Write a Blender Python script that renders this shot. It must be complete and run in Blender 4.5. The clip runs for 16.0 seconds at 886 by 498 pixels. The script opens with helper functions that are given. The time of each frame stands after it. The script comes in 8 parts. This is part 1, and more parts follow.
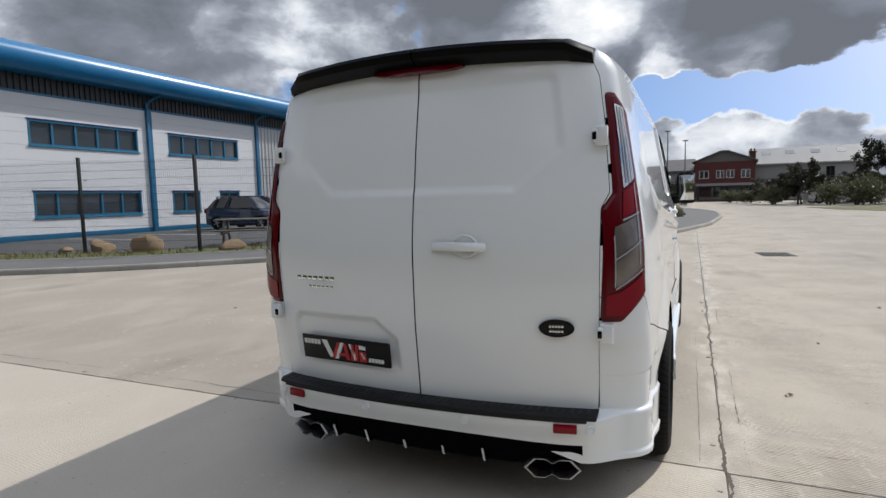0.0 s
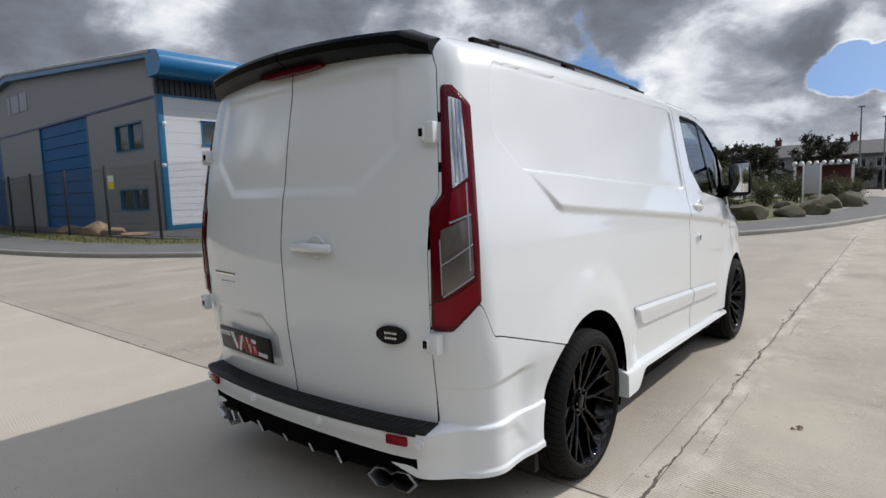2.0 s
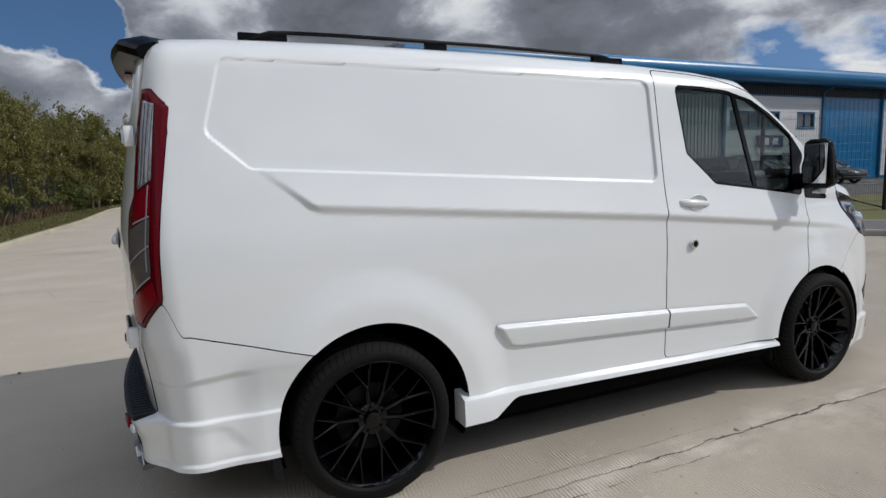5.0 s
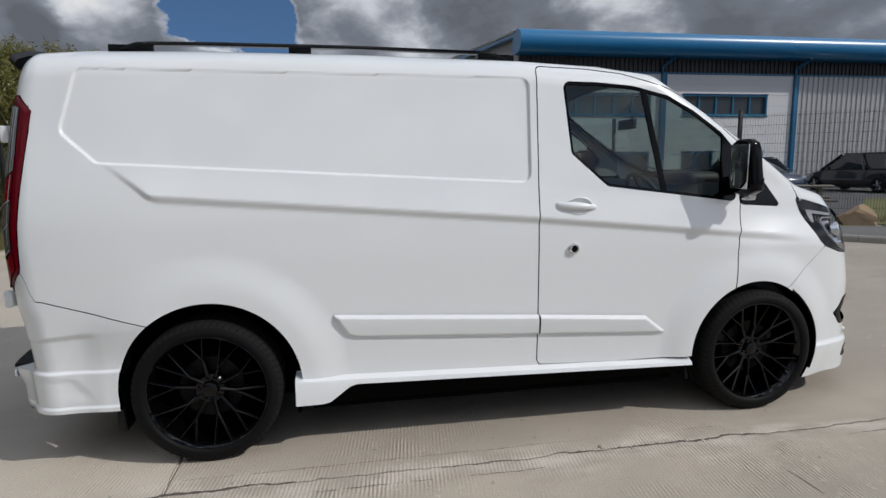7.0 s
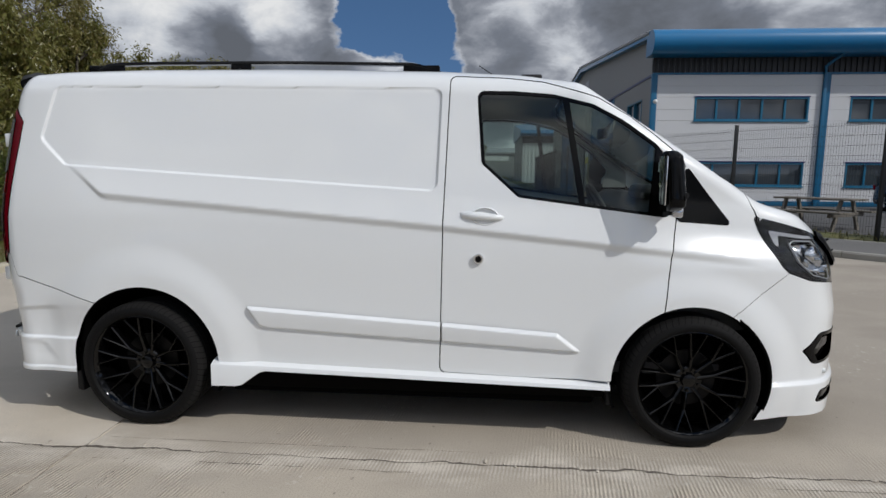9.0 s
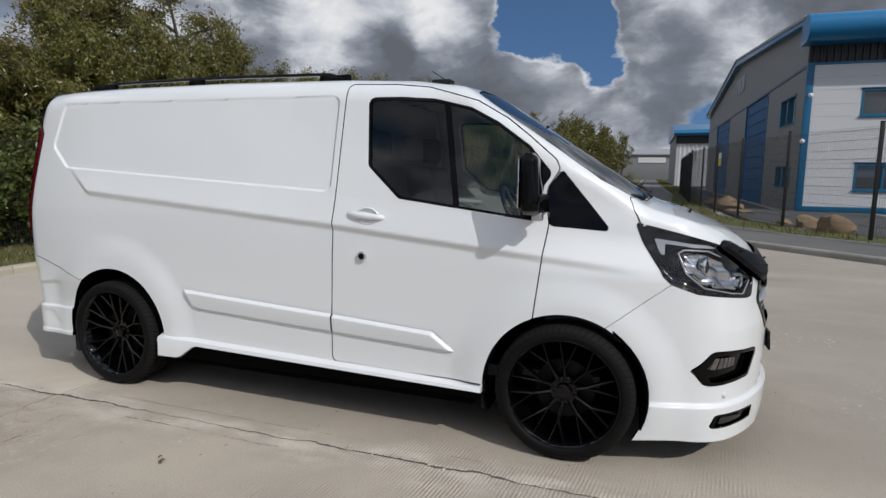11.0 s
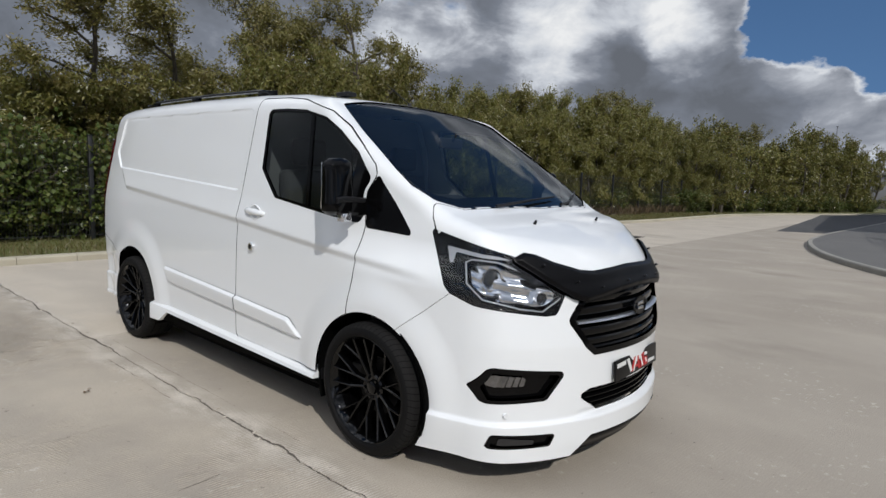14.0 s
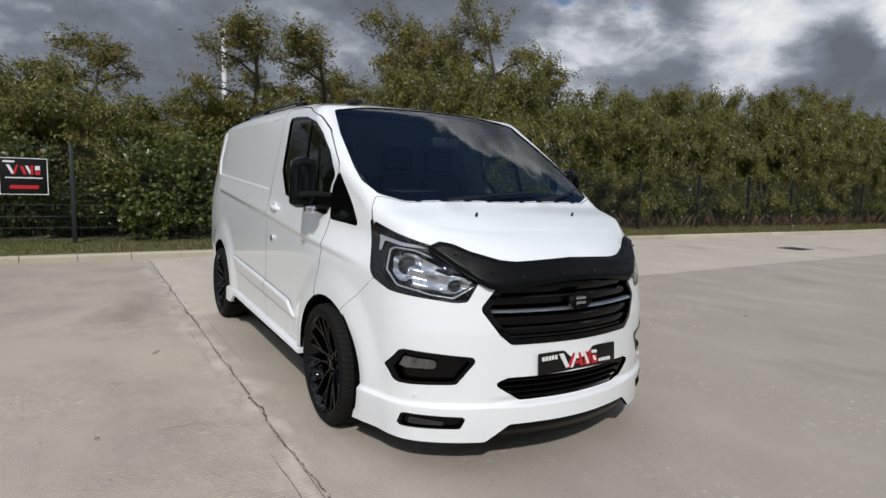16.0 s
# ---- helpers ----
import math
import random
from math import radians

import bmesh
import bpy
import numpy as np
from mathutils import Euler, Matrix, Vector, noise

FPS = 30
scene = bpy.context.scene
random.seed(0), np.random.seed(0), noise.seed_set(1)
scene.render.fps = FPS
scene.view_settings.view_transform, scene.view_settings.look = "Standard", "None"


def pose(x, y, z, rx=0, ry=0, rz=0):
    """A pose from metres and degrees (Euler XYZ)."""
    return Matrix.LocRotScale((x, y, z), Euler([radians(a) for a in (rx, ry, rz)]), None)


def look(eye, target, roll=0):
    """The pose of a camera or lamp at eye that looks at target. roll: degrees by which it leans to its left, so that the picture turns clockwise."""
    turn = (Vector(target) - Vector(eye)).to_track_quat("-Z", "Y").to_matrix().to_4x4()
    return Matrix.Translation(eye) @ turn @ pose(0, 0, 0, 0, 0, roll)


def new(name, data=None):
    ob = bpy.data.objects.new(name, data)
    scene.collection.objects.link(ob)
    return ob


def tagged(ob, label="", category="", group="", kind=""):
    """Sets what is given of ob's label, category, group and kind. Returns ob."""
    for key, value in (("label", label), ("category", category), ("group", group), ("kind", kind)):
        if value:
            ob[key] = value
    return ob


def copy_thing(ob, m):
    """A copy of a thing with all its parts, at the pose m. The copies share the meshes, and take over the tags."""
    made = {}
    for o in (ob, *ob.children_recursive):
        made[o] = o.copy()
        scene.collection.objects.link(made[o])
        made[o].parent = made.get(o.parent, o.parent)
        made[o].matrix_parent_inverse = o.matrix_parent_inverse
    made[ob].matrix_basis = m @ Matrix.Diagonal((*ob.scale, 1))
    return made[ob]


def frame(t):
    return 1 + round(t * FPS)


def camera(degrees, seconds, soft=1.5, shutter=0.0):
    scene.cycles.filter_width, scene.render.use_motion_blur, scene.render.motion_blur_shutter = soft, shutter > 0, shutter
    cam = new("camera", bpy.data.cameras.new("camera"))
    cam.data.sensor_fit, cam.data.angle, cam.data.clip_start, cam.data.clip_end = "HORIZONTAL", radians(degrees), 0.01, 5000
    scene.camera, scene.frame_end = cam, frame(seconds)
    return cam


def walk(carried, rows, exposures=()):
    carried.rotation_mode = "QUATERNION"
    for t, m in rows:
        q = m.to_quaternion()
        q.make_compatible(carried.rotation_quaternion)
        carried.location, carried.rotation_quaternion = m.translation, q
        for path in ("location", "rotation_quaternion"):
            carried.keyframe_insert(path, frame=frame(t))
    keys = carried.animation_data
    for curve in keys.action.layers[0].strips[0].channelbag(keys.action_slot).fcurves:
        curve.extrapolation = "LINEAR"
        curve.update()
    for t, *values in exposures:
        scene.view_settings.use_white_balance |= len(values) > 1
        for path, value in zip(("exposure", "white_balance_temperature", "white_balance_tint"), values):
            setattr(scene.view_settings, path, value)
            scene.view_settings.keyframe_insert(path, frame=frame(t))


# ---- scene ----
cam = camera(75.4, 16.0)
PATH = [
    (0, (1.081, -3.115, 1.348), (0.288, -1.289, 1.166), -1.4),
    (0.5, (1.329, -2.941, 1.357), (0.392, -1.185, 1.166), -1.4),
    (1, (1.567, -2.806, 1.344), (0.521, -1.113, 1.149), -1.6),
    (1.5, (1.849, -2.641, 1.36), (0.699, -1.018, 1.158), -1.8),
    (2, (2.092, -2.427, 1.359), (0.84, -0.88, 1.154), -1.9),
    (2.5, (2.34, -2.208, 1.342), (0.992, -0.744, 1.143), -2.0),
    (3, (2.557, -1.953, 1.355), (1.114, -0.583, 1.146), -2.1),
    (5.5, (3.35, -0.327, 1.387), (1.487, 0.35, 1.122), -1.8),
    (6, (3.468, 0.004, 1.373), (1.568, 0.569, 1.103), -1.6),
    (6.5, (3.586, 0.322, 1.382), (1.659, 0.777, 1.1), -1.1),
    (7, (3.733, 0.645, 1.399), (1.785, 0.996, 1.112), -0.7),
    (7.5, (3.779, 0.94, 1.393), (1.813, 1.178, 1.112), -0.3),
    (8, (3.833, 1.221, 1.402), (1.856, 1.337, 1.126), 0.1),
    (8.5, (3.903, 1.53, 1.423), (1.922, 1.517, 1.151), 0.3),
    (9, (3.88, 1.868, 1.411), (1.904, 1.72, 1.143), 0.5),
    (9.5, (3.86, 2.207, 1.405), (1.897, 1.93, 1.142), 0.6),
    (10, (3.842, 2.582, 1.422), (1.899, 2.187, 1.161), 0.7),
    (12.5, (3.405, 4.182, 1.429), (1.708, 3.157, 1.167), 0.9),
    (13, (3.258, 4.484, 1.446), (1.618, 3.366, 1.193), 1.4),
    (13.5, (3.060, 4.768, 1.449), (1.482, 3.563, 1.203), 1.9),
    (14, (2.888, 5.064, 1.430), (1.381, 3.770, 1.191), 2.3),
    (14.5, (2.693, 5.343, 1.420), (1.278, 3.950, 1.185), 2.1),
    (15, (2.488, 5.583, 1.410), (1.187, 4.082, 1.179), 2.0),
    (15.5, (2.296, 5.828, 1.409), (1.123, 4.224, 1.179), 1.7),
    (16, (2.103, 5.989, 1.389), (1.051, 4.303, 1.164), 1.7),
]
walk(cam, [(t, look(eye, target, roll)) for t, eye, target, roll in PATH], [(0, 0.31), (1.5, 0.25), (3, 0.09), (5.5, -0.16), (10, -0.14), (13, -0.03), (16, 0.01)])

# ---- light: a broken sky of heavy cumulus and one sun ----
SUN = Vector((0.6, 1.0, 1.0)).normalized()
ELEV, TURN = math.asin(SUN.z), math.atan2(SUN.x, SUN.y)
sun = new("sun", bpy.data.lights.new("sun", "SUN"))
sun.data.energy, sun.data.angle, sun.data.color = 2.6, radians(0.6), (1.0, 0.975, 0.95)
sun.matrix_world = look(SUN * 60, (0, 0, 0))

world = bpy.data.worlds.new("sky")
scene.world = world
world.use_nodes = True
nt = world.node_tree
nt.nodes.clear()


def wmath(op, a, b=None, clamp=False):
    n = nt.nodes.new("ShaderNodeMath")
    n.operation, n.use_clamp = op, clamp
    for i, s in enumerate((a, b)):
        if s is None:
            continue
        if isinstance(s, (int, float)):
            n.inputs[i].default_value = s
        else:
            nt.links.new(s, n.inputs[i])
    return n.outputs[0]


tc = nt.nodes.new("ShaderNodeTexCoord")
sep = nt.nodes.new("ShaderNodeSeparateXYZ")
nt.links.new(tc.outputs["Generated"], sep.inputs[0])
comb = nt.nodes.new("ShaderNodeCombineXYZ")
nt.links.new(sep.outputs[0], comb.inputs[0])
nt.links.new(sep.outputs[1], comb.inputs[1])
nt.links.new(wmath("MULTIPLY", sep.outputs[2], 1.75), comb.inputs[2])


# directions bent by turbulence, so that every mass has a ragged edge
swirl = nt.nodes.new("ShaderNodeTexNoise")
swirl.inputs["Scale"].default_value, swirl.inputs["Detail"].default_value, swirl.inputs["Roughness"].default_value = 7.0, 7.0, 0.58
nt.links.new(comb.outputs[0], swirl.inputs["Vector"])
bent = nt.nodes.new("ShaderNodeVectorMath")
bent.operation = "MULTIPLY_ADD"
nt.links.new(swirl.outputs["Color"], bent.inputs[0])
bent.inputs[1].default_value = (0.12, 0.12, 0.08)
centre = nt.nodes.new("ShaderNodeVectorMath")
centre.operation = "SUBTRACT"
nt.links.new(tc.outputs["Generated"], centre.inputs[0])
centre.inputs[1].default_value = (0.06, 0.06, 0.04)
nt.links.new(centre.outputs[0], bent.inputs[2])


def toward(az, el, near, far):
    """1 close to one direction of the sky, falling to 0."""
    d = nt.nodes.new("ShaderNodeVectorMath")
    d.operation = "DOT_PRODUCT"
    nt.links.new(bent.outputs[0], d.inputs[0])
    d.inputs[1].default_value = (math.sin(radians(az)) * math.cos(radians(el)), math.cos(radians(az)) * math.cos(radians(el)), math.sin(radians(el)))
    n = nt.nodes.new("ShaderNodeVectorMath")
    n.operation = "LENGTH"
    nt.links.new(bent.outputs[0], n.inputs[0])
    r = nt.nodes.new("ShaderNodeMapRange")
    r.interpolation_type = "SMOOTHSTEP"
    r.inputs["From Min"].default_value, r.inputs["From Max"].default_value = math.cos(radians(far)), math.cos(radians(near))
    nt.links.new(wmath("DIVIDE", d.outputs["Value"], n.outputs["Value"]), r.inputs["Value"])
    return r.outputs[0]


def gathered(spots):
    """The sum of soft spots (azimuth, elevation, reach in degrees, weight)."""
    total = None
    for az, el, reach, weight in spots:
        one = wmath("MULTIPLY", toward(az, el, 0.15 * reach, reach), weight)
        total = one if total is None else wmath("ADD", total, one)
    return total


def wnoise(scale, detail, rough, shift, distort=0.0):
    m = nt.nodes.new("ShaderNodeVectorMath")
    m.operation = "ADD"
    nt.links.new(comb.outputs[0], m.inputs[0])
    m.inputs[1].default_value = shift
    n = nt.nodes.new("ShaderNodeTexNoise")
    nt.links.new(m.outputs[0], n.inputs["Vector"])
    n.inputs["Scale"].default_value, n.inputs["Detail"].default_value = scale, detail
    n.inputs["Roughness"].default_value, n.inputs["Distortion"].default_value = rough, distort
    return n.outputs["Fac"]


def wramp(fac, stops):
    r = nt.nodes.new("ShaderNodeValToRGB")
    nt.links.new(fac, r.inputs[0])
    e = r.color_ramp.elements
    while len(e) < len(stops):
        e.new(0.5)
    for el, (pos, col) in zip(e, stops):
        el.position, el.color = pos, (*col, 1)
    return r.outputs[0]


# cloud masses: where the blue shows through, and where they are thick
OPEN_SKY = [(-99, 15.0, 6.5, -0.26), (-103, 13.5, 4.5, -0.20), (-94.5, 11.0, 3.5, -0.20), (-4, 8.3, 3.0, -0.26), (0, 8.3, 3.2, -0.30), (4, 8.2, 3.4, -0.30), (8, 8.0, 3.6, -0.30), (13, 8.2, 4.5, -0.30), (-105, 60, 34, -0.13), (-100, 34, 20, -0.13)]
THICK = [(-172, 14, 36, 0.06), (-40, 18, 40, 0.06), (-135, 18, 26, 0.09), (-73, 14, 14, 0.08), (-110, 11, 10, 0.08), (-86, 13, 8, 0.07), (-92, 8, 8, 0.08), (4, 14.5, 6.5, 0.12), (3, 3.4, 4.2, 0.14), (10, 3.4, 4.2, 0.12), (-5, 3.6, 4.0, 0.12), (-14, 13, 10, 0.08)]
lean = gathered(OPEN_SKY + THICK)
mass = wmath("ADD", wnoise(2.9, 9.0, 0.52, (3.1, 1.7, 0.4), 0.25), lean)
cover = wramp(mass, [(0.41, (0, 0, 0)), (0.455, (1, 1, 1))])
# the same masses seen a little higher and towards the sun: open above, the tops are bright; covered above, the bellies are dark
above = wnoise(2.9, 6.0, 0.5, (3.1 + 0.02, 1.7 + 0.04, 0.4 + 0.13), 0.25)
tuft = wnoise(9.0, 7.0, 0.58, (7.7, 2.3, 1.0), 0.3)
SUNLIT = [(-63, 13.3, 7, -0.05), (-38, 15.5, 4.5, -0.05), (-9, 15.5, 5, -0.08), (-3, 10.2, 3.0, -0.08), (4, 10.4, 3.0, -0.06), (3, 3.8, 6, -0.05), (10, 3.8, 6, -0.05), (-14, 6, 9, -0.07), (-85, 13, 6, -0.06), (-108, 13.5, 6, -0.08), (-121, 13.5, 7, -0.11), (-112, 15.5, 5, -0.08), (-92, 9.5, 5, -0.07), (-165, 14, 5, -0.05), (-101, 11, 4, -0.06)]
BELLY = [(-53, 13, 8, 0.06), (-44, 17, 7, 0.05), (-24, 17, 11, 0.07), (-7, 11.5, 4, 0.05), (5, 12.8, 7, 0.09), (13, 13, 8, 0.08), (-74, 14, 9, 0.07), (-116, 10, 4.5, 0.05), (-129, 10, 6, 0.06), (-150, 12, 17, 0.055), (-174, 12, 14, 0.06), (-88, 11.5, 3, 0.04), (-104, 8, 6, 0.04), (-114, 12.5, 2.5, 0.05)]
depth = wmath("ADD", wmath("ADD", wmath("MULTIPLY", above, 0.50), wmath("MULTIPLY", tuft, 0.30)), 0.105)
depth = wmath("ADD", depth, gathered(SUNLIT + BELLY))
# thin rims are bright
rim = nt.nodes.new("ShaderNodeMapRange")
rim.inputs["From Min"].default_value, rim.inputs["From Max"].default_value = 0.43, 0.50
rim.inputs["To Min"].default_value, rim.inputs["To Max"].default_value = -0.07, 0.0
nt.links.new(mass, rim.inputs["Value"])
depth = wmath("ADD", depth, rim.outputs[0])
cloud = wramp(depth, [(0.385, (0.78, 0.79, 0.80)), (0.45, (0.53, 0.56, 0.61)), (0.49, (0.31, 0.332, 0.38)), (0.54, (0.175, 0.195, 0.235)), (0.62, (0.12, 0.132, 0.155))])
air = nt.nodes.new("ShaderNodeTexSky")
air.sky_type, air.sun_disc, air.sun_elevation, air.sun_rotation = "NISHITA", False, ELEV, TURN
air.air_density, air.dust_density, air.ozone_density = 1.0, 0.6, 1.6
# washed clean by showers: the air near the horizon is as deep as higher up
deep = nt.nodes.new("ShaderNodeVectorMath")
deep.operation = "ADD"
nt.links.new(tc.outputs["Generated"], deep.inputs[0])
deep.inputs[1].default_value = (0.0, 0.0, 0.30)
nt.links.new(deep.outputs[0], air.inputs[0])
blue = nt.nodes.new("ShaderNodeBackground")
blue.inputs[1].default_value = 0.12
rich = nt.nodes.new("ShaderNodeHueSaturation")
rich.inputs["Saturation"].default_value, rich.inputs["Value"].default_value = 1.18, 0.92
nt.links.new(air.outputs[0], rich.inputs["Color"])
nt.links.new(rich.outputs[0], blue.inputs[0])
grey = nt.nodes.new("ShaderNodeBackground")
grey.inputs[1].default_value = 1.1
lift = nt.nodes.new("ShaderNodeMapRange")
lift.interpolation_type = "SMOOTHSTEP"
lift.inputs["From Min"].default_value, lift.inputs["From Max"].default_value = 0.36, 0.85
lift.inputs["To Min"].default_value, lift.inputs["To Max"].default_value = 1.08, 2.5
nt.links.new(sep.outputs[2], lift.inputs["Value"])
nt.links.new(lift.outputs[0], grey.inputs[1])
nt.links.new(cloud, grey.inputs[0])
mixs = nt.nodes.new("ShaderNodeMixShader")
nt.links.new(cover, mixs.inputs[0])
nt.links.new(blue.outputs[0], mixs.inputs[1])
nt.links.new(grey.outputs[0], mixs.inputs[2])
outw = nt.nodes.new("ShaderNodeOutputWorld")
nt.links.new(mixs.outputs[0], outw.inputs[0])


# ---- materials ----
def material(name, base, rough=0.5, metal=0.0, coat=0.0, vary=0.0, scale=6.0, fine=0.0, fine_scale=90.0, bump=0.0, bump_scale=60.0, second=None, spec=0.5, stretch=(1, 1, 1), per_object=0.0):
    """A surface with its base colour, blotches (vary, scale), grain (fine) and relief (bump); second: the colour that the blotches go towards."""
    m = bpy.data.materials.new(name)
    m.use_nodes = True
    t = m.node_tree
    b = t.nodes["Principled BSDF"]
    b.inputs["Roughness"].default_value, b.inputs["Metallic"].default_value = rough, metal
    b.inputs["Coat Weight"].default_value, b.inputs["Coat Roughness"].default_value = coat, 0.03
    b.inputs["Specular IOR Level"].default_value = spec
    b.inputs["Base Color"].default_value = (*base, 1)
    co = t.nodes.new("ShaderNodeTexCoord")
    mp = t.nodes.new("ShaderNodeMapping")
    mp.inputs["Scale"].default_value = stretch
    t.links.new(co.outputs["Object"], mp.inputs[0])

    def noise_at(s, d):
        n = t.nodes.new("ShaderNodeTexNoise")
        n.inputs["Scale"].default_value, n.inputs["Detail"].default_value = s, d
        t.links.new(mp.outputs[0], n.inputs["Vector"])
        return n.outputs["Fac"]

    col = None
    if vary or fine:
        dark = second or tuple(c * 0.55 for c in base)
        mix = t.nodes.new("ShaderNodeMix")
        mix.data_type = "RGBA"
        mix.inputs["A"].default_value, mix.inputs["B"].default_value = (*base, 1), (*dark, 1)
        add = t.nodes.new("ShaderNodeMath")
        add.operation, add.use_clamp = "MULTIPLY_ADD", True
        t.links.new(noise_at(scale, 6), add.inputs[0])
        add.inputs[1].default_value, add.inputs[2].default_value = 2.6 * vary, -0.8 * vary
        last = add.outputs[0]
        if fine:
            g = t.nodes.new("ShaderNodeMath")
            g.operation, g.use_clamp = "MULTIPLY_ADD", True
            t.links.new(noise_at(fine_scale, 3), g.inputs[0])
            g.inputs[1].default_value = 2 * fine
            t.links.new(last, g.inputs[2])
            last = g.outputs[0]
        t.links.new(last, mix.inputs["Factor"])
        col = mix.outputs["Result"]
    if per_object:
        info = t.nodes.new("ShaderNodeObjectInfo")
        hs = t.nodes.new("ShaderNodeHueSaturation")
        ma = t.nodes.new("ShaderNodeMath")
        ma.operation = "MULTIPLY_ADD"
        t.links.new(info.outputs["Random"], ma.inputs[0])
        ma.inputs[1].default_value, ma.inputs[2].default_value = 2 * per_object, 1 - per_object
        t.links.new(ma.outputs[0], hs.inputs["Value"])
        if col:
            t.links.new(col, hs.inputs["Color"])
        else:
            hs.inputs["Color"].default_value = (*base, 1)
        col = hs.outputs[0]
    if col:
        t.links.new(col, b.inputs["Base Color"])
    if bump:
        bp = t.nodes.new("ShaderNodeBump")
        bp.inputs["Strength"].default_value, bp.inputs["Distance"].default_value = bump, 0.01
        t.links.new(noise_at(bump_scale, 4), bp.inputs["Height"])
        t.links.new(bp.outputs[0], b.inputs["Normal"])
    return m


def pane(name, tint, gloss=0.055):
    """Glass that lets light straight through, tinted, with a clear reflection that grows towards grazing angles, from either side."""
    m = bpy.data.materials.new(name)
    m.use_nodes = True
    t = m.node_tree
    t.nodes.clear()
    tr, gl, lw, pw, ma, mx, out = (t.nodes.new("ShaderNode" + k) for k in ("BsdfTransparent", "BsdfGlossy", "LayerWeight", "Math", "Math", "MixShader", "OutputMaterial"))
    tr.inputs[0].default_value, gl.inputs["Roughness"].default_value, lw.inputs["Blend"].default_value = (*tint, 1), 0.01, 0.5
    pw.operation, pw.inputs[1].default_value = "POWER", 5.0
    ma.operation, ma.inputs[1].default_value, ma.inputs[2].default_value = "MULTIPLY_ADD", 1 - gloss, gloss
    t.links.new(lw.outputs["Facing"], pw.inputs[0])
    t.links.new(pw.outputs[0], ma.inputs[0])
    t.links.new(ma.outputs[0], mx.inputs[0])
    t.links.new(tr.outputs[0], mx.inputs[1])
    t.links.new(gl.outputs[0], mx.inputs[2])
    t.links.new(mx.outputs[0], out.inputs[0])
    return m


WHITE = material("white_paint", (0.785, 0.805, 0.81), 0.32, coat=1.0, vary=0.05, scale=1.3, second=(0.69, 0.70, 0.69))
BLACK = material("gloss_black", (0.0022, 0.0022, 0.0024), 0.09, spec=0.18)
CARBON = material("textured_black_plastic", (0.008, 0.008, 0.009), 0.5, spec=0.3, bump=0.15, bump_scale=400)
RUBBER = material("tyre_rubber", (0.0045, 0.0045, 0.0047), 0.62, spec=0.14, vary=0.25, scale=9, bump=0.15, bump_scale=200, second=(0.008, 0.0078, 0.0075))
TREAD = material("skylit_tread", (0.011, 0.0108, 0.0105), 0.85, spec=0.15, vary=0.3, scale=14, second=(0.020, 0.019, 0.0175))
LINER = material("arch_liner", (0.0015, 0.0015, 0.0015), 0.95, spec=0.05)
RIM = material("black_alloy", (0.0012, 0.0012, 0.0013), 0.03, spec=0.36)
DISC = material("brake_metal", (0.007, 0.007, 0.0075), 0.4, metal=0.7, vary=0.3, scale=30)
FOGGLASS = material("fog_reflector", (0.30, 0.30, 0.31), 0.09, metal=1.0, vary=0.5, scale=25, second=(0.05, 0.05, 0.052))
CHROME = material("chrome", (0.78, 0.79, 0.80), 0.10, metal=1.0)
ALLOY = material("dull_metal", (0.42, 0.42, 0.43), 0.35, metal=1.0, vary=0.2, scale=20)
RED = material("red_lens", (0.21, 0.0015, 0.010), 0.12, spec=0.25)
DEEPRED = material("dark_red_lens", (0.10, 0.001, 0.006), 0.12, spec=0.25)
SMOKE = material("smoked_lens", (0.24, 0.21, 0.20), 0.14, metal=0.5, vary=0.3, scale=30)
DARKLENS = material("dark_lens", (0.02, 0.02, 0.021), 0.08, spec=0.5)
SATIN = material("satin_chrome", (0.86, 0.87, 0.88), 0.38, metal=1.0)
GUIDE = material("light_guide", (0.34, 0.35, 0.37), 0.15, spec=0.6)
REFLECT = material("lamp_reflector", (0.70, 0.71, 0.73), 0.13, metal=1.0)
SPOILER = material("spoiler_black", (0.003, 0.003, 0.0035), 0.35, spec=0.12)
CLEAR = material("clear_reflector", (0.62, 0.63, 0.66), 0.10, metal=0.85, coat=1.0, vary=0.35, scale=40)
AMBER = material("amber_lens", (0.5, 0.30, 0.12), 0.15, coat=1.0)
TRIM = material("cabin_plastic", (0.012, 0.0125, 0.014), 0.6)
SEAT = material("seat_cloth", (0.030, 0.030, 0.033), 0.85, vary=0.3, scale=40, bump=0.2, bump_scale=300)
GLASS = pane("tinted_glass", (0.57, 0.65, 0.61))
SCREEN = pane("windscreen_glass", (0.60, 0.68, 0.68))
COVER = pane("lamp_cover", (0.93, 0.94, 0.95))


# ---- small builders ----
def part(name, bm, mat, parent=None, label="", smooth=35):
    me = bpy.data.meshes.new(name)
    bm.to_mesh(me)
    bm.free()
    me.materials.append(mat)
    if smooth:
        me.polygons.foreach_set("use_smooth", [True] * len(me.polygons))
        me.set_sharp_from_angle(angle=radians(smooth))
    ob = new(name, me)
    ob.parent = parent
    return tagged(ob, label) if label else ob


def sheet(name, s, mat, parent=None, label=""):
    p, f, n = s
    me = bpy.data.meshes.new(name)
    me.from_pydata(p.tolist(), [], f.tolist())
    me.polygons.foreach_set("use_smooth", [True] * len(me.polygons))
    me.normals_split_custom_set_from_vertices([tuple(v) for v in n])
    me.materials.append(mat)
    ob = new(name, me)
    ob.parent = parent
    return tagged(ob, label) if label else ob


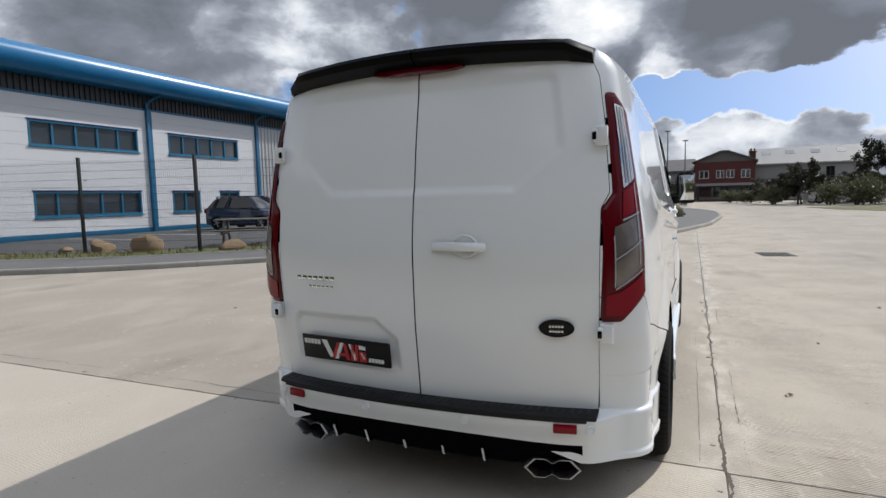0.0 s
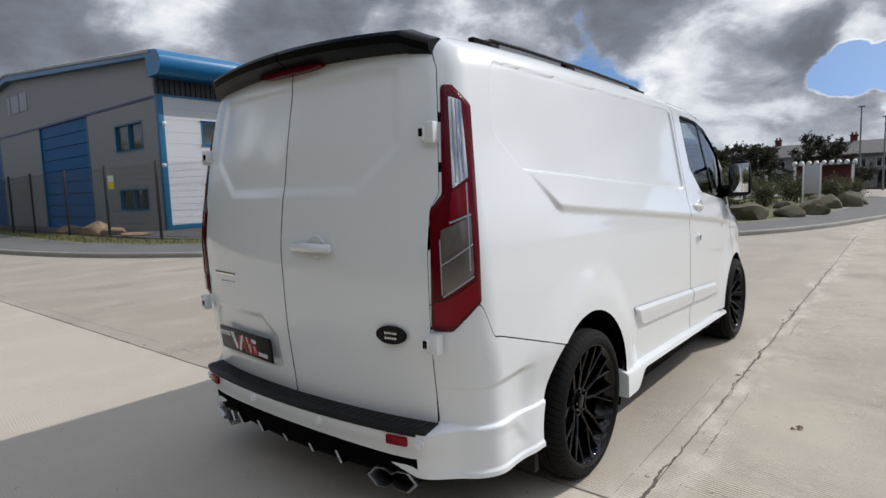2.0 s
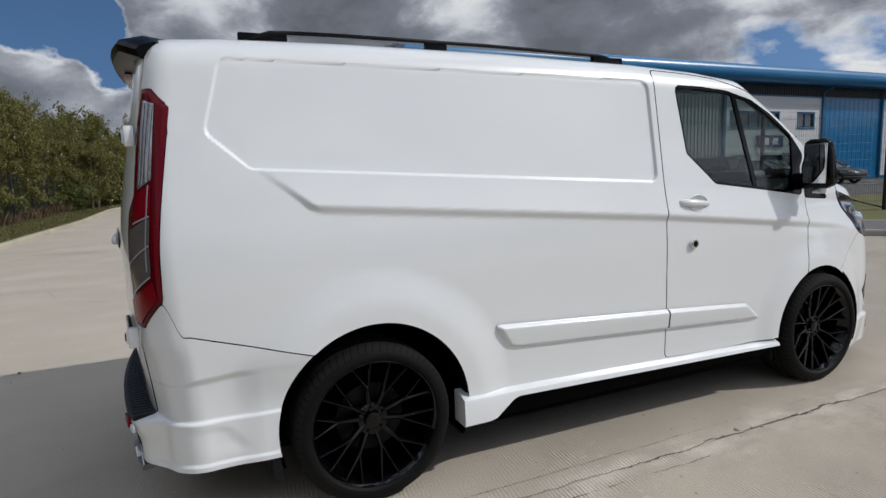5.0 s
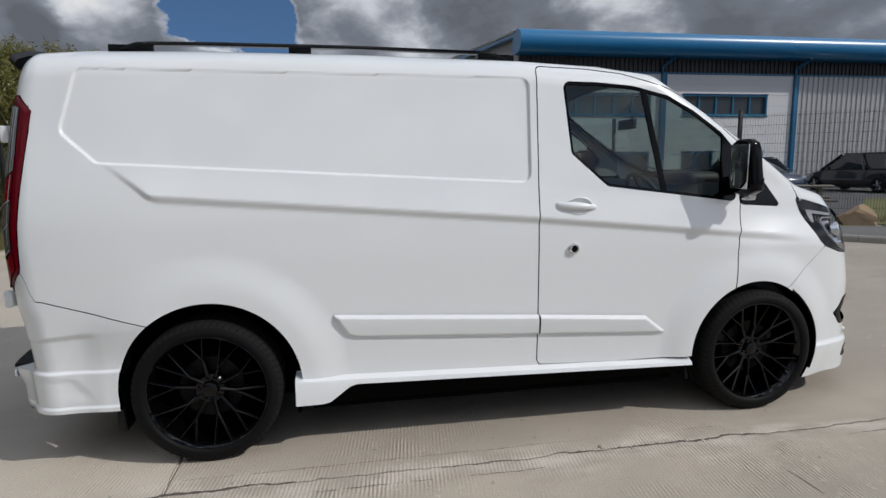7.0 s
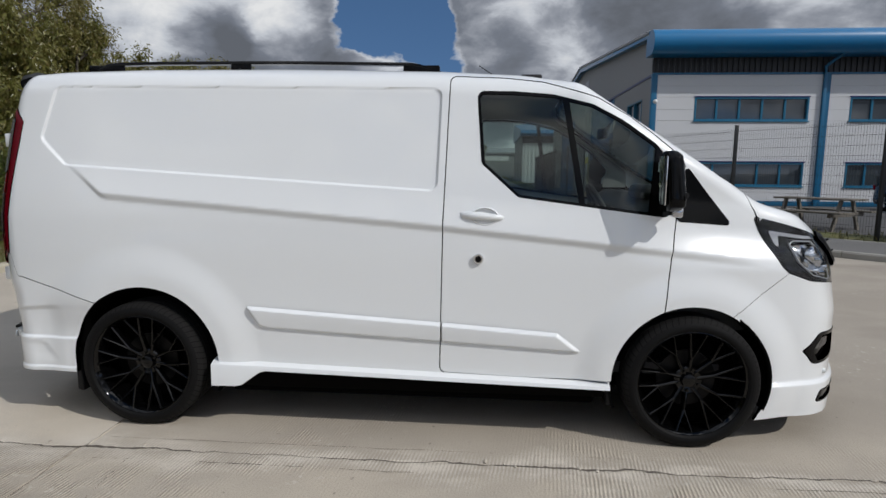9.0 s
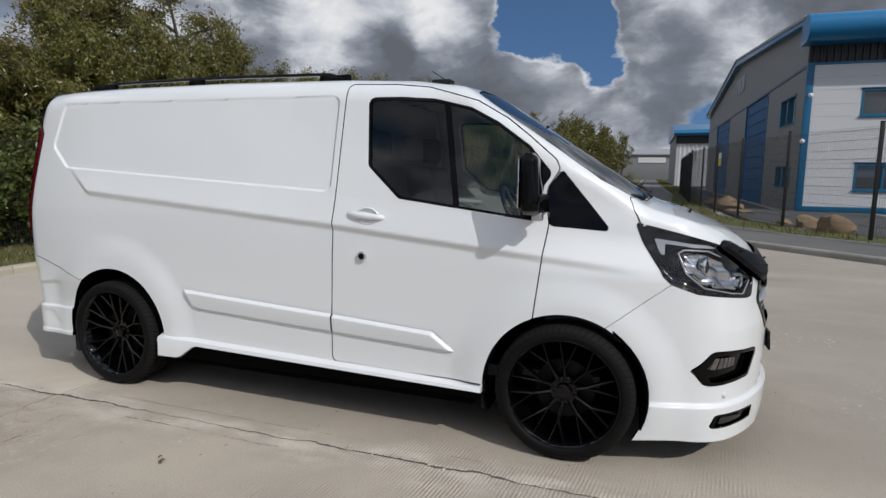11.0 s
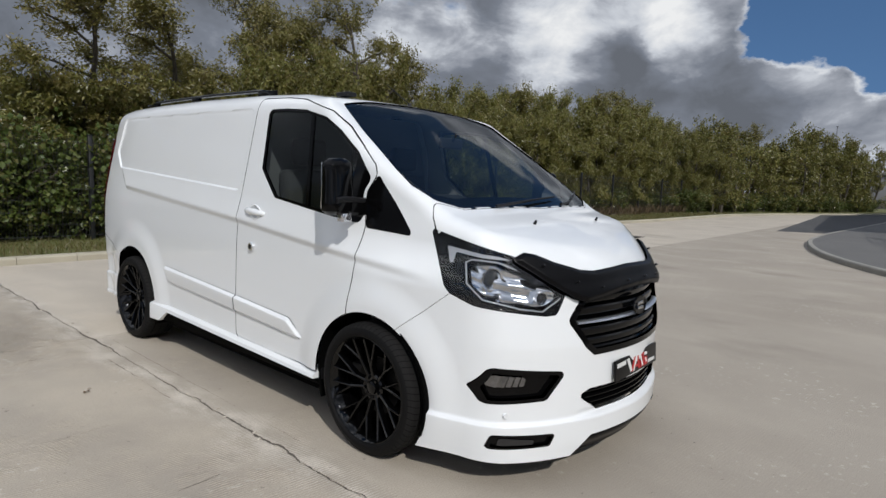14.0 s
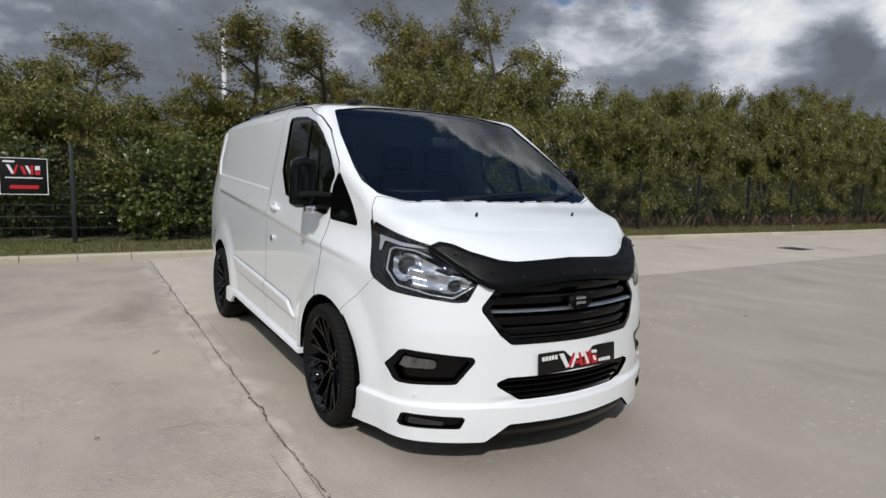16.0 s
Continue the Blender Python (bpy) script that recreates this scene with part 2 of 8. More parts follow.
def thing(name, label, category, group="", kind="", at=None):
    ob = tagged(new(name), label, category, group, kind)
    ob.empty_display_size = 0.1
    if at is not None:
        ob.matrix_world = at
    return ob


def box(bm, x0, x1, y0, y1, z0, z1, bevel=0.0, m=None, seg=2):
    r = bmesh.ops.create_cube(bm, size=1.0)
    vs = r["verts"]
    for v in vs:
        v.co = Vector(((x0 + x1) / 2 + v.co.x * (x1 - x0), (y0 + y1) / 2 + v.co.y * (y1 - y0), (z0 + z1) / 2 + v.co.z * (z1 - z0)))
    if bevel:
        es = list({e for v in vs for e in v.link_edges})
        vs = list({v for f in bmesh.ops.bevel(bm, geom=es, offset=bevel, segments=seg, affect="EDGES", profile=0.5)["faces"] for v in f.verts} | {v for v in vs if v.is_valid})
    if m is not None:
        for v in vs:
            v.co = m @ v.co
    return vs


def rod(bm, a, b, r0, r1=None, n=10, caps=True):
    a, b = Vector(a), Vector(b)
    d = b - a
    r = bmesh.ops.create_cone(bm, cap_ends=caps, segments=n, radius1=r0, radius2=r0 if r1 is None else r1, depth=d.length)
    m = Matrix.Translation((a + b) / 2) @ d.to_track_quat("Z", "Y").to_matrix().to_4x4()
    for v in r["verts"]:
        v.co = m @ v.co
    return r["verts"]


def tube(bm, pts, r, n=8):
    """A bent tube of one width along the points."""
    rings = []
    for i, p in enumerate(pts):
        p = Vector(p)
        d = (Vector(pts[min(i + 1, len(pts) - 1)]) - Vector(pts[max(i - 1, 0)])).normalized()
        q = d.to_track_quat("Z", "Y").to_matrix()
        rr = r(i / (len(pts) - 1)) if callable(r) else r
        rings.append([bm.verts.new(p + q @ Vector((math.cos(2 * math.pi * j / n) * rr, math.sin(2 * math.pi * j / n) * rr, 0))) for j in range(n)])
    for a, b in zip(rings, rings[1:]):
        for j in range(n):
            bm.faces.new((a[j], a[(j + 1) % n], b[(j + 1) % n], b[j]))
    bm.faces.new(rings[0][::-1]), bm.faces.new(rings[-1])


def loft(bm, rings, closed=True, caps=True):
    vs = [[bm.verts.new(p) for p in r] for r in rings]
    n = len(vs[0])
    for a, b in zip(vs, vs[1:]):
        for j in range(n if closed else n - 1):
            bm.faces.new((a[j], a[(j + 1) % n], b[(j + 1) % n], b[j]))
    if caps and closed:
        bm.faces.new(vs[0][::-1]), bm.faces.new(vs[-1])
    return vs


def prism(bm, poly, axis, a, b, bevel=0.0):
    """A polygon given in the two other axes, drawn out along axis from a to b."""
    def at(u, v, w):
        return {"x": (w, u, v), "y": (u, w, v), "z": (u, v, w)}[axis]
    r = [[at(u, v, w) for u, v in poly] for w in (a, b)]
    vs = loft(bm, r)
    bmesh.ops.recalc_face_normals(bm, faces=list({f for ring in vs for v in ring for f in v.link_faces}))
    if bevel:
        es = list({e for ring in vs for v in ring for e in v.link_edges})
        bmesh.ops.bevel(bm, geom=es, offset=bevel, segments=2, affect="EDGES")


def lathe(bm, prof, n, m=None):
    """Turned about x: profile of (x, radius)."""
    rings = []
    for j in range(n):
        a = 2 * math.pi * j / n
        rings.append([bm.verts.new((m or Matrix()) @ Vector((x, r * math.cos(a), r * math.sin(a)))) for x, r in prof])
    for j in range(n):
        a, b = rings[j], rings[(j + 1) % n]
        for i in range(len(prof) - 1):
            bm.faces.new((a[i], a[i + 1], b[i + 1], b[i]))


# ---- van: the outer form as one smooth field, from which every panel is taken ----
def curve(xs, ys, soft):
    q = np.linspace(xs[0] - 4 * soft, xs[-1] + 4 * soft, 1500)
    xs, ys = np.array(xs, float), np.array(ys, float)
    v = np.interp(q, xs, ys)
    lo, hi = q < xs[0], q > xs[-1]
    v[lo] = ys[0] + (q[lo] - xs[0]) * (ys[1] - ys[0]) / (xs[1] - xs[0])
    v[hi] = ys[-1] + (q[hi] - xs[-1]) * (ys[-1] - ys[-2]) / (xs[-1] - xs[-2])
    step = q[1] - q[0]
    n = max(1, int(3 * soft / step))
    ker = np.exp(-0.5 * (np.arange(-n, n + 1) * step / soft) ** 2)
    w = np.convolve(np.pad(v, n, mode="reflect", reflect_type="odd"), ker / ker.sum(), "valid")
    return lambda x: np.interp(x, q, w)


def ease(a, b, x):
    t = np.clip((x - a) / (b - a), 0, 1)
    return t * t * (3 - 2 * t)


def smax(a, b, k):
    h = np.clip(0.5 + 0.5 * (a - b) / k, 0, 1)
    return b + (a - b) * h + k * h * (1 - h)


def inside(px, py, poly, r=0.0):
    """Signed distance to a polygon, negative inside; r rounds its corners."""
    p = np.array(poly, float)
    if r:
        c = p.mean(0)
        area = 0.5 * np.sum(p[:, 0] * np.roll(p[:, 1], -1) - np.roll(p[:, 0], -1) * p[:, 1])
        s = 1 if area > 0 else -1
        q = []
        for i in range(len(p)):
            a, b, d = p[i - 1], p[i], p[(i + 1) % len(p)]
            e1, e2 = (b - a) / np.linalg.norm(b - a), (d - b) / np.linalg.norm(d - b)
            n1, n2 = s * np.array([-e1[1], e1[0]]), s * np.array([-e2[1], e2[0]])
            q.append(b + (n1 + n2) / (1 + n1 @ n2) * r)
        p = np.array(q)
    best, sign = np.full(np.shape(px), 1e9), np.ones(np.shape(px))
    for i in range(len(p)):
        a, b = p[i - 1], p[i]
        ex, ey, wx, wy = b[0] - a[0], b[1] - a[1], px - a[0], py - a[1]
        t = np.clip((wx * ex + wy * ey) / (ex * ex + ey * ey), 0, 1)
        best = np.minimum(best, (wx - ex * t) ** 2 + (wy - ey * t) ** 2)
        c1, c2, c3 = py >= a[1], py < b[1], ex * wy > ey * wx
        flip = (c1 & c2 & c3) | (~c1 & ~c2 & ~c3)
        sign = np.where(flip, -sign, sign)
    return sign * np.sqrt(best) - r


WHEELBASE, HUB_Z, TYRE_R = 2.933, 0.345, 0.345
ROOF = curve([-1.1, -0.9, -0.5, 0.0, 0.75, 1.6, 2.05, 2.38, 3.33, 3.52, 3.7, 3.85, 3.97, 4.1],
             [1.935, 1.955, 1.98, 1.99, 1.99, 1.975, 1.952, 1.90, 1.285, 1.24, 1.165, 1.07, 0.9, 0.6], 0.035)
SIDE = curve([0.1, 0.3, 0.6, 0.97, 1.15, 1.28, 1.84, 2.1], [0.945, 0.962, 0.968, 0.962, 0.95, 0.93, 0.822, 0.77], 0.03)
NOSE = curve([0.1, 0.2, 0.45, 0.7, 0.9, 1.0, 1.1], [3.94, 3.95, 3.955, 3.955, 3.935, 3.90, 3.83], 0.02)
TAIL = curve([0.3, 0.5, 0.8, 1.14, 1.57, 1.9, 2.0], [-0.90, -0.91, -0.945, -0.955, -0.895, -0.83, -0.80], 0.05)
CREASE = curve([-0.6, -0.25, 1.65, 2.8, 3.31, 3.6], [1.318, 1.29, 1.14, 1.03, 0.98, 0.95], 0.05)
PANEL = [(-0.505, 1.862), (-0.582, 1.57), (-0.425, 1.425), (1.615, 1.306), (1.632, 1.845)]


def half_width(y, z):
    w = SIDE(z) - 0.10 * np.clip(y - 2.6, 0, 9) ** 2 - 0.10 * np.clip(-0.2 - y, 0, 9) ** 2
    # the wing tops draw in towards the lamps
    w = w - 0.064 * ease(2.5, 3.12, y) * ease(0.92, 1.14, z) * (1 - 0.55 * ease(1.25, 1.5, z))
    h = z - CREASE(y)
    start = ease(0, 0.05, y + 0.37 - (1.39 - z) * 1.2) * (1 - ease(3.0, 3.35, y))
    w = w + 0.017 * start * np.where(h > 0, np.clip(1 - h / 0.16, 0, 1) ** 1.5, 1 - ease(0, 0.045, -h))
    w = w - 0.012 * ease(0.0, 0.010, -inside(y, z, PANEL, 0.05))
    for hy, hz, a, b in ((0.02, 0.36, 0.47, 0.66), (2.925, 0.345, 0.43, 0.60)):
        r = np.hypot(y - hy, z - hz)
        w = w + 0.022 * (1 - ease(a, b, r))
    return w


def top_height(x, y):
    f = ease(2.1, 2.5, y)
    return ROOF(y + 0.08 * f * x * x) - (0.06 - 0.03 * f) * x * x


PLATE_BAY = [(-0.69, 0.775), (-0.65, 0.825), (-0.2, 0.825), (-0.085, 0.735), (-0.075, 0.565), (-0.68, 0.565)]
BLANK = [(-0.64, 1.52), (-0.44, 1.345), (0.44, 1.345), (0.64, 1.52), (0.60, 1.84), (-0.60, 1.84)]


def rear_relief(x, z):
    return 0.012 * ease(0, 0.035, -inside(x, z, PLATE_BAY, 0.03)) + 0.007 * ease(0, 0.05, -inside(x, z, BLANK, 0.06))


def form(x, y, z):
    ax = np.abs(x)
    slope = (ROOF(y + 0.01) - ROOF(y - 0.01)) / 0.02
    a = (z - top_height(ax, y)) / np.sqrt(1 + slope ** 2)
    b = ax - half_width(y, z)
    dp = 0.66 * ax + 1.5 * ax ** 5
    c = (y - NOSE(z) + 0.33 * ax ** 2 + 0.25 * ax ** 6) / np.sqrt(1 + dp ** 2)
    d = TAIL(z) + rear_relief(x, z) + 0.12 * ax ** 2 + 0.10 * ax ** 8 - y
    k = 0.125 - 0.055 * ease(1.9, 2.5, y)
    f = smax(a, b, k)
    f = smax(f, c, 0.05)
    return smax(f, d, 0.085)


def cast(o, d, lo, hi):
    lo, hi = np.full(o.shape[0], lo), np.full(o.shape[0], hi)
    def value(m):
        p = o + d * m[:, None]
        return form(p[:, 0], p[:, 1], p[:, 2])

    for _ in range(7):
        m = (lo + hi) / 2
        out = value(m) > 0
        lo, hi = np.where(out, lo, m), np.where(out, m, hi)
    # false position, halving the end that stays
    fl, fh = value(lo), value(hi)
    for _ in range(5):
        den = fh - fl
        m = np.where(np.abs(den) > 1e-12, lo - fl * (hi - lo) / np.where(np.abs(den) > 1e-12, den, 1.0), (lo + hi) / 2)
        m = np.clip(m, lo, hi)
        f = value(m)
        out = f > 0
        lo, hi, fl, fh = np.where(out, lo, m), np.where(out, m, hi), np.where(out, fl * 0.5, f), np.where(out, f, fh * 0.5)
    return o + d * m[:, None]


def on_form(mode, u, v):
    """ring: u along the van, v the angle from straight up; nose and tail: u the angle from straight ahead (behind), v the height."""
    zero, one = np.zeros_like(u), np.ones_like(u)
    if mode == "ring":
        return cast(np.stack([zero, u, 0.95 * one], 1), np.stack([np.sin(v), zero, np.cos(v)], 1), 0.05, 1.7)
    if mode == "top":
        return cast(np.stack([u, v, 0.55 * one], 1), np.stack([zero, zero, one], 1), 0.01, 1.7)
    yc, s = (2.9, 1) if mode == "nose" else (-0.2, -1)
    return cast(np.stack([zero, yc * one, v], 1), np.stack([np.sin(u), s * np.cos(u), zero], 1), 0.05, 1.7)


def form_normal(p):
    e, g = 0.003, []
    for i in range(3):
        q = np.zeros(3)
        q[i] = e
        a, b = p + q, p - q
        g.append(form(a[:, 0], a[:, 1], a[:, 2]) - form(b[:, 0], b[:, 1], b[:, 2]))
    g = np.stack(g, 1)
    return g / np.linalg.norm(g, axis=1)[:, None]


def spread(lo, hi, step, *finer):
    """Even steps from lo to hi, smaller in the stretches (from, to, step) given."""
    q = np.linspace(lo, hi, 4001)
    size = np.full(4001, step)
    for a, b, st in finer:
        size = np.minimum(size, st + (step - st) * np.clip(np.maximum(a - q, q - b) / (3 * step), 0, 1))
    n = np.concatenate([[0], np.cumsum(0.5 * (1 / size[1:] + 1 / size[:-1]) * np.diff(q))])
    return np.interp(np.linspace(0, n[-1], int(n[-1]) + 2), n, q)


def skin(mode, us, vs, keep, push=None, rim=0.012):
    """A sheet of the form, trimmed to where keep(p) is negative, pushed out by push(p), with a returned edge. Right half only."""
    gu, gv = spread(*us), spread(*vs)
    nu, nv = len(gu), len(gv)
    uu, vv = np.meshgrid(gu, gv, indexing="ij")
    u, v = uu.ravel().copy(), vv.ravel().copy()
    p = on_form(mode, u, v)
    k = keep(p)
    i = (np.arange(nu - 1)[:, None] * nv + np.arange(nv - 1)[None]).ravel()
    quads = np.stack([i, i + nv, i + nv + 1, i + 1], 1)
    quads = quads[(k[quads] < 0).any(1)]
    used = np.unique(quads)
    bad = used[k[used] > 0]
    for _ in range(5):
        f = keep(on_form(mode, u[bad], v[bad]))
        e = 8e-4
        fu = (keep(on_form(mode, u[bad] + e, v[bad])) - f) / e
        fv = (keep(on_form(mode, u[bad], v[bad] + e)) - f) / e
        g = fu * fu + fv * fv + 1e-6
        u[bad] -= np.clip(f * fu / g, -us[2], us[2])
        v[bad] -= np.clip(f * fv / g, -vs[2], vs[2])
    u[bad], v[bad] = np.clip(u[bad], *us[:2]), np.clip(v[bad], *vs[:2])
    p[bad] = on_form(mode, u[bad], v[bad])
    re = np.full(len(p), -1)
    re[used] = np.arange(len(used))
    p, quads = p[used], re[quads]
    n = form_normal(p)
    if push is not None:
        d = push(p)
        if np.ndim(d):
            e = 2e-3
            for ax in range(3):
                q = np.zeros(3)
                q[ax] = e
                n[:, ax] -= (push(p + q) - push(p - q)) / (2 * e)
            m = n / np.linalg.norm(n, axis=1)[:, None]
            p, n = p + form_normal(p) * d[:, None], m
        else:
            p = p + n * d
    cross = np.cross(p[quads[:, 2]] - p[quads[:, 0]], p[quads[:, 3]] - p[quads[:, 1]])
    if (cross * n[quads[:, 0]]).sum() < 0:
        quads = quads[:, ::-1]
    if rim:
        e = np.concatenate([quads[:, [a, (a + 1) % 4]] for a in range(4)])
        key = np.sort(e, 1)
        _, first, count = np.unique(key[:, 0] * len(p) + key[:, 1], return_index=True, return_counts=True)
        e = e[first[count == 1]]
        e = e[~((np.abs(p[e[:, 0], 0]) < 1e-4) & (np.abs(p[e[:, 1], 0]) < 1e-4))]
        e = e[np.linalg.norm(p[e[:, 0]] - p[e[:, 1]], axis=1) > 1e-5]
        a, b = p[e[:, 0]], p[e[:, 1]]
        c, d = b - n[e[:, 1]] * rim, a - n[e[:, 0]] * rim
        fn = np.cross(c - a, b - a)
        fn /= np.linalg.norm(fn, axis=1)[:, None] + 1e-12
        base, m = len(p), len(e)
        p, n = np.concatenate([p, b, a, d, c]), np.concatenate([n, -fn, -fn, -fn, -fn])
        j = base + np.arange(m)
        quads = np.concatenate([quads, np.stack([j, j + m, j + 2 * m, j + 3 * m], 1)])
    return p, quads, n


def mirrored(s):
    p, f, n = s
    m = np.array([-1, 1, 1])
    return p * m, f[:, ::-1], n * m


def joined(*sheets):
    base, ps, fs, ns = 0, [], [], []
    for p, f, n in sheets:
        ps.append(p), fs.append(f + base), ns.append(n)
        base += len(p)
    return np.concatenate(ps), np.concatenate(fs), np.concatenate(ns)


# ---- the van ----
ARCHES = ((0.02, 0.36, 0.42), (2.925, 0.345, 0.40))
DOOR = [(1.675, 1.905), (1.65, 1.16), (1.64, 0.36), (2.77, 0.32), (2.77, 0.70), (2.80, 1.0), (2.824, 1.175), (2.806, 1.30), (2.812, 1.36), (2.866, 1.445), (2.845, 1.492), (2.71, 1.606), (2.59, 1.698), (2.43, 1.79), (2.15, 1.872), (1.95, 1.895)]
WINDOW = [(1.812, 1.825), (1.840, 1.455), (2.03, 1.285), (2.805, 1.187), (2.786, 1.30), (2.792, 1.365), (2.832, 1.425), (2.715, 1.560), (2.55, 1.678), (2.40, 1.757), (2.20, 1.806), (2.0, 1.822)]
TRIANGLE = [(2.880, 1.442), (2.822, 1.365), (2.816, 1.30), (2.835, 1.170), (3.122, 1.150)]
WSCREEN = [(-0.3, 2.345), (0.45, 2.36), (0.72, 2.405), (0.775, 2.65), (0.812, 2.95), (0.812, 3.06), (0.77, 3.185), (0.65, 3.26), (-0.3, 3.335)]
BONNET = [(-0.3, 3.350), (0.65, 3.275), (0.76, 3.212), (0.795, 3.200), (0.825, 3.225), (0.86, 3.33), (0.77, 3.63), (0.60, 3.825), (0.47, 3.885), (-0.3, 3.955)]
HEADLAMP = [(2.392, 1.200), (2.475, 0.955), (2.51, 0.925), (2.66, 0.885), (3.12, 0.845), (3.19, 0.85), (3.26, 0.95), (2.905, 1.105)]
GRILLE = [(-0.455, 0.945), (-0.56, 0.815), (-0.475, 0.690), (-0.42, 0.645), (0.42, 0.645), (0.475, 0.690), (0.56, 0.815), (0.455, 0.945)]
INTAKE = [(-0.50, 0.44), (-0.36, 0.345), (0.36, 0.345), (0.50, 0.44), (0.43, 0.468), (-0.43, 0.468)]
FOG = [(0.881, 0.508), (0.849, 0.61), (0.575, 0.578), (0.66, 0.442), (0.86, 0.43)]
LOWFOG = [(0.843, 0.208), (0.834, 0.281), (0.617, 0.272), (0.638, 0.211)]
TAILLAMP = [(0.779, 0.850), (0.79, 1.285), (0.854, 1.345), (0.872, 1.735), (0.93, 1.735), (1.024, 1.665), (1.03, 0.955), (0.88, 0.850)]
REARDOOR = [(0.003, 0.478), (0.750, 0.478), (0.755, 0.60), (0.757, 0.85), (0.762, 1.29), (0.792, 1.35), (0.772, 1.60), (0.745, 1.80), (0.70, 1.905), (0.003, 1.915)]


def arch(p):
    return np.maximum.reduce([r - np.hypot(p[:, 1] - y, p[:, 2] - z) for y, z, r in ARCHES])


def ax(p):
    return np.abs(p[:, 0])


def yz(p, poly, r=0.0):
    return inside(p[:, 1], p[:, 2], poly, r)


def xy(p, poly, r=0.0):
    return inside(ax(p), p[:, 1], poly, r)


def xz(p, poly, r=0.0):
    return inside(ax(p), p[:, 2], poly, r)


def lampside(p):
    return inside(p[:, 1] - ax(p), p[:, 2], HEADLAMP, 0.012)


def corner(p, poly, r=0.0):
    return inside(ax(p) + p[:, 1] + 0.88, p[:, 2], poly, r)


def bonnet_area(p):
    return np.maximum(xy(p, BONNET, 0.02), np.where(p[:, 1] < 3.31, 1.182 - p[:, 2], -1.0))


def wingline(p):
    return (p[:, 1] - 3.382) * 0.617 - (p[:, 2] - 0.90) * 0.787


def quarter(p):
    return 0.815 + 0.13 * ease(-0.705, -0.775, p[:, 1]) - 0.29 * np.clip(p[:, 1] + 0.69, 0, 1) - p[:, 2]


GAP = 0.0025


def body_keep(p):
    y, z = p[:, 1], p[:, 2]
    return np.maximum.reduce([
        arch(p), 0.335 - z, np.minimum(-0.70 - y, 1.885 - z), np.where(y < 0, quarter(p) + GAP, -1.0),
        0.006 - yz(p, DOOR, 0.03), np.where(z > 1.15, 0.003 - xy(p, WSCREEN, 0.03), -1), np.where(z > 0.9, 0.004 - bonnet_area(p), -1),
        GAP - lampside(p), GAP - yz(p, TRIANGLE, 0.012), np.where(y > 3.0, wingline(p) + 0.0012, -1)])


def corner_keep(p):
    y, z = p[:, 1], p[:, 2]
    return np.maximum.reduce([y + 0.70, z - 1.885, quarter(p) + GAP, GAP - xz(p, REARDOOR, 0.02), GAP - corner(p, TAILLAMP, 0.015)])


van = thing("panel_van", "white panel van with black wheels and roof rails on concrete", "van")

right = skin("ring", (-0.93, 3.47, 0.012, (-0.60, -0.40, 0.005), (1.585, 1.645, 0.003)), (0.0, 2.28, 0.012, (0.64, 0.78, 0.0028), (1.05, 1.235, 0.0042)), body_keep)
rear_right = skin("tail", (0.5, 1.32, 0.010), (0.80, 1.90, 0.012), corner_keep)
sheet("body_shell", joined(right, mirrored(right), rear_right, mirrored(rear_right)), WHITE, van, "white painted body sides and roof")

door_s = skin("ring", (1.62, 2.87, 0.010), (0.52, 2.28, 0.010), lambda p: np.maximum.reduce([yz(p, DOOR, 0.03), arch(p), 0.345 - p[:, 2], 0.0025 - yz(p, WINDOW, 0.036)]))
glass_s = skin("ring", (1.78, 2.84, 0.02), (0.75, 1.5, 0.02), lambda p: yz(p, WINDOW, 0.036), lambda p: -0.010, 0.004)
surround_s = skin("ring", (1.78, 2.84, 0.008), (0.75, 1.5, 0.008), lambda p: np.maximum(yz(p, WINDOW, 0.036), -0.013 - yz(p, WINDOW, 0.036)), lambda p: -0.004, 0.012)
bar_s = skin("ring", (2.18, 2.45, 0.006), (0.75, 1.5, 0.012), lambda p: np.maximum(yz(p, WINDOW, 0.036), np.abs(p[:, 1] - 2.355 + 0.165 * (p[:, 2] - 1.24)) - 0.015), lambda p: -0.005, 0.012)
sail_s = skin("ring", (2.7, 3.2, 0.008), (0.9, 1.6, 0.008), lambda p: yz(p, TRIANGLE, 0.012), lambda p: 0.003, 0.012)
mount_s = skin("ring", (2.6, 2.9, 0.008), (0.9, 1.6, 0.008), lambda p: np.maximum(yz(p, WINDOW, 0.036), 2.685 - p[:, 1] + 0.10 * (p[:, 2] - 1.21)), lambda p: 0.001, 0.012)
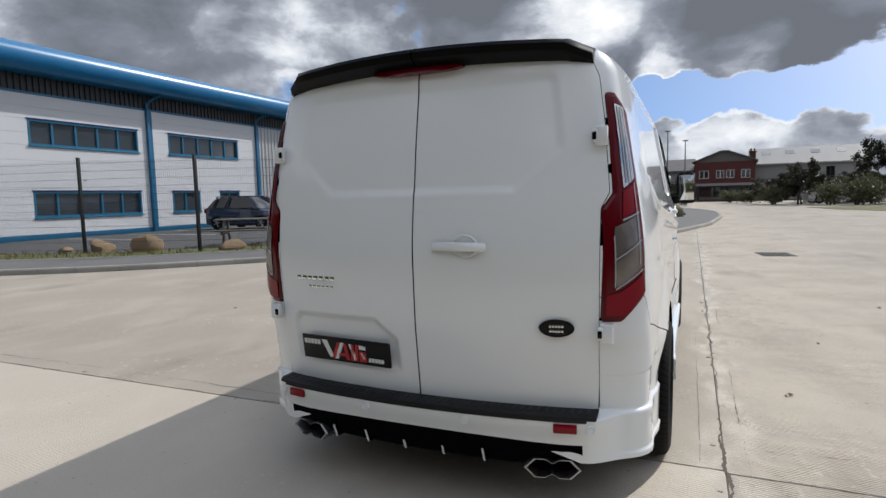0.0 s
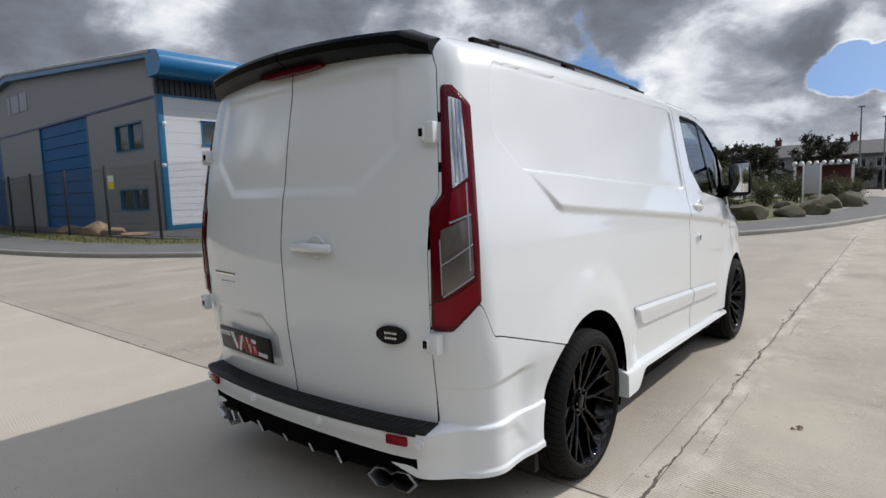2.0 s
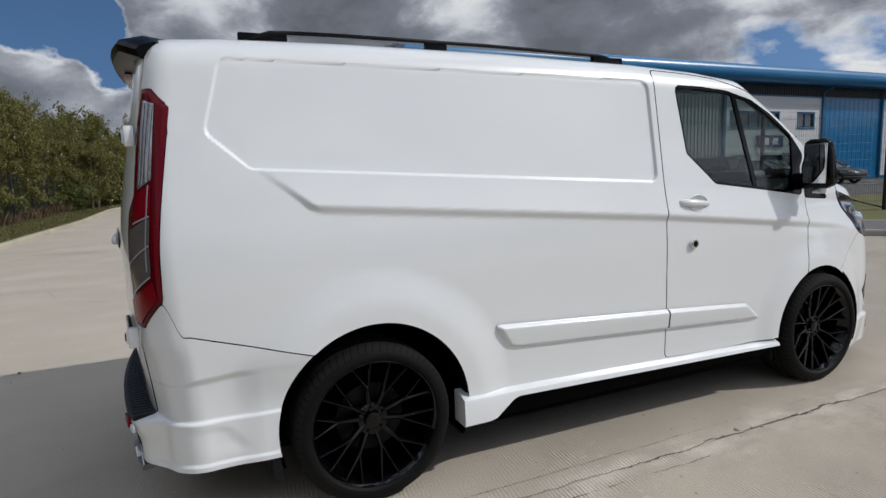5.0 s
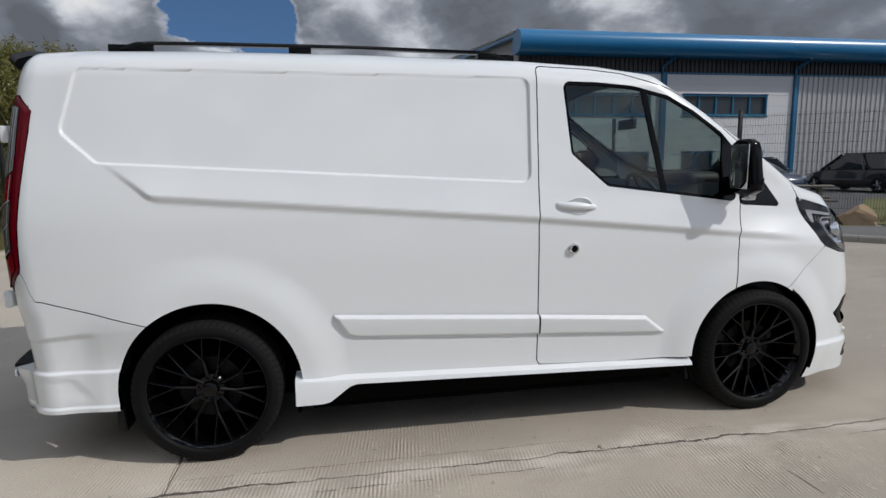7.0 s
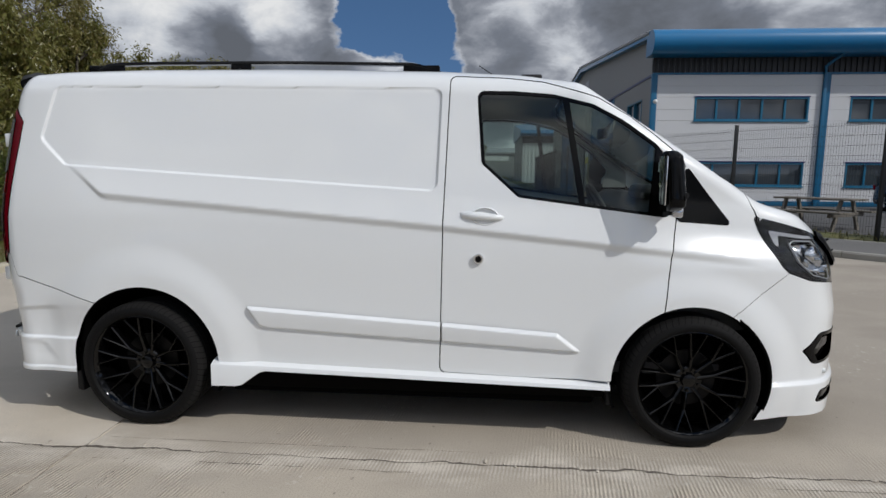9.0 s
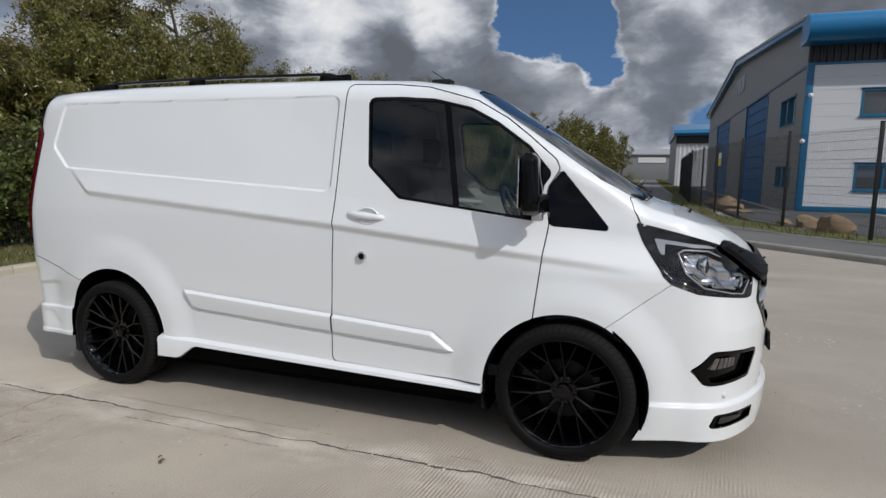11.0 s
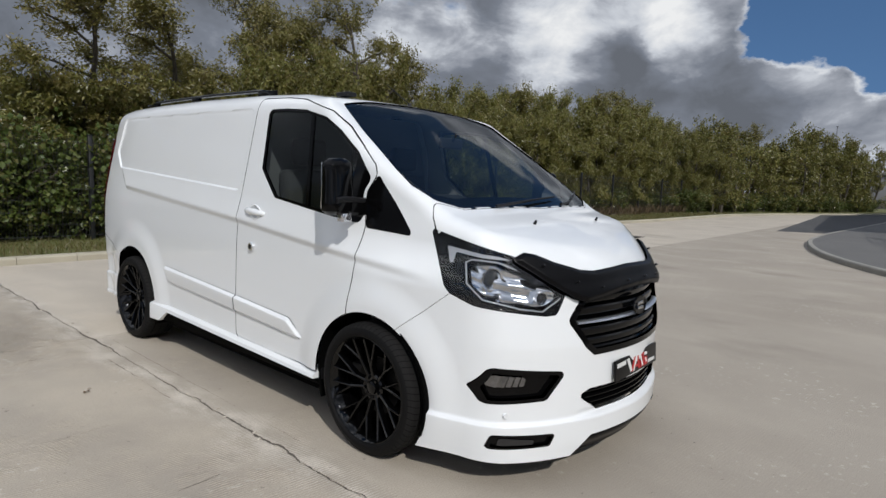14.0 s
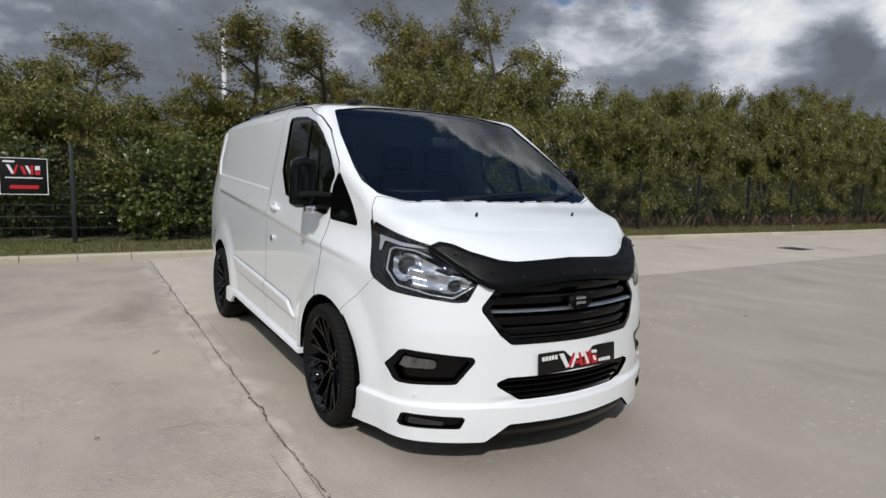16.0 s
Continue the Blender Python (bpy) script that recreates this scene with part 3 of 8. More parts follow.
for side, flip in (("right", lambda s: s), ("left", mirrored)):
    s = 1 if side == "right" else -1
    door = sheet("cab_door", flip(door_s), WHITE, van, "white cab door with dark window")
    g = sheet("side_window", flip(glass_s), GLASS, door, "tinted side window glass")
    g.visible_shadow = False
    sheet("window_surround", flip(surround_s), BLACK, door, "black window surround")
    sheet("window_divider", flip(bar_s), BLACK, door, "black upright between the panes")
    sheet("mirror_mount", flip(mount_s), BLACK, door, "black mirror mounting")
    sheet("sail_panel", flip(sail_s), BLACK, van, "gloss black triangular panel")
    # pull handle in a dished recess, with the lock below it
    bm = bmesh.new()
    prof = [(-0.112, 0.006, 0.010), (-0.095, 0.022, 0.017), (-0.05, 0.034, 0.021), (0.0, 0.037, 0.021), (0.05, 0.034, 0.019), (0.095, 0.024, 0.015), (0.114, 0.008, 0.009)]
    rings = []
    for u, out, h in prof:
        yy, zz = 1.845 + u, 1.186 - 0.06 * u
        rings.append([(s * (0.945 + out * c1), yy, zz + h * c2) for c1, c2 in ((0.2, -1), (0.85, -0.8), (1.05, 0), (0.85, 0.8), (0.2, 1), (0.0, 0))])
    loft(bm, rings)
    bmesh.ops.recalc_face_normals(bm, faces=bm.faces)
    h = part("door_handle", bm, WHITE, door, "white pull handle", 60)
    bm = bmesh.new()
    lathe(bm, [(0.955, 0.001), (0.955, 0.052), (0.967, 0.060), (0.960, 0.066)], 24)
    for v in bm.verts:
        v.co = Vector((s * v.co.x, 1.86 + v.co.y * 1.1, 1.187 + v.co.z * 0.72))
    bmesh.ops.recalc_face_normals(bm, faces=bm.faces)
    part("handle_cup", bm, WHITE, h, "dished cup behind the handle")
    bm = bmesh.new()
    lathe(bm, [(0.95, 0.027), (0.975, 0.027), (0.979, 0.024), (0.979, 0.017), (0.972, 0.016)], 24)
    for v in bm.verts:
        v.co = Vector((s * v.co.x, 1.832 + v.co.y, 0.968 + v.co.z))
    bmesh.ops.recalc_face_normals(bm, faces=bm.faces)
    lock = part("door_lock", bm, CHROME, door, "chrome ring of the deadlock")
    bm = bmesh.new()
    rod(bm, (s * 0.955, 1.832, 0.968), (s * 0.976, 1.832, 0.968), 0.017, n=16)
    part("lock_core", bm, BLACK, lock, "black lock core")
    # mirror: arm, housing, glass and repeater
    bm = bmesh.new()
    rings = []
    for x, lo, hi, fw, cy in ((0.865, 1.215, 1.325, 0.052, 2.770), (0.91, 1.222, 1.322, 0.048, 2.768), (0.96, 1.230, 1.318, 0.044, 2.764), (1.01, 1.238, 1.316, 0.042, 2.760)):
        m, h = (lo + hi) / 2, (hi - lo) / 2
        rings.append([(s * x, cy + fw * c, m + h * d) for c, d in ((-0.7, -1), (0.7, -1), (1, -0.6), (1, 0.7), (0.75, 1), (-0.7, 1), (-0.95, 0.6), (-0.95, -0.6))])
    loft(bm, rings)
    bmesh.ops.recalc_face_normals(bm, faces=bm.faces)
    mirror = part("wing_mirror", bm, BLACK, van, "gloss black wing mirror", 35)
    bm = bmesh.new()
    rings = []
    for k in range(15):
        a = k / 14
        z = 1.232 + 0.286 * a
        grow = (1 - abs(2 * a - 1) ** 5) ** 0.30
        cx = 1.040 - 0.012 * a
        ring = []
        for j in range(24):
            th = 2 * math.pi * j / 24
            c, d = math.cos(th), math.sin(th)
            wx, wy = (0.086 - 0.008 * a) * (0.60 + 0.40 * grow), (0.068 - 0.016 * a if d > 0 else 0.030) * (0.50 + 0.50 * grow)
            ring.append((s * (cx + wx * math.copysign(abs(c) ** 0.5, c)), 2.738 + 0.012 * (1 - a) + wy * math.copysign(abs(d) ** 0.65, d), z))
        rings.append(ring)
    loft(bm, rings)
    bmesh.ops.recalc_face_normals(bm, faces=bm.faces)
    part("mirror_housing", bm, BLACK, mirror, "gloss black mirror housing", 40)
    bm = bmesh.new()
    rings = []
    for x, top in ((0.905, 1.322), (0.97, 1.328), (1.04, 1.330), (1.085, 1.322)):
        rings.append([(s * x, 2.812, top - 0.030), (s * x, 2.822, top - 0.022), (s * x, 2.822, top - 0.006), (s * x, 2.812, top), (s * x, 2.76, top), (s * x, 2.76, top - 0.030)])
    loft(bm, rings)
    bmesh.ops.recalc_face_normals(bm, faces=bm.faces)
    part("mirror_band", bm, CARBON, mirror, "satin black band across the arm", 30)
    bm = bmesh.new()
    box(bm, min(s * 0.968, s * 1.102), max(s * 0.968, s * 1.102), 2.706, 2.712, 1.262, 1.492, 0.002)
    part("mirror_glass", bm, material("mirror_silver", (0.8, 0.82, 0.84), 0.02, metal=1.0) if s > 0 else bpy.data.materials["mirror_silver"], mirror, "mirror glass")
    bm = bmesh.new()
    box(bm, min(s * 0.985, s * 1.045), max(s * 0.985, s * 1.045), 2.765, 2.815, 1.200, 1.244, 0.008, seg=3)
    part("repeater", bm, CLEAR, mirror, "clear indicator lens under the mirror")

# bonnet, windscreen, wipers
b_s = skin("top", (0.0, 0.89, 0.012), (3.15, 3.96, 0.010), lambda p: np.maximum.reduce([bonnet_area(p), lampside(p) * -1 + GAP, 0.957 - p[:, 2]]))
sheet("bonnet", joined(b_s, mirrored(b_s)), WHITE, van, "white bonnet")
w_s = skin("top", (0.0, 0.86, 0.02), (2.3, 3.36, 0.02), lambda p: xy(p, WSCREEN, 0.03), lambda p: -0.006, 0.005)
ws = sheet("windscreen", joined(w_s, mirrored(w_s)), SCREEN, van, "tinted windscreen")
ws.visible_shadow = False
f_s = skin("top", (0.0, 0.86, 0.010), (2.3, 3.36, 0.010), lambda p: np.maximum(xy(p, WSCREEN, 0.03), -0.022 - 0.075 * ease(3.0, 3.3, p[:, 1]) - xy(p, WSCREEN, 0.03)), lambda p: -0.009, 0.006)
sheet("screen_border", joined(f_s, mirrored(f_s)), BLACK, ws, "black printed border of the windscreen")
for x0, x1, y1 in ((0.42, -0.30, 3.235), (-0.28, -0.74, 3.13)):
    bm = bmesh.new()
    pts = []
    for k in range(9):
        a = k / 8
        x, y = x0 + (x1 - x0) * a, 3.30 - (3.30 - y1) * a ** 1.5
        pts.append((x, y, float(top_height(np.array(x), np.array(y))) + 0.016))
    tube(bm, pts, lambda a: 0.009 - 0.004 * a, 6)
    part("wiper", bm, CARBON, van, "black wiper arm and blade")
for s in (1, -1):
    bm = bmesh.new()
    rod(bm, (s * 0.374, 3.50, 1.225), (s * 0.374, 3.515, 1.254), 0.010, 0.006, 10)
    part("washer_nozzle", bm, CARBON, van, "black washer jet")

# front bumper with its openings
def nose_bottom(p):
    return np.interp(ax(p), [0, 0.42, 0.53, 2], [0.225, 0.225, 0.135, 0.135])


def bumper_keep(p):
    return np.maximum.reduce([p[:, 2] - 1.02, np.where(p[:, 2] > 0.958, GAP - xy(p, BONNET, 0.02), -1), 0.0012 - wingline(p), GAP - lampside(p), arch(p), nose_bottom(p) - p[:, 2],
                              GAP - xz(p, GRILLE, 0.03), GAP - xz(p, INTAKE, 0.015), GAP - xz(p, FOG, 0.02), GAP - xz(p, LOWFOG, 0.012)])


def bumper_push(p):
    z = p[:, 2]
    ridge = 0.020 * (1 - ease(0.318, 0.345, z))
    scoop = -0.016 * ease(0.0, 0.03, 0.03 - np.abs(z - 0.345)) * ease(0.55, 0.35, ax(p))
    return ridge + scoop


n_s = skin("nose", (0.0, 1.42, 0.009), (0.13, 1.03, 0.009), bumper_keep, bumper_push, 0.02)
bumper = sheet("front_bumper", joined(n_s, mirrored(n_s)), WHITE, van, "white front bumper with lower lip")
for s in (1, -1):
    bm = bmesh.new()
    x, z = s * 0.80, 0.375
    y = float(on_form("nose", np.array([math.atan2(0.80, 0.78)]), np.array([z]))[0][1])
    rod(bm, (x, y - 0.01, z), (x * 1.003, y + 0.004, z), 0.013, n=16)
    part("parking_sensor", bm, WHITE, bumper, "painted parking sensor")

sp = skin("nose", (0.0, 1.40, 0.012), (0.085, 0.24, 0.008), lambda p: np.maximum.reduce([p[:, 2] - np.interp(ax(p), [0, 0.41, 0.52, 2], [0.222, 0.222, 0.128, 0.128]), 0.118 + 0.012 * ease(0.55, 0.95, ax(p)) - p[:, 2], arch(p) + 0.01]), lambda p: 0.014 - 0.05 * ease(0.21, 0.115, p[:, 2]), 0.06)
sheet("splitter", joined(sp, mirrored(sp)), SPOILER, van, "black lower splitter")

# grille: frame, bars, bright strip and oval badge
gr = skin("nose", (0.0, 0.75, 0.008), (0.62, 0.96, 0.008), lambda p: np.maximum(xz(p, GRILLE, 0.03), -0.028 - xz(p, GRILLE, 0.03)), lambda p: 0.004, 0.05)
grille = sheet("grille", joined(gr, mirrored(gr)), BLACK, van, "gloss black grille with one bright strip")
bk = skin("nose", (0.0, 0.75, 0.03), (0.62, 0.96, 0.03), lambda p: xz(p, GRILLE, 0.03), lambda p: -0.055, 0.0)
sheet("grille_backing", joined(bk, mirrored(bk)), LINER, grille)


def across(z, half, h, d, back, n=24, slant=0.0):
    """A bar across the nose at one height that follows its curve."""
    bm = bmesh.new()
    xs = np.linspace(-half, half, n)
    rings = []
    for x in xs:
        y = float(on_form("nose", np.array([math.atan2(x, 1.0)]), np.array([z]))[0][1])
        x2 = x * (y - 2.9)
        y = float(NOSE(z) - 0.33 * x2 ** 2 - 0.25 * x2 ** 6) - back
        rings.append([(x2, y - d, z - h), (x2, y - 0.2 * d, z - h), (x2, y, z - 0.4 * h), (x2, y - slant, z + 0.6 * h), (x2, y - 0.2 * d - slant, z + h), (x2, y - d, z + h)])
    loft(bm, rings)
    bmesh.ops.recalc_face_normals(bm, faces=bm.faces)
    return bm


for z, half in ((0.905, 0.47), (0.852, 0.52), (0.755, 0.50), (0.705, 0.46), (0.664, 0.42)):
    part("grille_bar", across(z, half, 0.019, 0.03, 0.012), BLACK, grille)
part("grille_strip", across(0.803, 0.535, 0.0068, 0.03, -0.008, slant=0.009), SATIN, grille, "thin chrome strip")


def badge(name, w, h, m, parent, label):
    """An oval badge whose lettering is reduced to bars."""
    bm = bmesh.new()
    lathe(bm, [(0.0, 0.96), (0.006, 1.0), (0.012, 0.97), (0.012, 0.90), (0.010, 0.86), (0.010, 0.001)], 40)
    for v in bm.verts:
        v.co = m @ Vector((v.co.y * w, -v.co.x, v.co.z * h))
    bmesh.ops.recalc_face_normals(bm, faces=bm.faces)
    o = part(name, bm, BLACK, parent, label)
    for z, half in ((0.25, 0.42), (-0.28, 0.40)):
        n = 5
        for k in range(n):
            bm = bmesh.new()
            c = -half + 2 * half * (k + 0.5) / n
            box(bm, (c - half / n * 0.8) * w, (c + half / n * 0.8) * w, -0.0135, -0.0095, (z - 0.15) * h, (z + 0.15) * h, 0.001, m)
            part("badge_bar", bm, CHROME, o, "")
    return o


badge("front_badge", 0.092, 0.047, Matrix.Translation((0, 3.948, 0.842)) @ Matrix.Rotation(math.pi, 4, "Z"), grille, "black oval badge with silver bars")


# number plates: black, with an angular red and silver device
def plate(name, w, h, m, parent, label):
    bm = bmesh.new()
    box(bm, -w / 2, w / 2, -0.006, 0.006, -h / 2, h / 2, 0.004, m)
    o = part(name, bm, bpy.data.materials.get("plate_black") or material("plate_black", (0.008, 0.0075, 0.0075), 0.35, spec=0.2), parent, label)
    red = bpy.data.materials.get("plate_red") or material("plate_red", (0.45, 0.012, 0.015), 0.35)
    sil = bpy.data.materials.get("plate_silver") or material("plate_silver", (0.72, 0.72, 0.70), 0.35)
    shapes = [(sil, [(-0.26, 0.36), (-0.20, 0.36), (-0.13, -0.30), (-0.17, -0.36)]), (red, [(-0.08, 0.30), (-0.05, 0.30), (-0.11, -0.36), (-0.15, -0.36)]),
              (sil, [(-0.04, 0.32), (0.0, 0.32), (-0.08, -0.38), (-0.12, -0.38)]), (red, [(-0.01, 0.30), (0.02, 0.28), (0.06, -0.38), (0.02, -0.38)]),
              (red, [(-0.06, -0.12), (0.03, -0.12), (0.04, -0.24), (-0.07, -0.24)]), (sil, [(0.05, 0.30), (0.08, 0.30), (0.14, -0.32), (0.11, -0.36)]),
              (red, [(0.08, 0.28), (0.11, 0.28), (0.10, -0.38), (0.07, -0.38)]), (red, [(0.13, 0.30), (0.16, 0.30), (0.15, -0.38), (0.12, -0.38)]),
              (sil, [(0.17, 0.30), (0.24, 0.26), (0.24, 0.12), (0.17, 0.14)]), (red, [(0.17, 0.06), (0.24, 0.02), (0.25, -0.36), (0.17, -0.38)]), (sil, [(0.18, 0.0), (0.21, 0.0), (0.24, -0.24), (0.21, -0.26)])]
    shapes += [(sil, [(-0.47 + 0.04 * k, 0.14), (-0.44 + 0.04 * k, 0.14), (-0.44 + 0.04 * k, 0.34), (-0.47 + 0.04 * k, 0.34)]) for k in range(5)]
    shapes += [(sil, [(0.27 + 0.034 * k, -0.34), (0.295 + 0.034 * k, -0.34), (0.295 + 0.034 * k, -0.18), (0.27 + 0.034 * k, -0.18)]) for k in range(5)]
    for mt, poly in shapes:
        bm = bmesh.new()
        prism(bm, [(u * w, v * h) for u, v in poly], "y", -0.0085, -0.003)
        bmesh.ops.transform(bm, matrix=m, verts=bm.verts)
        part("plate_mark", bm, mt, o)
    return o


plate("front_plate", 0.525, 0.115, Matrix.Translation((0.0, 3.965, 0.535)) @ Matrix.Rotation(math.pi, 4, "Z") @ Matrix.Rotation(radians(-4), 4, "X"), van, "black show plate with red and silver shapes")
INNER = [(2.603, 1.070), (2.640, 1.085), (2.808, 1.082), (3.215, 0.972), (3.250, 0.930), (3.10, 0.862), (2.952, 0.876), (2.708, 0.912), (2.608, 0.980)]
FACETS = [(2.622, 1.058), (2.650, 1.072), (2.805, 1.068), (3.195, 0.966), (3.228, 0.932), (3.09, 0.876), (2.955, 0.890), (2.716, 0.925), (2.628, 0.984)]
BROW = [(2.49, 1.130), (2.52, 1.128), (2.70, 1.112), (2.90, 1.104), (2.90, 1.092), (2.70, 1.096), (2.545, 1.108), (2.525, 1.06), (2.505, 1.06)]


def lamp_point(g, z, push):
    us = np.linspace(0.3, 1.35, 900)
    pts = on_form("nose", us, np.full(900, z))
    i = int(np.argmin(np.abs(pts[:, 1] - pts[:, 0] - g)))
    return Vector(pts[i] + form_normal(pts[i:i + 1])[0] * push)


# intake bars and backing, fog lamps
bk = skin("nose", (0.0, 0.6, 0.03), (0.33, 0.48, 0.03), lambda p: xz(p, INTAKE, 0.015), lambda p: -0.06, 0.0)
intake = sheet("lower_intake", joined(bk, mirrored(bk)), LINER, van, "black lower air intake")
for z, half in ((0.445, 0.46), (0.415, 0.44), (0.385, 0.40), (0.360, 0.36)):
    part("intake_bar", across(z, half, 0.006, 0.03, 0.018), BLACK, intake)
for s, flip in ((1, lambda q: q), (-1, mirrored)):
    fg = skin("nose", (0.5, 1.3, 0.010), (0.42, 0.62, 0.008), lambda p: np.maximum(xz(p, FOG, 0.02), -0.016 - xz(p, FOG, 0.02)), lambda p: 0.003, 0.05)
    fog = sheet("fog_lamp_bezel", flip(fg), BLACK, van, "gloss black fog lamp bezel")
    fb = skin("nose", (0.5, 1.3, 0.02), (0.42, 0.62, 0.02), lambda p: xz(p, FOG, 0.02), lambda p: -0.028, 0.0)
    sheet("bezel_floor", flip(fb), BLACK, fog)
    fl = skin("nose", (0.5, 1.3, 0.005), (0.42, 0.62, 0.005), lambda p: np.maximum(inside(ax(p), p[:, 2], [(0.862, 0.505), (0.850, 0.568), (0.735, 0.556), (0.738, 0.512)], 0.018), -1), lambda p: -0.014 - 0.012 * np.abs((ax(p) * 46 + p[:, 2] * 10) % 1.0 - 0.5), 0.012)
    sheet("fog_lamp", flip(fl), FOGGLASS, fog, "clear fog lamp lens")
    lf = skin("nose", (0.5, 1.3, 0.008), (0.18, 0.30, 0.006), lambda p: np.maximum(xz(p, LOWFOG, 0.012), -0.008 - xz(p, LOWFOG, 0.012)), lambda p: 0.022, 0.05)
    low_l = sheet("lower_lamp_bezel", flip(lf), BLACK, van, "gloss black lower daytime lamp")
    lb = skin("nose", (0.5, 1.3, 0.02), (0.18, 0.30, 0.02), lambda p: xz(p, LOWFOG, 0.012), lambda p: 0.006, 0.0)
    sheet("lamp_floor", flip(lb), BLACK, low_l)
    lc = skin("nose", (0.5, 1.3, 0.008), (0.18, 0.30, 0.006), lambda p: inside(ax(p), p[:, 2], [(0.82, 0.222), (0.815, 0.262), (0.70, 0.246), (0.70, 0.222)], 0.008), lambda p: 0.012, 0.006)
    sheet("lamp_strip", flip(lc), DARKLENS, low_l, "smoked lamp strip")
    # headlamp: dark bowl, faceted reflector, projector, light guides, clear cover
    gz = lambda p, poly, r=0.0: inside(p[:, 1] - ax(p), p[:, 2], poly, r)
    bowl = skin("nose", (0.5, 1.32, 0.012), (0.83, 1.22, 0.010), lampside, lambda p: -0.020 * ease(0, 0.03, -lampside(p)) - 0.045 * ease(-0.004, 0.03, -gz(p, INNER)), 0.0)
    lamp = sheet("headlamp", flip(bowl), BLACK, van, "black-backed headlamp with clear cover")
    q = skin("nose", (0.5, 1.32, 0.005), (0.83, 1.22, 0.005), lambda p: gz(p, FACETS, 0.01), lambda p: -0.030 - 0.030 * np.abs(((p[:, 1] - ax(p)) * 5.5 + p[:, 2] * 3.2) % 1.0 - 0.5) - 0.006 * np.sin((p[:, 2] + 0.25 * p[:, 1]) * 95), 0.004)
    sheet("lamp_reflector", flip(q), REFLECT, lamp, "bright faceted lamp reflector")
    q = skin("nose", (0.5, 1.32, 0.006), (0.83, 1.22, 0.005), lambda p: gz(p, BROW, 0.004), lambda p: -0.010, 0.012)
    sheet("upper_guide", flip(q), GUIDE, lamp, "grey upper light guide")
    bm = bmesh.new()
    ring = [lamp_point(g, z, -0.014) for g, z in INNER + INNER[:1]]
    tube(bm, ring, 0.0040, 8)
    for v in bm.verts:
        v.co.x *= s
    bmesh.ops.recalc_face_normals(bm, faces=bm.faces)
    part("light_guide", bm, GUIDE, lamp, "clear light guide round the lamp", 60)
    for g, z, r in ((2.765, 1.015, 0.050), (2.80, 0.93, 0.020), (3.10, 0.925, 0.030)):
        c = lamp_point(g, z, -0.030)
        m = Matrix.Translation(c) @ Vector((0.42, 1, 0.05)).to_track_quat("X", "Z").to_matrix().to_4x4()
        for nm, mt, prof, lab in (("projector_ring", CHROME, [(-0.03, r * 0.8), (0.004, r * 1.02), (0.010, r), (0.008, r * 0.90), (-0.008, r * 0.80), (-0.014, r * 0.74)], "chrome projector ring"),
                                  ("projector_lens", DARKLENS, [(-0.010, r * 0.76), (-0.002, r * 0.70), (0.007, r * 0.50), (0.011, r * 0.25), (0.012, 0.001)], "projector lens")):
            bm = bmesh.new()
            lathe(bm, prof, 28)
            for v in bm.verts:
                v.co = m @ v.co
                v.co.x *= s
            bmesh.ops.recalc_face_normals(bm, faces=bm.faces)
            part(nm, bm, mt, lamp, lab, 60)
    cv = skin("nose", (0.5, 1.32, 0.012), (0.83, 1.22, 0.010), lampside, lambda p: 0.001, 0.01)
    c = sheet("lamp_cover", flip(cv), COVER, lamp, "clear headlamp cover")
    c.visible_shadow = False

# bonnet deflector, held by small studs
DEFL = [(-0.3, 1.040), (0.0, 1.040), (0.20, 1.034), (0.36, 1.028), (0.44, 1.036), (0.563, 1.074), (0.63, 1.108), (0.675, 1.118), (0.725, 1.095), (0.725, 1.078), (0.647, 1.000), (0.575, 0.945), (0.524, 0.912), (0.462, 0.896), (0.30, 0.915), (0.2, 0.926), (0.0, 0.932), (-0.3, 0.932)]
dk = lambda p: inside(ax(p), p[:, 2], DEFL, 0.008)
d_s = skin("nose", (0.0, 1.05, 0.007), (0.86, 1.14, 0.005), dk, lambda p: 0.014 + 0.012 * ease(0.0, 0.022, -dk(p)) + 0.010 * ease(0.99, 0.93, p[:, 2]), 0.03)
deflector = sheet("bonnet_deflector", joined(d_s, mirrored(d_s)), SPOILER, van, "black plastic bonnet deflector")
for x, z in ((0.12, 0.965), (0.36, 0.955), (0.50, 0.985), (0.63, 1.055)):
    for s in (1, -1):
        us = np.linspace(0.0, 1.1, 400)
        pts = on_form("nose", us, np.full(400, z))
        c = pts[int(np.argmin(np.abs(pts[:, 0] - x)))]
        nrm = Vector(form_normal(c[None])[0])
        bm = bmesh.new()
        rod(bm, Vector(c) + nrm * 0.02, Vector(c) + nrm * 0.043, 0.007, 0.005, 10)
        for v in bm.verts:
            v.co.x *= s
        bmesh.ops.recalc_face_normals(bm, faces=bm.faces)
        part("stud", bm, DARKLENS, deflector)

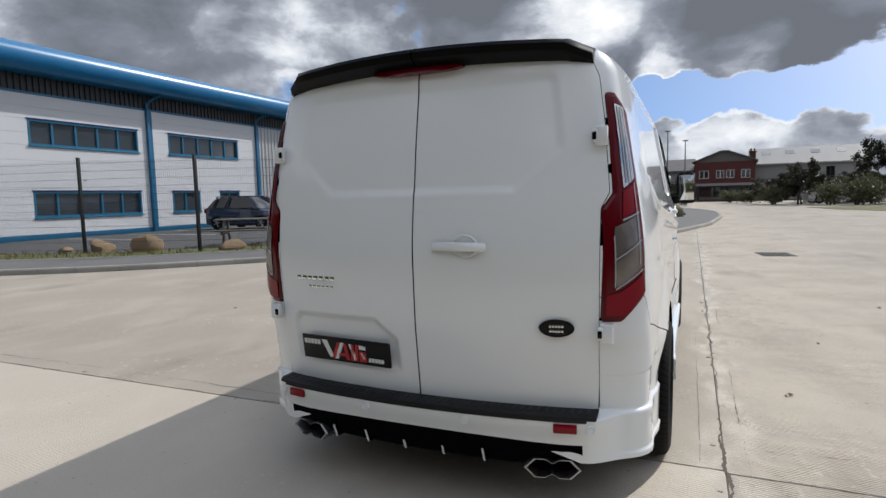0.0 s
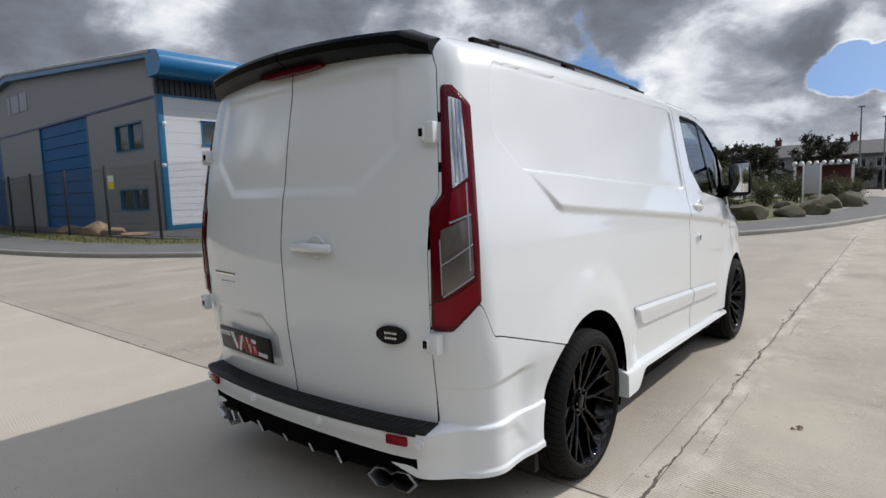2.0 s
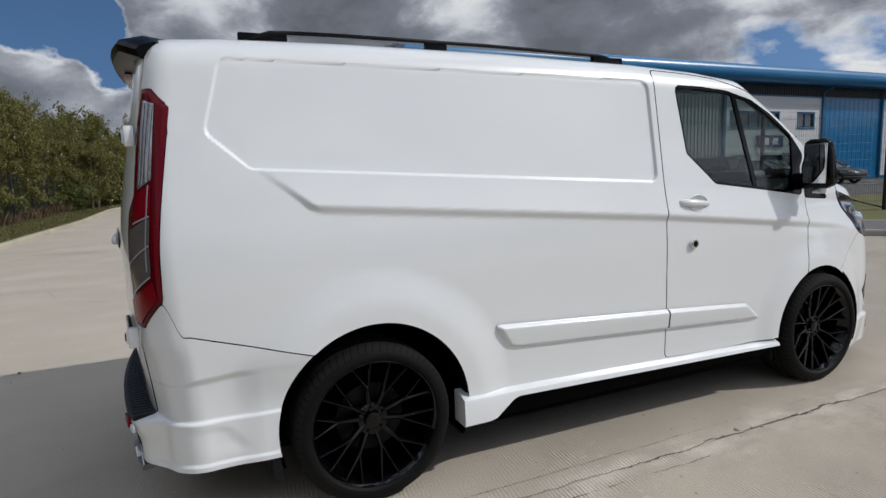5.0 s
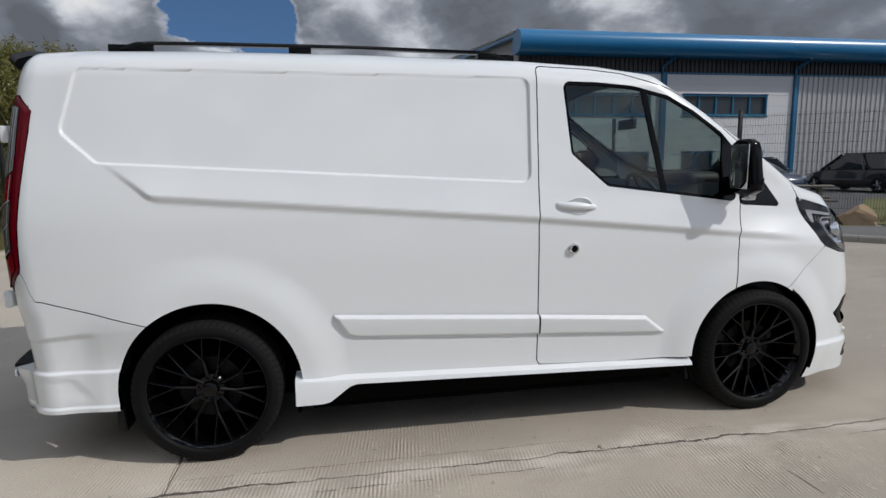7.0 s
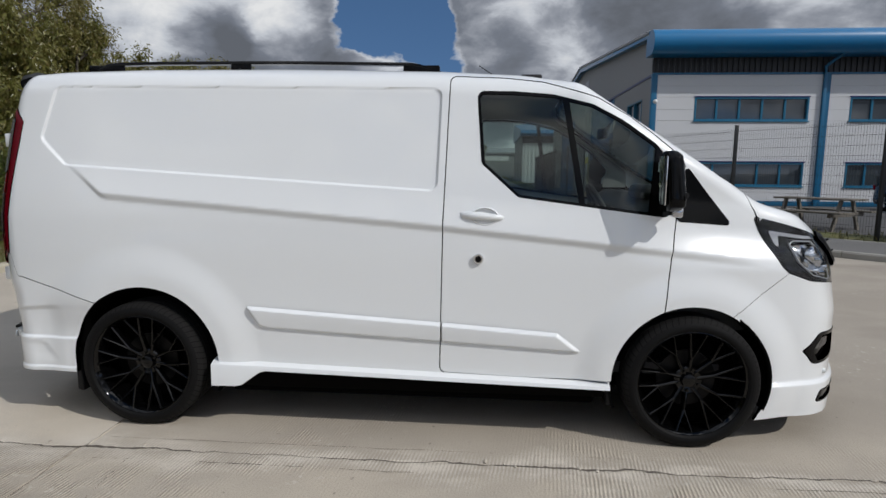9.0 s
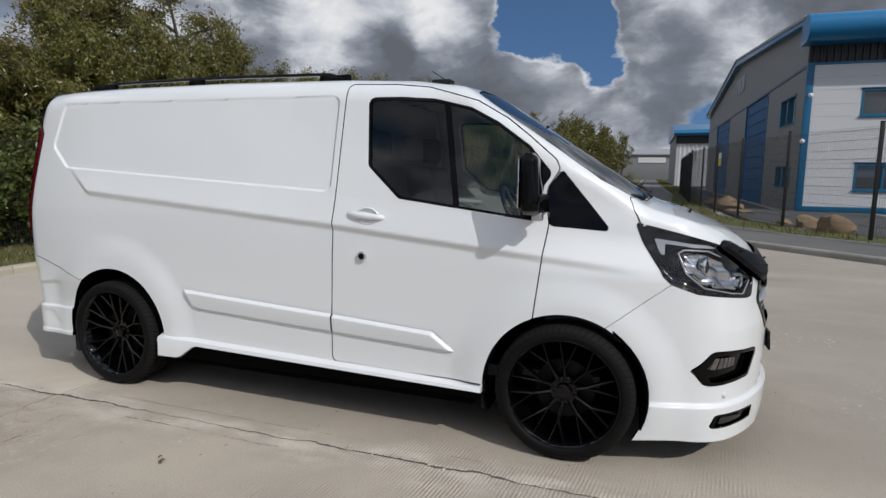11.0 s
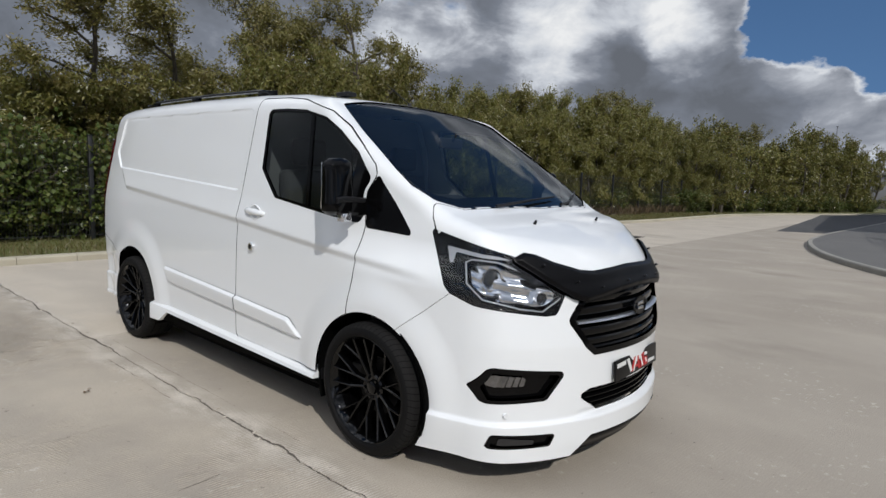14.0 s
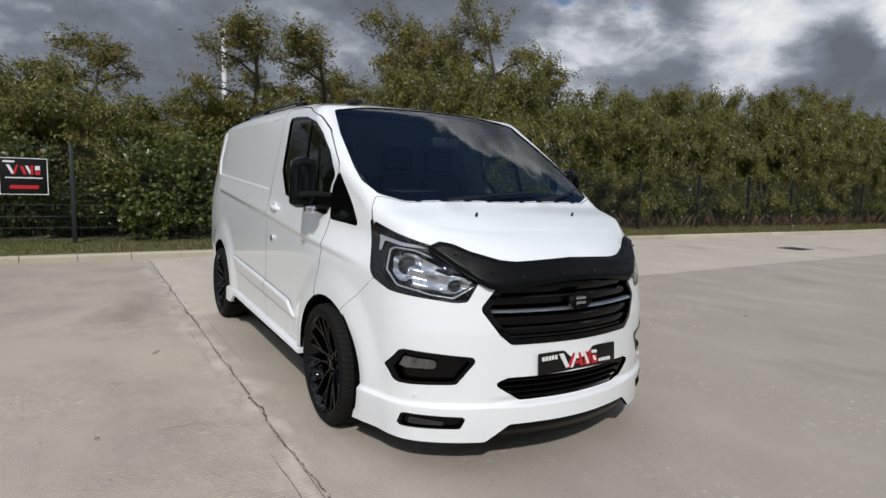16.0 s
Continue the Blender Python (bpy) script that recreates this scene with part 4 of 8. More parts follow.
# ---- rear ----
for s, us in ((1, (0.0, 1.15, 0.009)), (-1, (-1.15, 0.0, 0.009))):
    rd = skin("tail", us, (0.47, 1.92, 0.010), lambda p, s=s: np.maximum(inside(s * p[:, 0], p[:, 2], REARDOOR, 0.02), 1.0 * (p[:, 2] - 1.905)), None, 0.02)
    rdoor = sheet("rear_door", rd, WHITE, van, "white rear door")
    for z, x, y in ((1.565, 0.757, -0.835), (0.808, 0.785, -0.885)):
        bm = bmesh.new()
        box(bm, -0.020, 0.030, -0.016, 0.02, -0.038, 0.038, 0.006)
        box(bm, -0.028, -0.008, -0.026, 0.0, -0.026, 0.026, 0.005)
        for v in bm.verts:
            v.co = Vector((s * (x + v.co.x), y + v.co.y + 0.03 * v.co.x, z + v.co.z))
        bmesh.ops.recalc_face_normals(bm, faces=bm.faces)
        hg = part("hinge", bm, WHITE, rdoor, "white door hinge")
        bm = bmesh.new()
        box(bm, min(s * (x - 0.026), s * (x - 0.010)), max(s * (x - 0.026), s * (x - 0.010)), y - 0.030, y - 0.024, z - 0.014, z + 0.014, 0.001)
        part("hinge_slot", bm, BLACK, hg)
    tl = skin("tail", (0.6, 1.35, 0.008), (0.83, 1.75, 0.010), lambda p: corner(p, TAILLAMP, 0.015), lambda p: 0.004 + 0.006 * ease(0, 0.02, -corner(p, TAILLAMP, 0.015)), 0.02)
    lamp = sheet("tail_lamp", tl if s > 0 else mirrored(tl), DEEPRED, van, "tall red tail lamp with clear middle lenses")
    for poly, mt, lab in (([(0.905, 1.36), (0.905, 1.69), (0.965, 1.675), (0.982, 1.40)], CLEAR, "clear reversing lens"),
                          ([(0.885, 1.245), (0.90, 1.35), (0.982, 1.385), (0.985, 1.275), (0.93, 1.262)], RED, "red lens"),
                          ([(0.838, 1.175), (0.845, 1.215), (0.985, 1.262), (0.988, 1.17), (0.845, 1.10)], SMOKE, "smoked indicator lens"),
                          ([(0.842, 1.085), (0.988, 1.158), (0.99, 1.06), (0.86, 0.985), (0.848, 0.985)], SMOKE, "smoked indicator lens"),
                          ([(0.80, 0.875), (0.80, 0.955), (0.86, 0.965), (1.0, 1.035), (1.015, 0.965), (0.89, 0.872)], RED, "bright red lower lens")):
        q = skin("tail", (0.75, 1.32, 0.007), (min(z for _, z in poly) - 0.02, max(z for _, z in poly) + 0.02, 0.009), lambda p, poly=poly: corner(p, poly, 0.004), lambda p: 0.0135, 0.006)
        sheet("lamp_lens", q if s > 0 else mirrored(q), mt, lamp, lab)
    for q0, z0, q1, z1, w in ((0.885, 1.240, 0.985, 1.268, 0.0035), (0.842, 1.092, 0.988, 1.164, 0.0035), (0.845, 0.978, 0.990, 1.052, 0.0035), (0.838, 1.182, 0.842, 0.985, 0.0032), (0.922, 1.38, 0.920, 1.68, 0.0032), (0.940, 1.38, 0.938, 1.675, 0.0032), (0.962, 1.39, 0.958, 1.67, 0.0032), (0.972, 1.07, 0.970, 1.38, 0.0032)):
        dq, dz = q1 - q0, z1 - z0
        ln = math.hypot(dq, dz)
        nq, nz = -dz / ln * w, dq / ln * w
        q = skin("tail", (0.82, 1.25, 0.004), (min(z0, z1) - 0.012, max(z0, z1) + 0.012, 0.004), lambda p: corner(p, [(q0 + nq, z0 + nz), (q0 - nq, z0 - nz), (q1 - nq, z1 - nz), (q1 + nq, z1 + nz)]), lambda p: 0.0165, 0.0)
        sheet("lens_divider", q if s > 0 else mirrored(q), GUIDE, lamp)

# right rear door: handle; left rear door: plate and name strip
bm = bmesh.new()
loft(bm, [[(0.21 + u, -0.955 - o * c1 + 0.02 * u, 1.142 + h * c2) for c1, c2 in ((0.0, -1), (0.8, -0.8), (1, 0), (0.8, 0.8), (0.0, 1))] for u, o, h in ((-0.118, 0.004, 0.012), (-0.11, 0.020, 0.018), (0.0, 0.026, 0.020), (0.11, 0.020, 0.018), (0.118, 0.004, 0.012))])
bmesh.ops.recalc_face_normals(bm, faces=bm.faces)
h = part("rear_handle", bm, WHITE, van, "white rear door handle", 60)
bm = bmesh.new()
lathe(bm, [(0.0, 0.001), (0.0, 0.050), (0.010, 0.060), (0.004, 0.066)], 24)
for v in bm.verts:
    v.co = Vector((0.235 + v.co.y * 0.9, -0.948 - v.co.x * 0.6, 1.145 + v.co.z * 0.75))
bmesh.ops.recalc_face_normals(bm, faces=bm.faces)
part("handle_cup", bm, WHITE, h)
badge("rear_badge", 0.070, 0.036, Matrix.Translation((0.600, -0.905, 0.822)) @ Matrix.Rotation(radians(9), 4, "Z"), van, "black oval badge with silver bars")
plate("rear_plate", 0.50, 0.115, Matrix.Translation((-0.372, -0.925, 0.655)) @ Matrix.Rotation(radians(-5.5), 4, "Z") @ Matrix.Rotation(radians(6), 4, "X"), van, "black show plate with red and silver shapes")
for k, (x, w, z, hh) in enumerate([(-0.628 + 0.034 * i, 0.022, 0.985, 0.018) for i in range(7)] + [(-0.560 + 0.026 * i, 0.016, 0.945, 0.012) for i in range(6)]):
    bm = bmesh.new()
    y = float(TAIL(z) + 0.12 * x * x + 0.10 * x ** 8)
    box(bm, x - w / 2, x + w / 2, y - 0.004, y + 0.004, z - hh / 2, z + hh / 2, 0.001)
    part("name_strip", bm, CHROME, van, "small chrome strip of the model name" if k == 0 else "")

# rear bumper with step
STEP_RECT = [(-0.3, 0.489), (0.757, 0.489), (0.757, 1.4), (-0.3, 1.4)]


def tail_keep(p):
    bz = np.interp(ax(p), [0, 0.50, 0.68, 2], [0.352, 0.352, 0.285, 0.280])
    return np.maximum.reduce([-quarter(p) + GAP, -inside(ax(p), p[:, 2], STEP_RECT), bz - p[:, 2], arch(p), p[:, 1] + 0.2, GAP - corner(p, TAILLAMP, 0.015), GAP - xz(p, REARDOOR, 0.02)])


def tail_push(p):
    """Bumper: step at the back; on the flanks a tucked waist under a soft shoulder, then a skirt with a scoop and a lip."""
    y, z = p[:, 1], p[:, 2]
    side = ease(0.70, 0.86, ax(p))
    to_arch = ease(-0.72, -0.42, y)
    shelf = 0.640 + 0.02 * to_arch
    fade = 1 - 0.9 * ease(-0.56, -0.44, y)
    waist = -0.011 * fade * np.maximum(ease(shelf + 0.012, shelf - 0.022, z), 0.75 * ease(-0.67, -0.75, y) * ease(0.80, 0.70, z)) - 0.034 * to_arch * ease(0.74, 0.50, z)
    skirt = (0.017 - 0.006 * to_arch) * (1 - ease(0.470, 0.484, z)) + 0.009 * (1 - ease(0.300, 0.316, z))
    u = y + 0.70 * (z - 0.455)
    scoop = -0.005 * ease(-0.80, -0.62, u) * (1 - ease(-0.63, -0.57, u)) * ease(0.320, 0.390, z) * (1 - ease(0.425, 0.462, z))
    back = 0.085 * (1 - ease(0.470, 0.488, z)) * (1 - 0.25 * ease(0.45, 0.36, z))
    return back * (1 - side) + (waist + skirt + scoop) * side


rb = skin("tail", (0.0, 1.52, 0.007), (0.275, 0.96, 0.006), tail_keep, tail_push, 0.03)
bumper = sheet("rear_bumper", joined(rb, mirrored(rb)), WHITE, van, "white rear bumper with skirted corners")
pad = skin("tail", (0.0, 1.0, 0.012), (0.462, 0.489, 0.0025), lambda p: np.maximum.reduce([p[:, 2] - 0.4885, 0.4625 - p[:, 2], ax(p) - 0.70]), lambda p: tail_push(p) + 0.004, 0.003)
stepp = sheet("step_pad", joined(pad, mirrored(pad)), CARBON, bumper, "black ribbed step pad")
bm = bmesh.new()
rows_ = []
for x in np.linspace(-0.755, 0.755, 33):
    y0 = float(TAIL(0.48) + 0.12 * x * x + 0.10 * x ** 8)
    rows_.append([(x, y0 + 0.03, 0.486), (x, y0 - 0.074, 0.486), (x, y0 - 0.088, 0.480), (x, y0 - 0.088, 0.466), (x, y0 + 0.03, 0.462)])
loft(bm, rows_)
bmesh.ops.recalc_face_normals(bm, faces=bm.faces)
part("step_top", bm, CARBON, bumper, "black step on top of the bumper", 30)
for k in range(46):
    x = -0.72 + 1.44 * k / 45
    y0 = float(TAIL(0.48) + 0.12 * x * x)
    bm = bmesh.new()
    box(bm, x - 0.005, x + 0.005, y0 - 0.072, y0 - 0.006, 0.484, 0.4885, 0.001)
    part("step_rib", bm, CARBON, bumper)
for s in (1, -1):
    bm = bmesh.new()
    box(bm, -0.046, 0.046, -0.006, 0.01, -0.018, 0.018, 0.005)
    m = Matrix.Translation((s * 0.640, -0.949, 0.432)) @ Matrix.Rotation(s * radians(11), 4, "Z")
    bmesh.ops.transform(bm, matrix=m, verts=bm.verts)
    part("rear_reflector", bm, RED, bumper, "red reflector")
    for x, y, a in ((0.735, -0.925, 18), (0.235, -0.990, 3)):
        bm = bmesh.new()
        lathe(bm, [(0.004, 0.001), (0.004, 0.010), (0.001, 0.012), (0.005, 0.014), (0.005, 0.018), (-0.004, 0.020)], 20)
        m = Matrix.Translation((s * x, y, 0.430)) @ Matrix.Rotation(s * radians(a), 4, "Z") @ Matrix.Rotation(radians(-90), 4, "Z")
        bmesh.ops.transform(bm, matrix=m, verts=bm.verts)
        bmesh.ops.recalc_face_normals(bm, faces=bm.faces)
        part("parking_sensor", bm, WHITE, bumper, "painted parking sensor")

# diffuser with fins and twin tailpipes
bm = bmesh.new()
rings = []
for x in np.linspace(-0.70, 0.70, 19):
    y0 = float(-0.965 + 0.14 * x * x)
    lo = 0.235 + 0.05 * ease(0.45, 0.7, abs(x))
    rings.append([(x, y0, 0.372), (x, y0 - 0.010, 0.35), (x, y0 - 0.004, 0.305), (x, y0 + 0.04, lo + 0.01), (x, y0 + 0.16, lo - 0.05), (x, y0 + 0.40, lo - 0.08), (x, y0 + 0.40, 0.372)])
loft(bm, rings)
bmesh.ops.recalc_face_normals(bm, faces=bm.faces)
diff = part("rear_diffuser", bm, LINER, van, "black rear diffuser with five fins")
for x in (-0.43, -0.26, -0.07, 0.115, 0.30):
    bm = bmesh.new()
    prism(bm, [(-0.955, 0.345), (-0.955, 0.300), (-0.930, 0.240), (-0.80, 0.235), (-0.80, 0.345)], "x", x - 0.006, x + 0.006, 0.001)
    fin = part("fin", bm, LINER, diff)
    bm = bmesh.new()
    prism(bm, [(-0.961, 0.305), (-0.954, 0.305), (-0.930, 0.242), (-0.937, 0.242)], "x", x - 0.004, x + 0.004)
    part("fin_strip", bm, WHITE, fin, "white edge strip")
for s in (1, -1):
    bm = bmesh.new()
    hexa = [(-0.115, 0.0), (-0.075, 0.040), (-0.030, 0.040), (0.0, 0.022), (0.030, 0.040), (0.075, 0.040), (0.115, 0.0), (0.075, -0.040), (0.030, -0.040), (0.0, -0.022), (-0.030, -0.040), (-0.075, -0.040)]
    c = Vector((s * 0.585, -0.925, 0.252))
    m = Matrix.Translation(c) @ Matrix.Rotation(s * radians(12), 4, "Z")
    rings = []
    for y, k in ((0.22, 0.92), (0.0, 1.0), (-0.004, 0.98), (-0.004, 0.90), (0.004, 0.86), (0.12, 0.80)):
        rings.append([m @ Vector((u * k, y, v * k)) for u, v in hexa])
    loft(bm, rings, caps=False)
    bmesh.ops.recalc_face_normals(bm, faces=bm.faces)
    pipe = part("tailpipe", bm, ALLOY, diff, "twin hexagonal metal tailpipe", 20)
    bm = bmesh.new()
    f = bm.faces.new([bm.verts.new(m @ Vector((u * 0.84, 0.05, v * 0.84))) for u, v in hexa])
    part("pipe_mouth", bm, LINER, pipe)

# spoiler over the rear doors, in two halves, with the high brake lamp below it
for s in (1, -1):
    bm = bmesh.new()
    rings = []
    for x in np.linspace(0.004, 0.722, 16):
        edge = 1 - ease(0.62, 0.722, x)
        zt = 1.975 - 0.055 * x * x - 0.03 * (1 - edge)
        yf = -0.70 + 0.06 * x * x
        tip = -0.905 + 0.16 * x * x + 0.05 * (1 - edge)
        rings.append([(s * x, yf, zt - 0.004), (s * x, (yf + tip) / 2, zt + 0.004 + 0.004 * edge), (s * x, tip, zt - 0.012), (s * x, tip - 0.012, zt - 0.028), (s * x, tip - 0.004, zt - 0.055 - 0.02 * edge * 0),
                      (s * x, tip + 0.05, zt - 0.085), (s * x, yf - 0.03, zt - 0.075), (s * x, yf, zt - 0.03)])
    loft(bm, rings)
    bmesh.ops.recalc_face_normals(bm, faces=bm.faces)
    part("spoiler", bm, SPOILER, van, "dark gloss rear roof spoiler half", 40)
bm = bmesh.new()
rings = []
for x in np.linspace(-0.21, 0.21, 12):
    y0 = -0.868 + 0.13 * x * x
    h = 0.015 * (1 - (abs(x) / 0.22) ** 4) + 0.002
    rings.append([(x, y0 + 0.03, 1.885 - h), (x, y0 - 0.004, 1.885 - h), (x, y0 + 0.006, 1.885 + h), (x, y0 + 0.03, 1.885 + h)])
loft(bm, rings)
bmesh.ops.recalc_face_normals(bm, faces=bm.faces)
part("brake_lamp", bm, DEEPRED, van, "dark red high brake lamp")

# roof rails, aerial, roof pod
for s in (1, -1):
    bm = bmesh.new()
    rings = []
    for k in range(41):
        a = k / 40
        y = -0.44 + 2.09 * a
        lift = min(float(ease(0, 0.085, a)), float(ease(1, 0.90, a)))
        z = float(top_height(np.array(0.64), np.array(y))) - 0.012 + 0.050 * lift
        w = 0.010 + 0.007 * lift
        rings.append([(s * (0.645 + u * w), y, z + v) for u, v in ((-1, -0.009), (1, -0.009), (1.25, 0.0), (0.8, 0.009), (-0.8, 0.010), (-1.25, 0.0))])
    loft(bm, rings)
    bmesh.ops.recalc_face_normals(bm, faces=bm.faces)
    rail = part("roof_rail", bm, BLACK, van, "low black roof rail", 40)
    for y, half in ((-0.31, 0.10), (0.48, 0.055), (1.50, 0.10)):
        bm = bmesh.new()
        z = float(top_height(np.array(0.645), np.array(y)))
        box(bm, s * 0.645 - 0.016, s * 0.645 + 0.016, y - half, y + half, z - 0.02, z + 0.034, 0.006)
        part("rail_foot", bm, BLACK, rail)
bm = bmesh.new()
rod(bm, (-0.18, 2.05, 1.955), (-0.18, 2.05, 1.975), 0.02, 0.012, 12)
rod(bm, (-0.18, 2.05, 1.97), (-0.18, 1.80, 2.13), 0.0045, 0.003, 8)
part("aerial", bm, CARBON, van, "thin black roof aerial")
bm = bmesh.new()
box(bm, 0.42, 0.50, 2.05, 2.17, 1.935, 1.962, 0.010)
part("roof_pod", bm, CARBON, van, "small black roof sensor pod")

# sills: white skirt over a black lower strip
for s in (1, -1):
    bm = bmesh.new()
    rings = []
    for y in np.concatenate([np.linspace(0.405, 0.70, 10), np.linspace(0.74, 2.52, 30)]):
        top = 0.383 - 0.0265 * (y - 0.43)
        bot = np.interp(y, [0.40, 0.56, 0.68, 2.52], [0.250, 0.252, 0.338, 0.297]) + 0.0
        out = 1.000 + 0.010 * ease(0.7, 0.5, y)
        rings.append([(s * 0.90, y, top + 0.012), (s * 0.968, y, top + 0.004), (s * (out - 0.004), y, top - 0.010), (s * out, y, top - 0.020), (s * (out + 0.002), y, bot + 0.004), (s * (out - 0.006), y, bot), (s * 0.90, y, bot)])
    loft(bm, rings)
    bmesh.ops.recalc_face_normals(bm, faces=bm.faces)
    sk = part("side_skirt", bm, WHITE, van, "white side skirt with black lower strip", 30)
    bm = bmesh.new()
    rings = []
    for y in np.linspace(0.50, 2.50, 24):
        top = np.interp(y, [0.40, 0.56, 0.68, 2.52], [0.262, 0.262, 0.345, 0.305])
        bot = np.interp(y, [0.5, 0.62, 2.5], [0.235, 0.225, 0.235])
        rings.append([(s * 0.80, y, top), (s * 0.985, y, top), (s * 0.986, y, top - 0.008), (s * 0.930, y, bot + 0.008), (s * 0.920, y, bot), (s * 0.80, y, bot)])
    loft(bm, rings)
    bmesh.ops.recalc_face_normals(bm, faces=bm.faces)
    part("skirt_strip", bm, LINER, sk, "black lower strip", 30)
# side mouldings, split at the door gap
MOULD = [(0.585, 0.692), (1.636, 0.632), (2.245, 0.592), (2.395, 0.478), (0.715, 0.562), (0.66, 0.575)]
for lo, hi in ((0.5, 1.640), (1.650, 2.5)):
    mk = lambda p, lo=lo, hi=hi: np.maximum.reduce([yz(p, MOULD, 0.012), lo - p[:, 1], p[:, 1] - hi])
    q = skin("ring", (lo, hi, 0.010), (1.75, 2.15, 0.006), mk, lambda p: 0.004 + 0.020 * ease(0.0, 0.020, -yz(p, MOULD, 0.012)) - 0.010 * ease(0.62, 0.50, p[:, 2] + 0.058 * (p[:, 1] - 1.6)), 0.02)
    for f in (lambda a: a, mirrored):
        sheet("side_moulding", f(q), WHITE, van, "white raised side moulding")


# wheels
def wheel(at, s):
    bm = bmesh.new()
    lathe(bm, [(-0.11, 0.24), (-0.115, 0.262), (-0.105, 0.268), (-0.06, 0.235), (0.03, 0.232), (0.085, 0.255), (0.105, 0.268), (0.118, 0.279), (0.120, 0.272), (0.108, 0.262), (0.09, 0.254), (0.03, 0.225), (-0.05, 0.226)], 64)
    w = part("wheel", bm, RIM, van, "gloss black alloy wheel with split spokes", 40)
    bm = bmesh.new()
    prof = [(-0.112, 0.262), (-0.128, 0.290), (-0.122, 0.325), (-0.104, 0.341), (-0.060, 0.345), (-0.058, 0.338), (-0.050, 0.338), (-0.048, 0.345), (-0.004, 0.345), (-0.003, 0.338), (0.006, 0.338), (0.007, 0.345),
            (0.050, 0.345), (0.052, 0.338), (0.060, 0.338), (0.062, 0.345), (0.100, 0.342), (0.114, 0.334), (0.124, 0.318), (0.131, 0.300), (0.1305, 0.296), (0.128, 0.285), (0.122, 0.280), (0.114, 0.268)]
    lathe(bm, prof, 96)
    part("tyre", bm, RUBBER, w, "low profile black tyre", 30)
    # tread cuts over ribs and shoulders, following the section: groove shade painted as strips
    bm = bmesh.new()
    sec = np.array([(-0.124, 0.318), (-0.114, 0.334), (-0.104, 0.3412), (-0.060, 0.345), (0.062, 0.345), (0.100, 0.342), (0.114, 0.334), (0.124, 0.318), (0.128, 0.308)])
    for k in range(66):
        a = 2 * math.pi * k / 66
        for x0, x1, da, wa in ((0.066, 0.1235, 0.05, 0.013), (-0.118, -0.068, -0.05, 0.012), (0.016, 0.042, 0.03, 0.007)):
            last = None
            for j in range(6):
                x = x0 + (x1 - x0) * j / 5
                r = float(np.interp(x, sec[:, 0], sec[:, 1])) + 0.0022
                aa = a + da * (j / 5) ** 1.6
                pair = [bm.verts.new((x, r * math.cos(aa + q), r * math.sin(aa + q))) for q in (0, wa)]
                if last:
                    bm.faces.new([last[0], last[1], pair[1], pair[0]])
                last = pair
    tagged(part("tread", bm, bpy.data.materials.get("tread_groove_shade") or material("tread_groove_shade", (0.0045, 0.0045, 0.0045), 0.9, spec=0.1), w), kind="stuff")
    # ribs in paler rubber: the sky's light on the tread, put into the colour
    for x0, x1 in ((-0.106, -0.060), (-0.048, -0.004), (0.007, 0.050), (0.062, 0.122)):
        bm = bmesh.new()
        band = [(x0, float(np.interp(x0, sec[:, 0], sec[:, 1])) - 0.004)]
        band += [(x, float(np.interp(x, sec[:, 0], sec[:, 1])) + 0.0015) for x in np.linspace(x0, x1, 7)]
        band += [(x1, float(np.interp(x1, sec[:, 0], sec[:, 1])) - 0.004)]
        lathe(bm, band, 96)
        bmesh.ops.recalc_face_normals(bm, faces=bm.faces)
        part("tread_rib", bm, TREAD, w, "tread rib, its rubber coloured paler for sky light", 30)
    # spokes: ten slim arms, each forking towards the rim
    bm = bmesh.new()

    def spoke(r0, a0, r1, a1, w0, w1, x0, x1, t=0.022):
        p0, p1 = Vector((x0, r0 * math.cos(a0), r0 * math.sin(a0))), Vector((x1, r1 * math.cos(a1), r1 * math.sin(a1)))
        d = (p1 - p0).normalized()
        side = Vector((1, 0, 0)).cross(d).normalized()
        rings = []
        for p, ww in ((p0, w0), (p1, w1)):
            rings.append([p - side * ww - Vector((t, 0, 0)), p - side * ww * 0.85, p - side * ww * 0.25 + Vector((0.005, 0, 0)), p + side * ww * 0.25 + Vector((0.005, 0, 0)), p + side * ww * 0.85, p + side * ww - Vector((t, 0, 0))])
        loft(bm, rings)

    for k in range(10):
        a = 2 * math.pi * (k + 0.5) / 10
        fork, bend = (0.120, 0.05) if k % 2 else (0.158, -0.05)
        spoke(0.045, a, fork, a + bend, 0.0125, 0.0085, 0.054, 0.076, 0.03)
        spoke(fork - 0.004, a + bend, 0.270, a + 0.157, 0.0078, 0.0058, 0.075, 0.107, 0.03)
        spoke(fork - 0.004, a + bend, 0.270, a - 0.157, 0.0078, 0.0058, 0.075, 0.107, 0.03)
    bmesh.ops.recalc_face_normals(bm, faces=bm.faces)
    part("spokes", bm, RIM, w, "gloss black forked spokes", 25)
    bm = bmesh.new()
    lathe(bm, [(0.02, 0.078), (0.052, 0.074), (0.060, 0.066), (0.054, 0.036), (0.068, 0.034), (0.072, 0.028), (0.072, 0.001)], 32)
    bmesh.ops.recalc_face_normals(bm, faces=bm.faces)
    hub = part("hub", bm, RIM, w)
    for k in range(5):
        bm = bmesh.new()
        a = 2 * math.pi * k / 5 + 0.3
        rod(bm, (0.050, 0.052 * math.cos(a), 0.052 * math.sin(a)), (0.070, 0.052 * math.cos(a), 0.052 * math.sin(a)), 0.009, 0.008, 6)
        part("wheel_nut", bm, RIM, w, "")
    bm = bmesh.new()
    lathe(bm, [(0.0, 0.06), (0.0, 0.15), (0.012, 0.15), (0.012, 0.06)], 40)
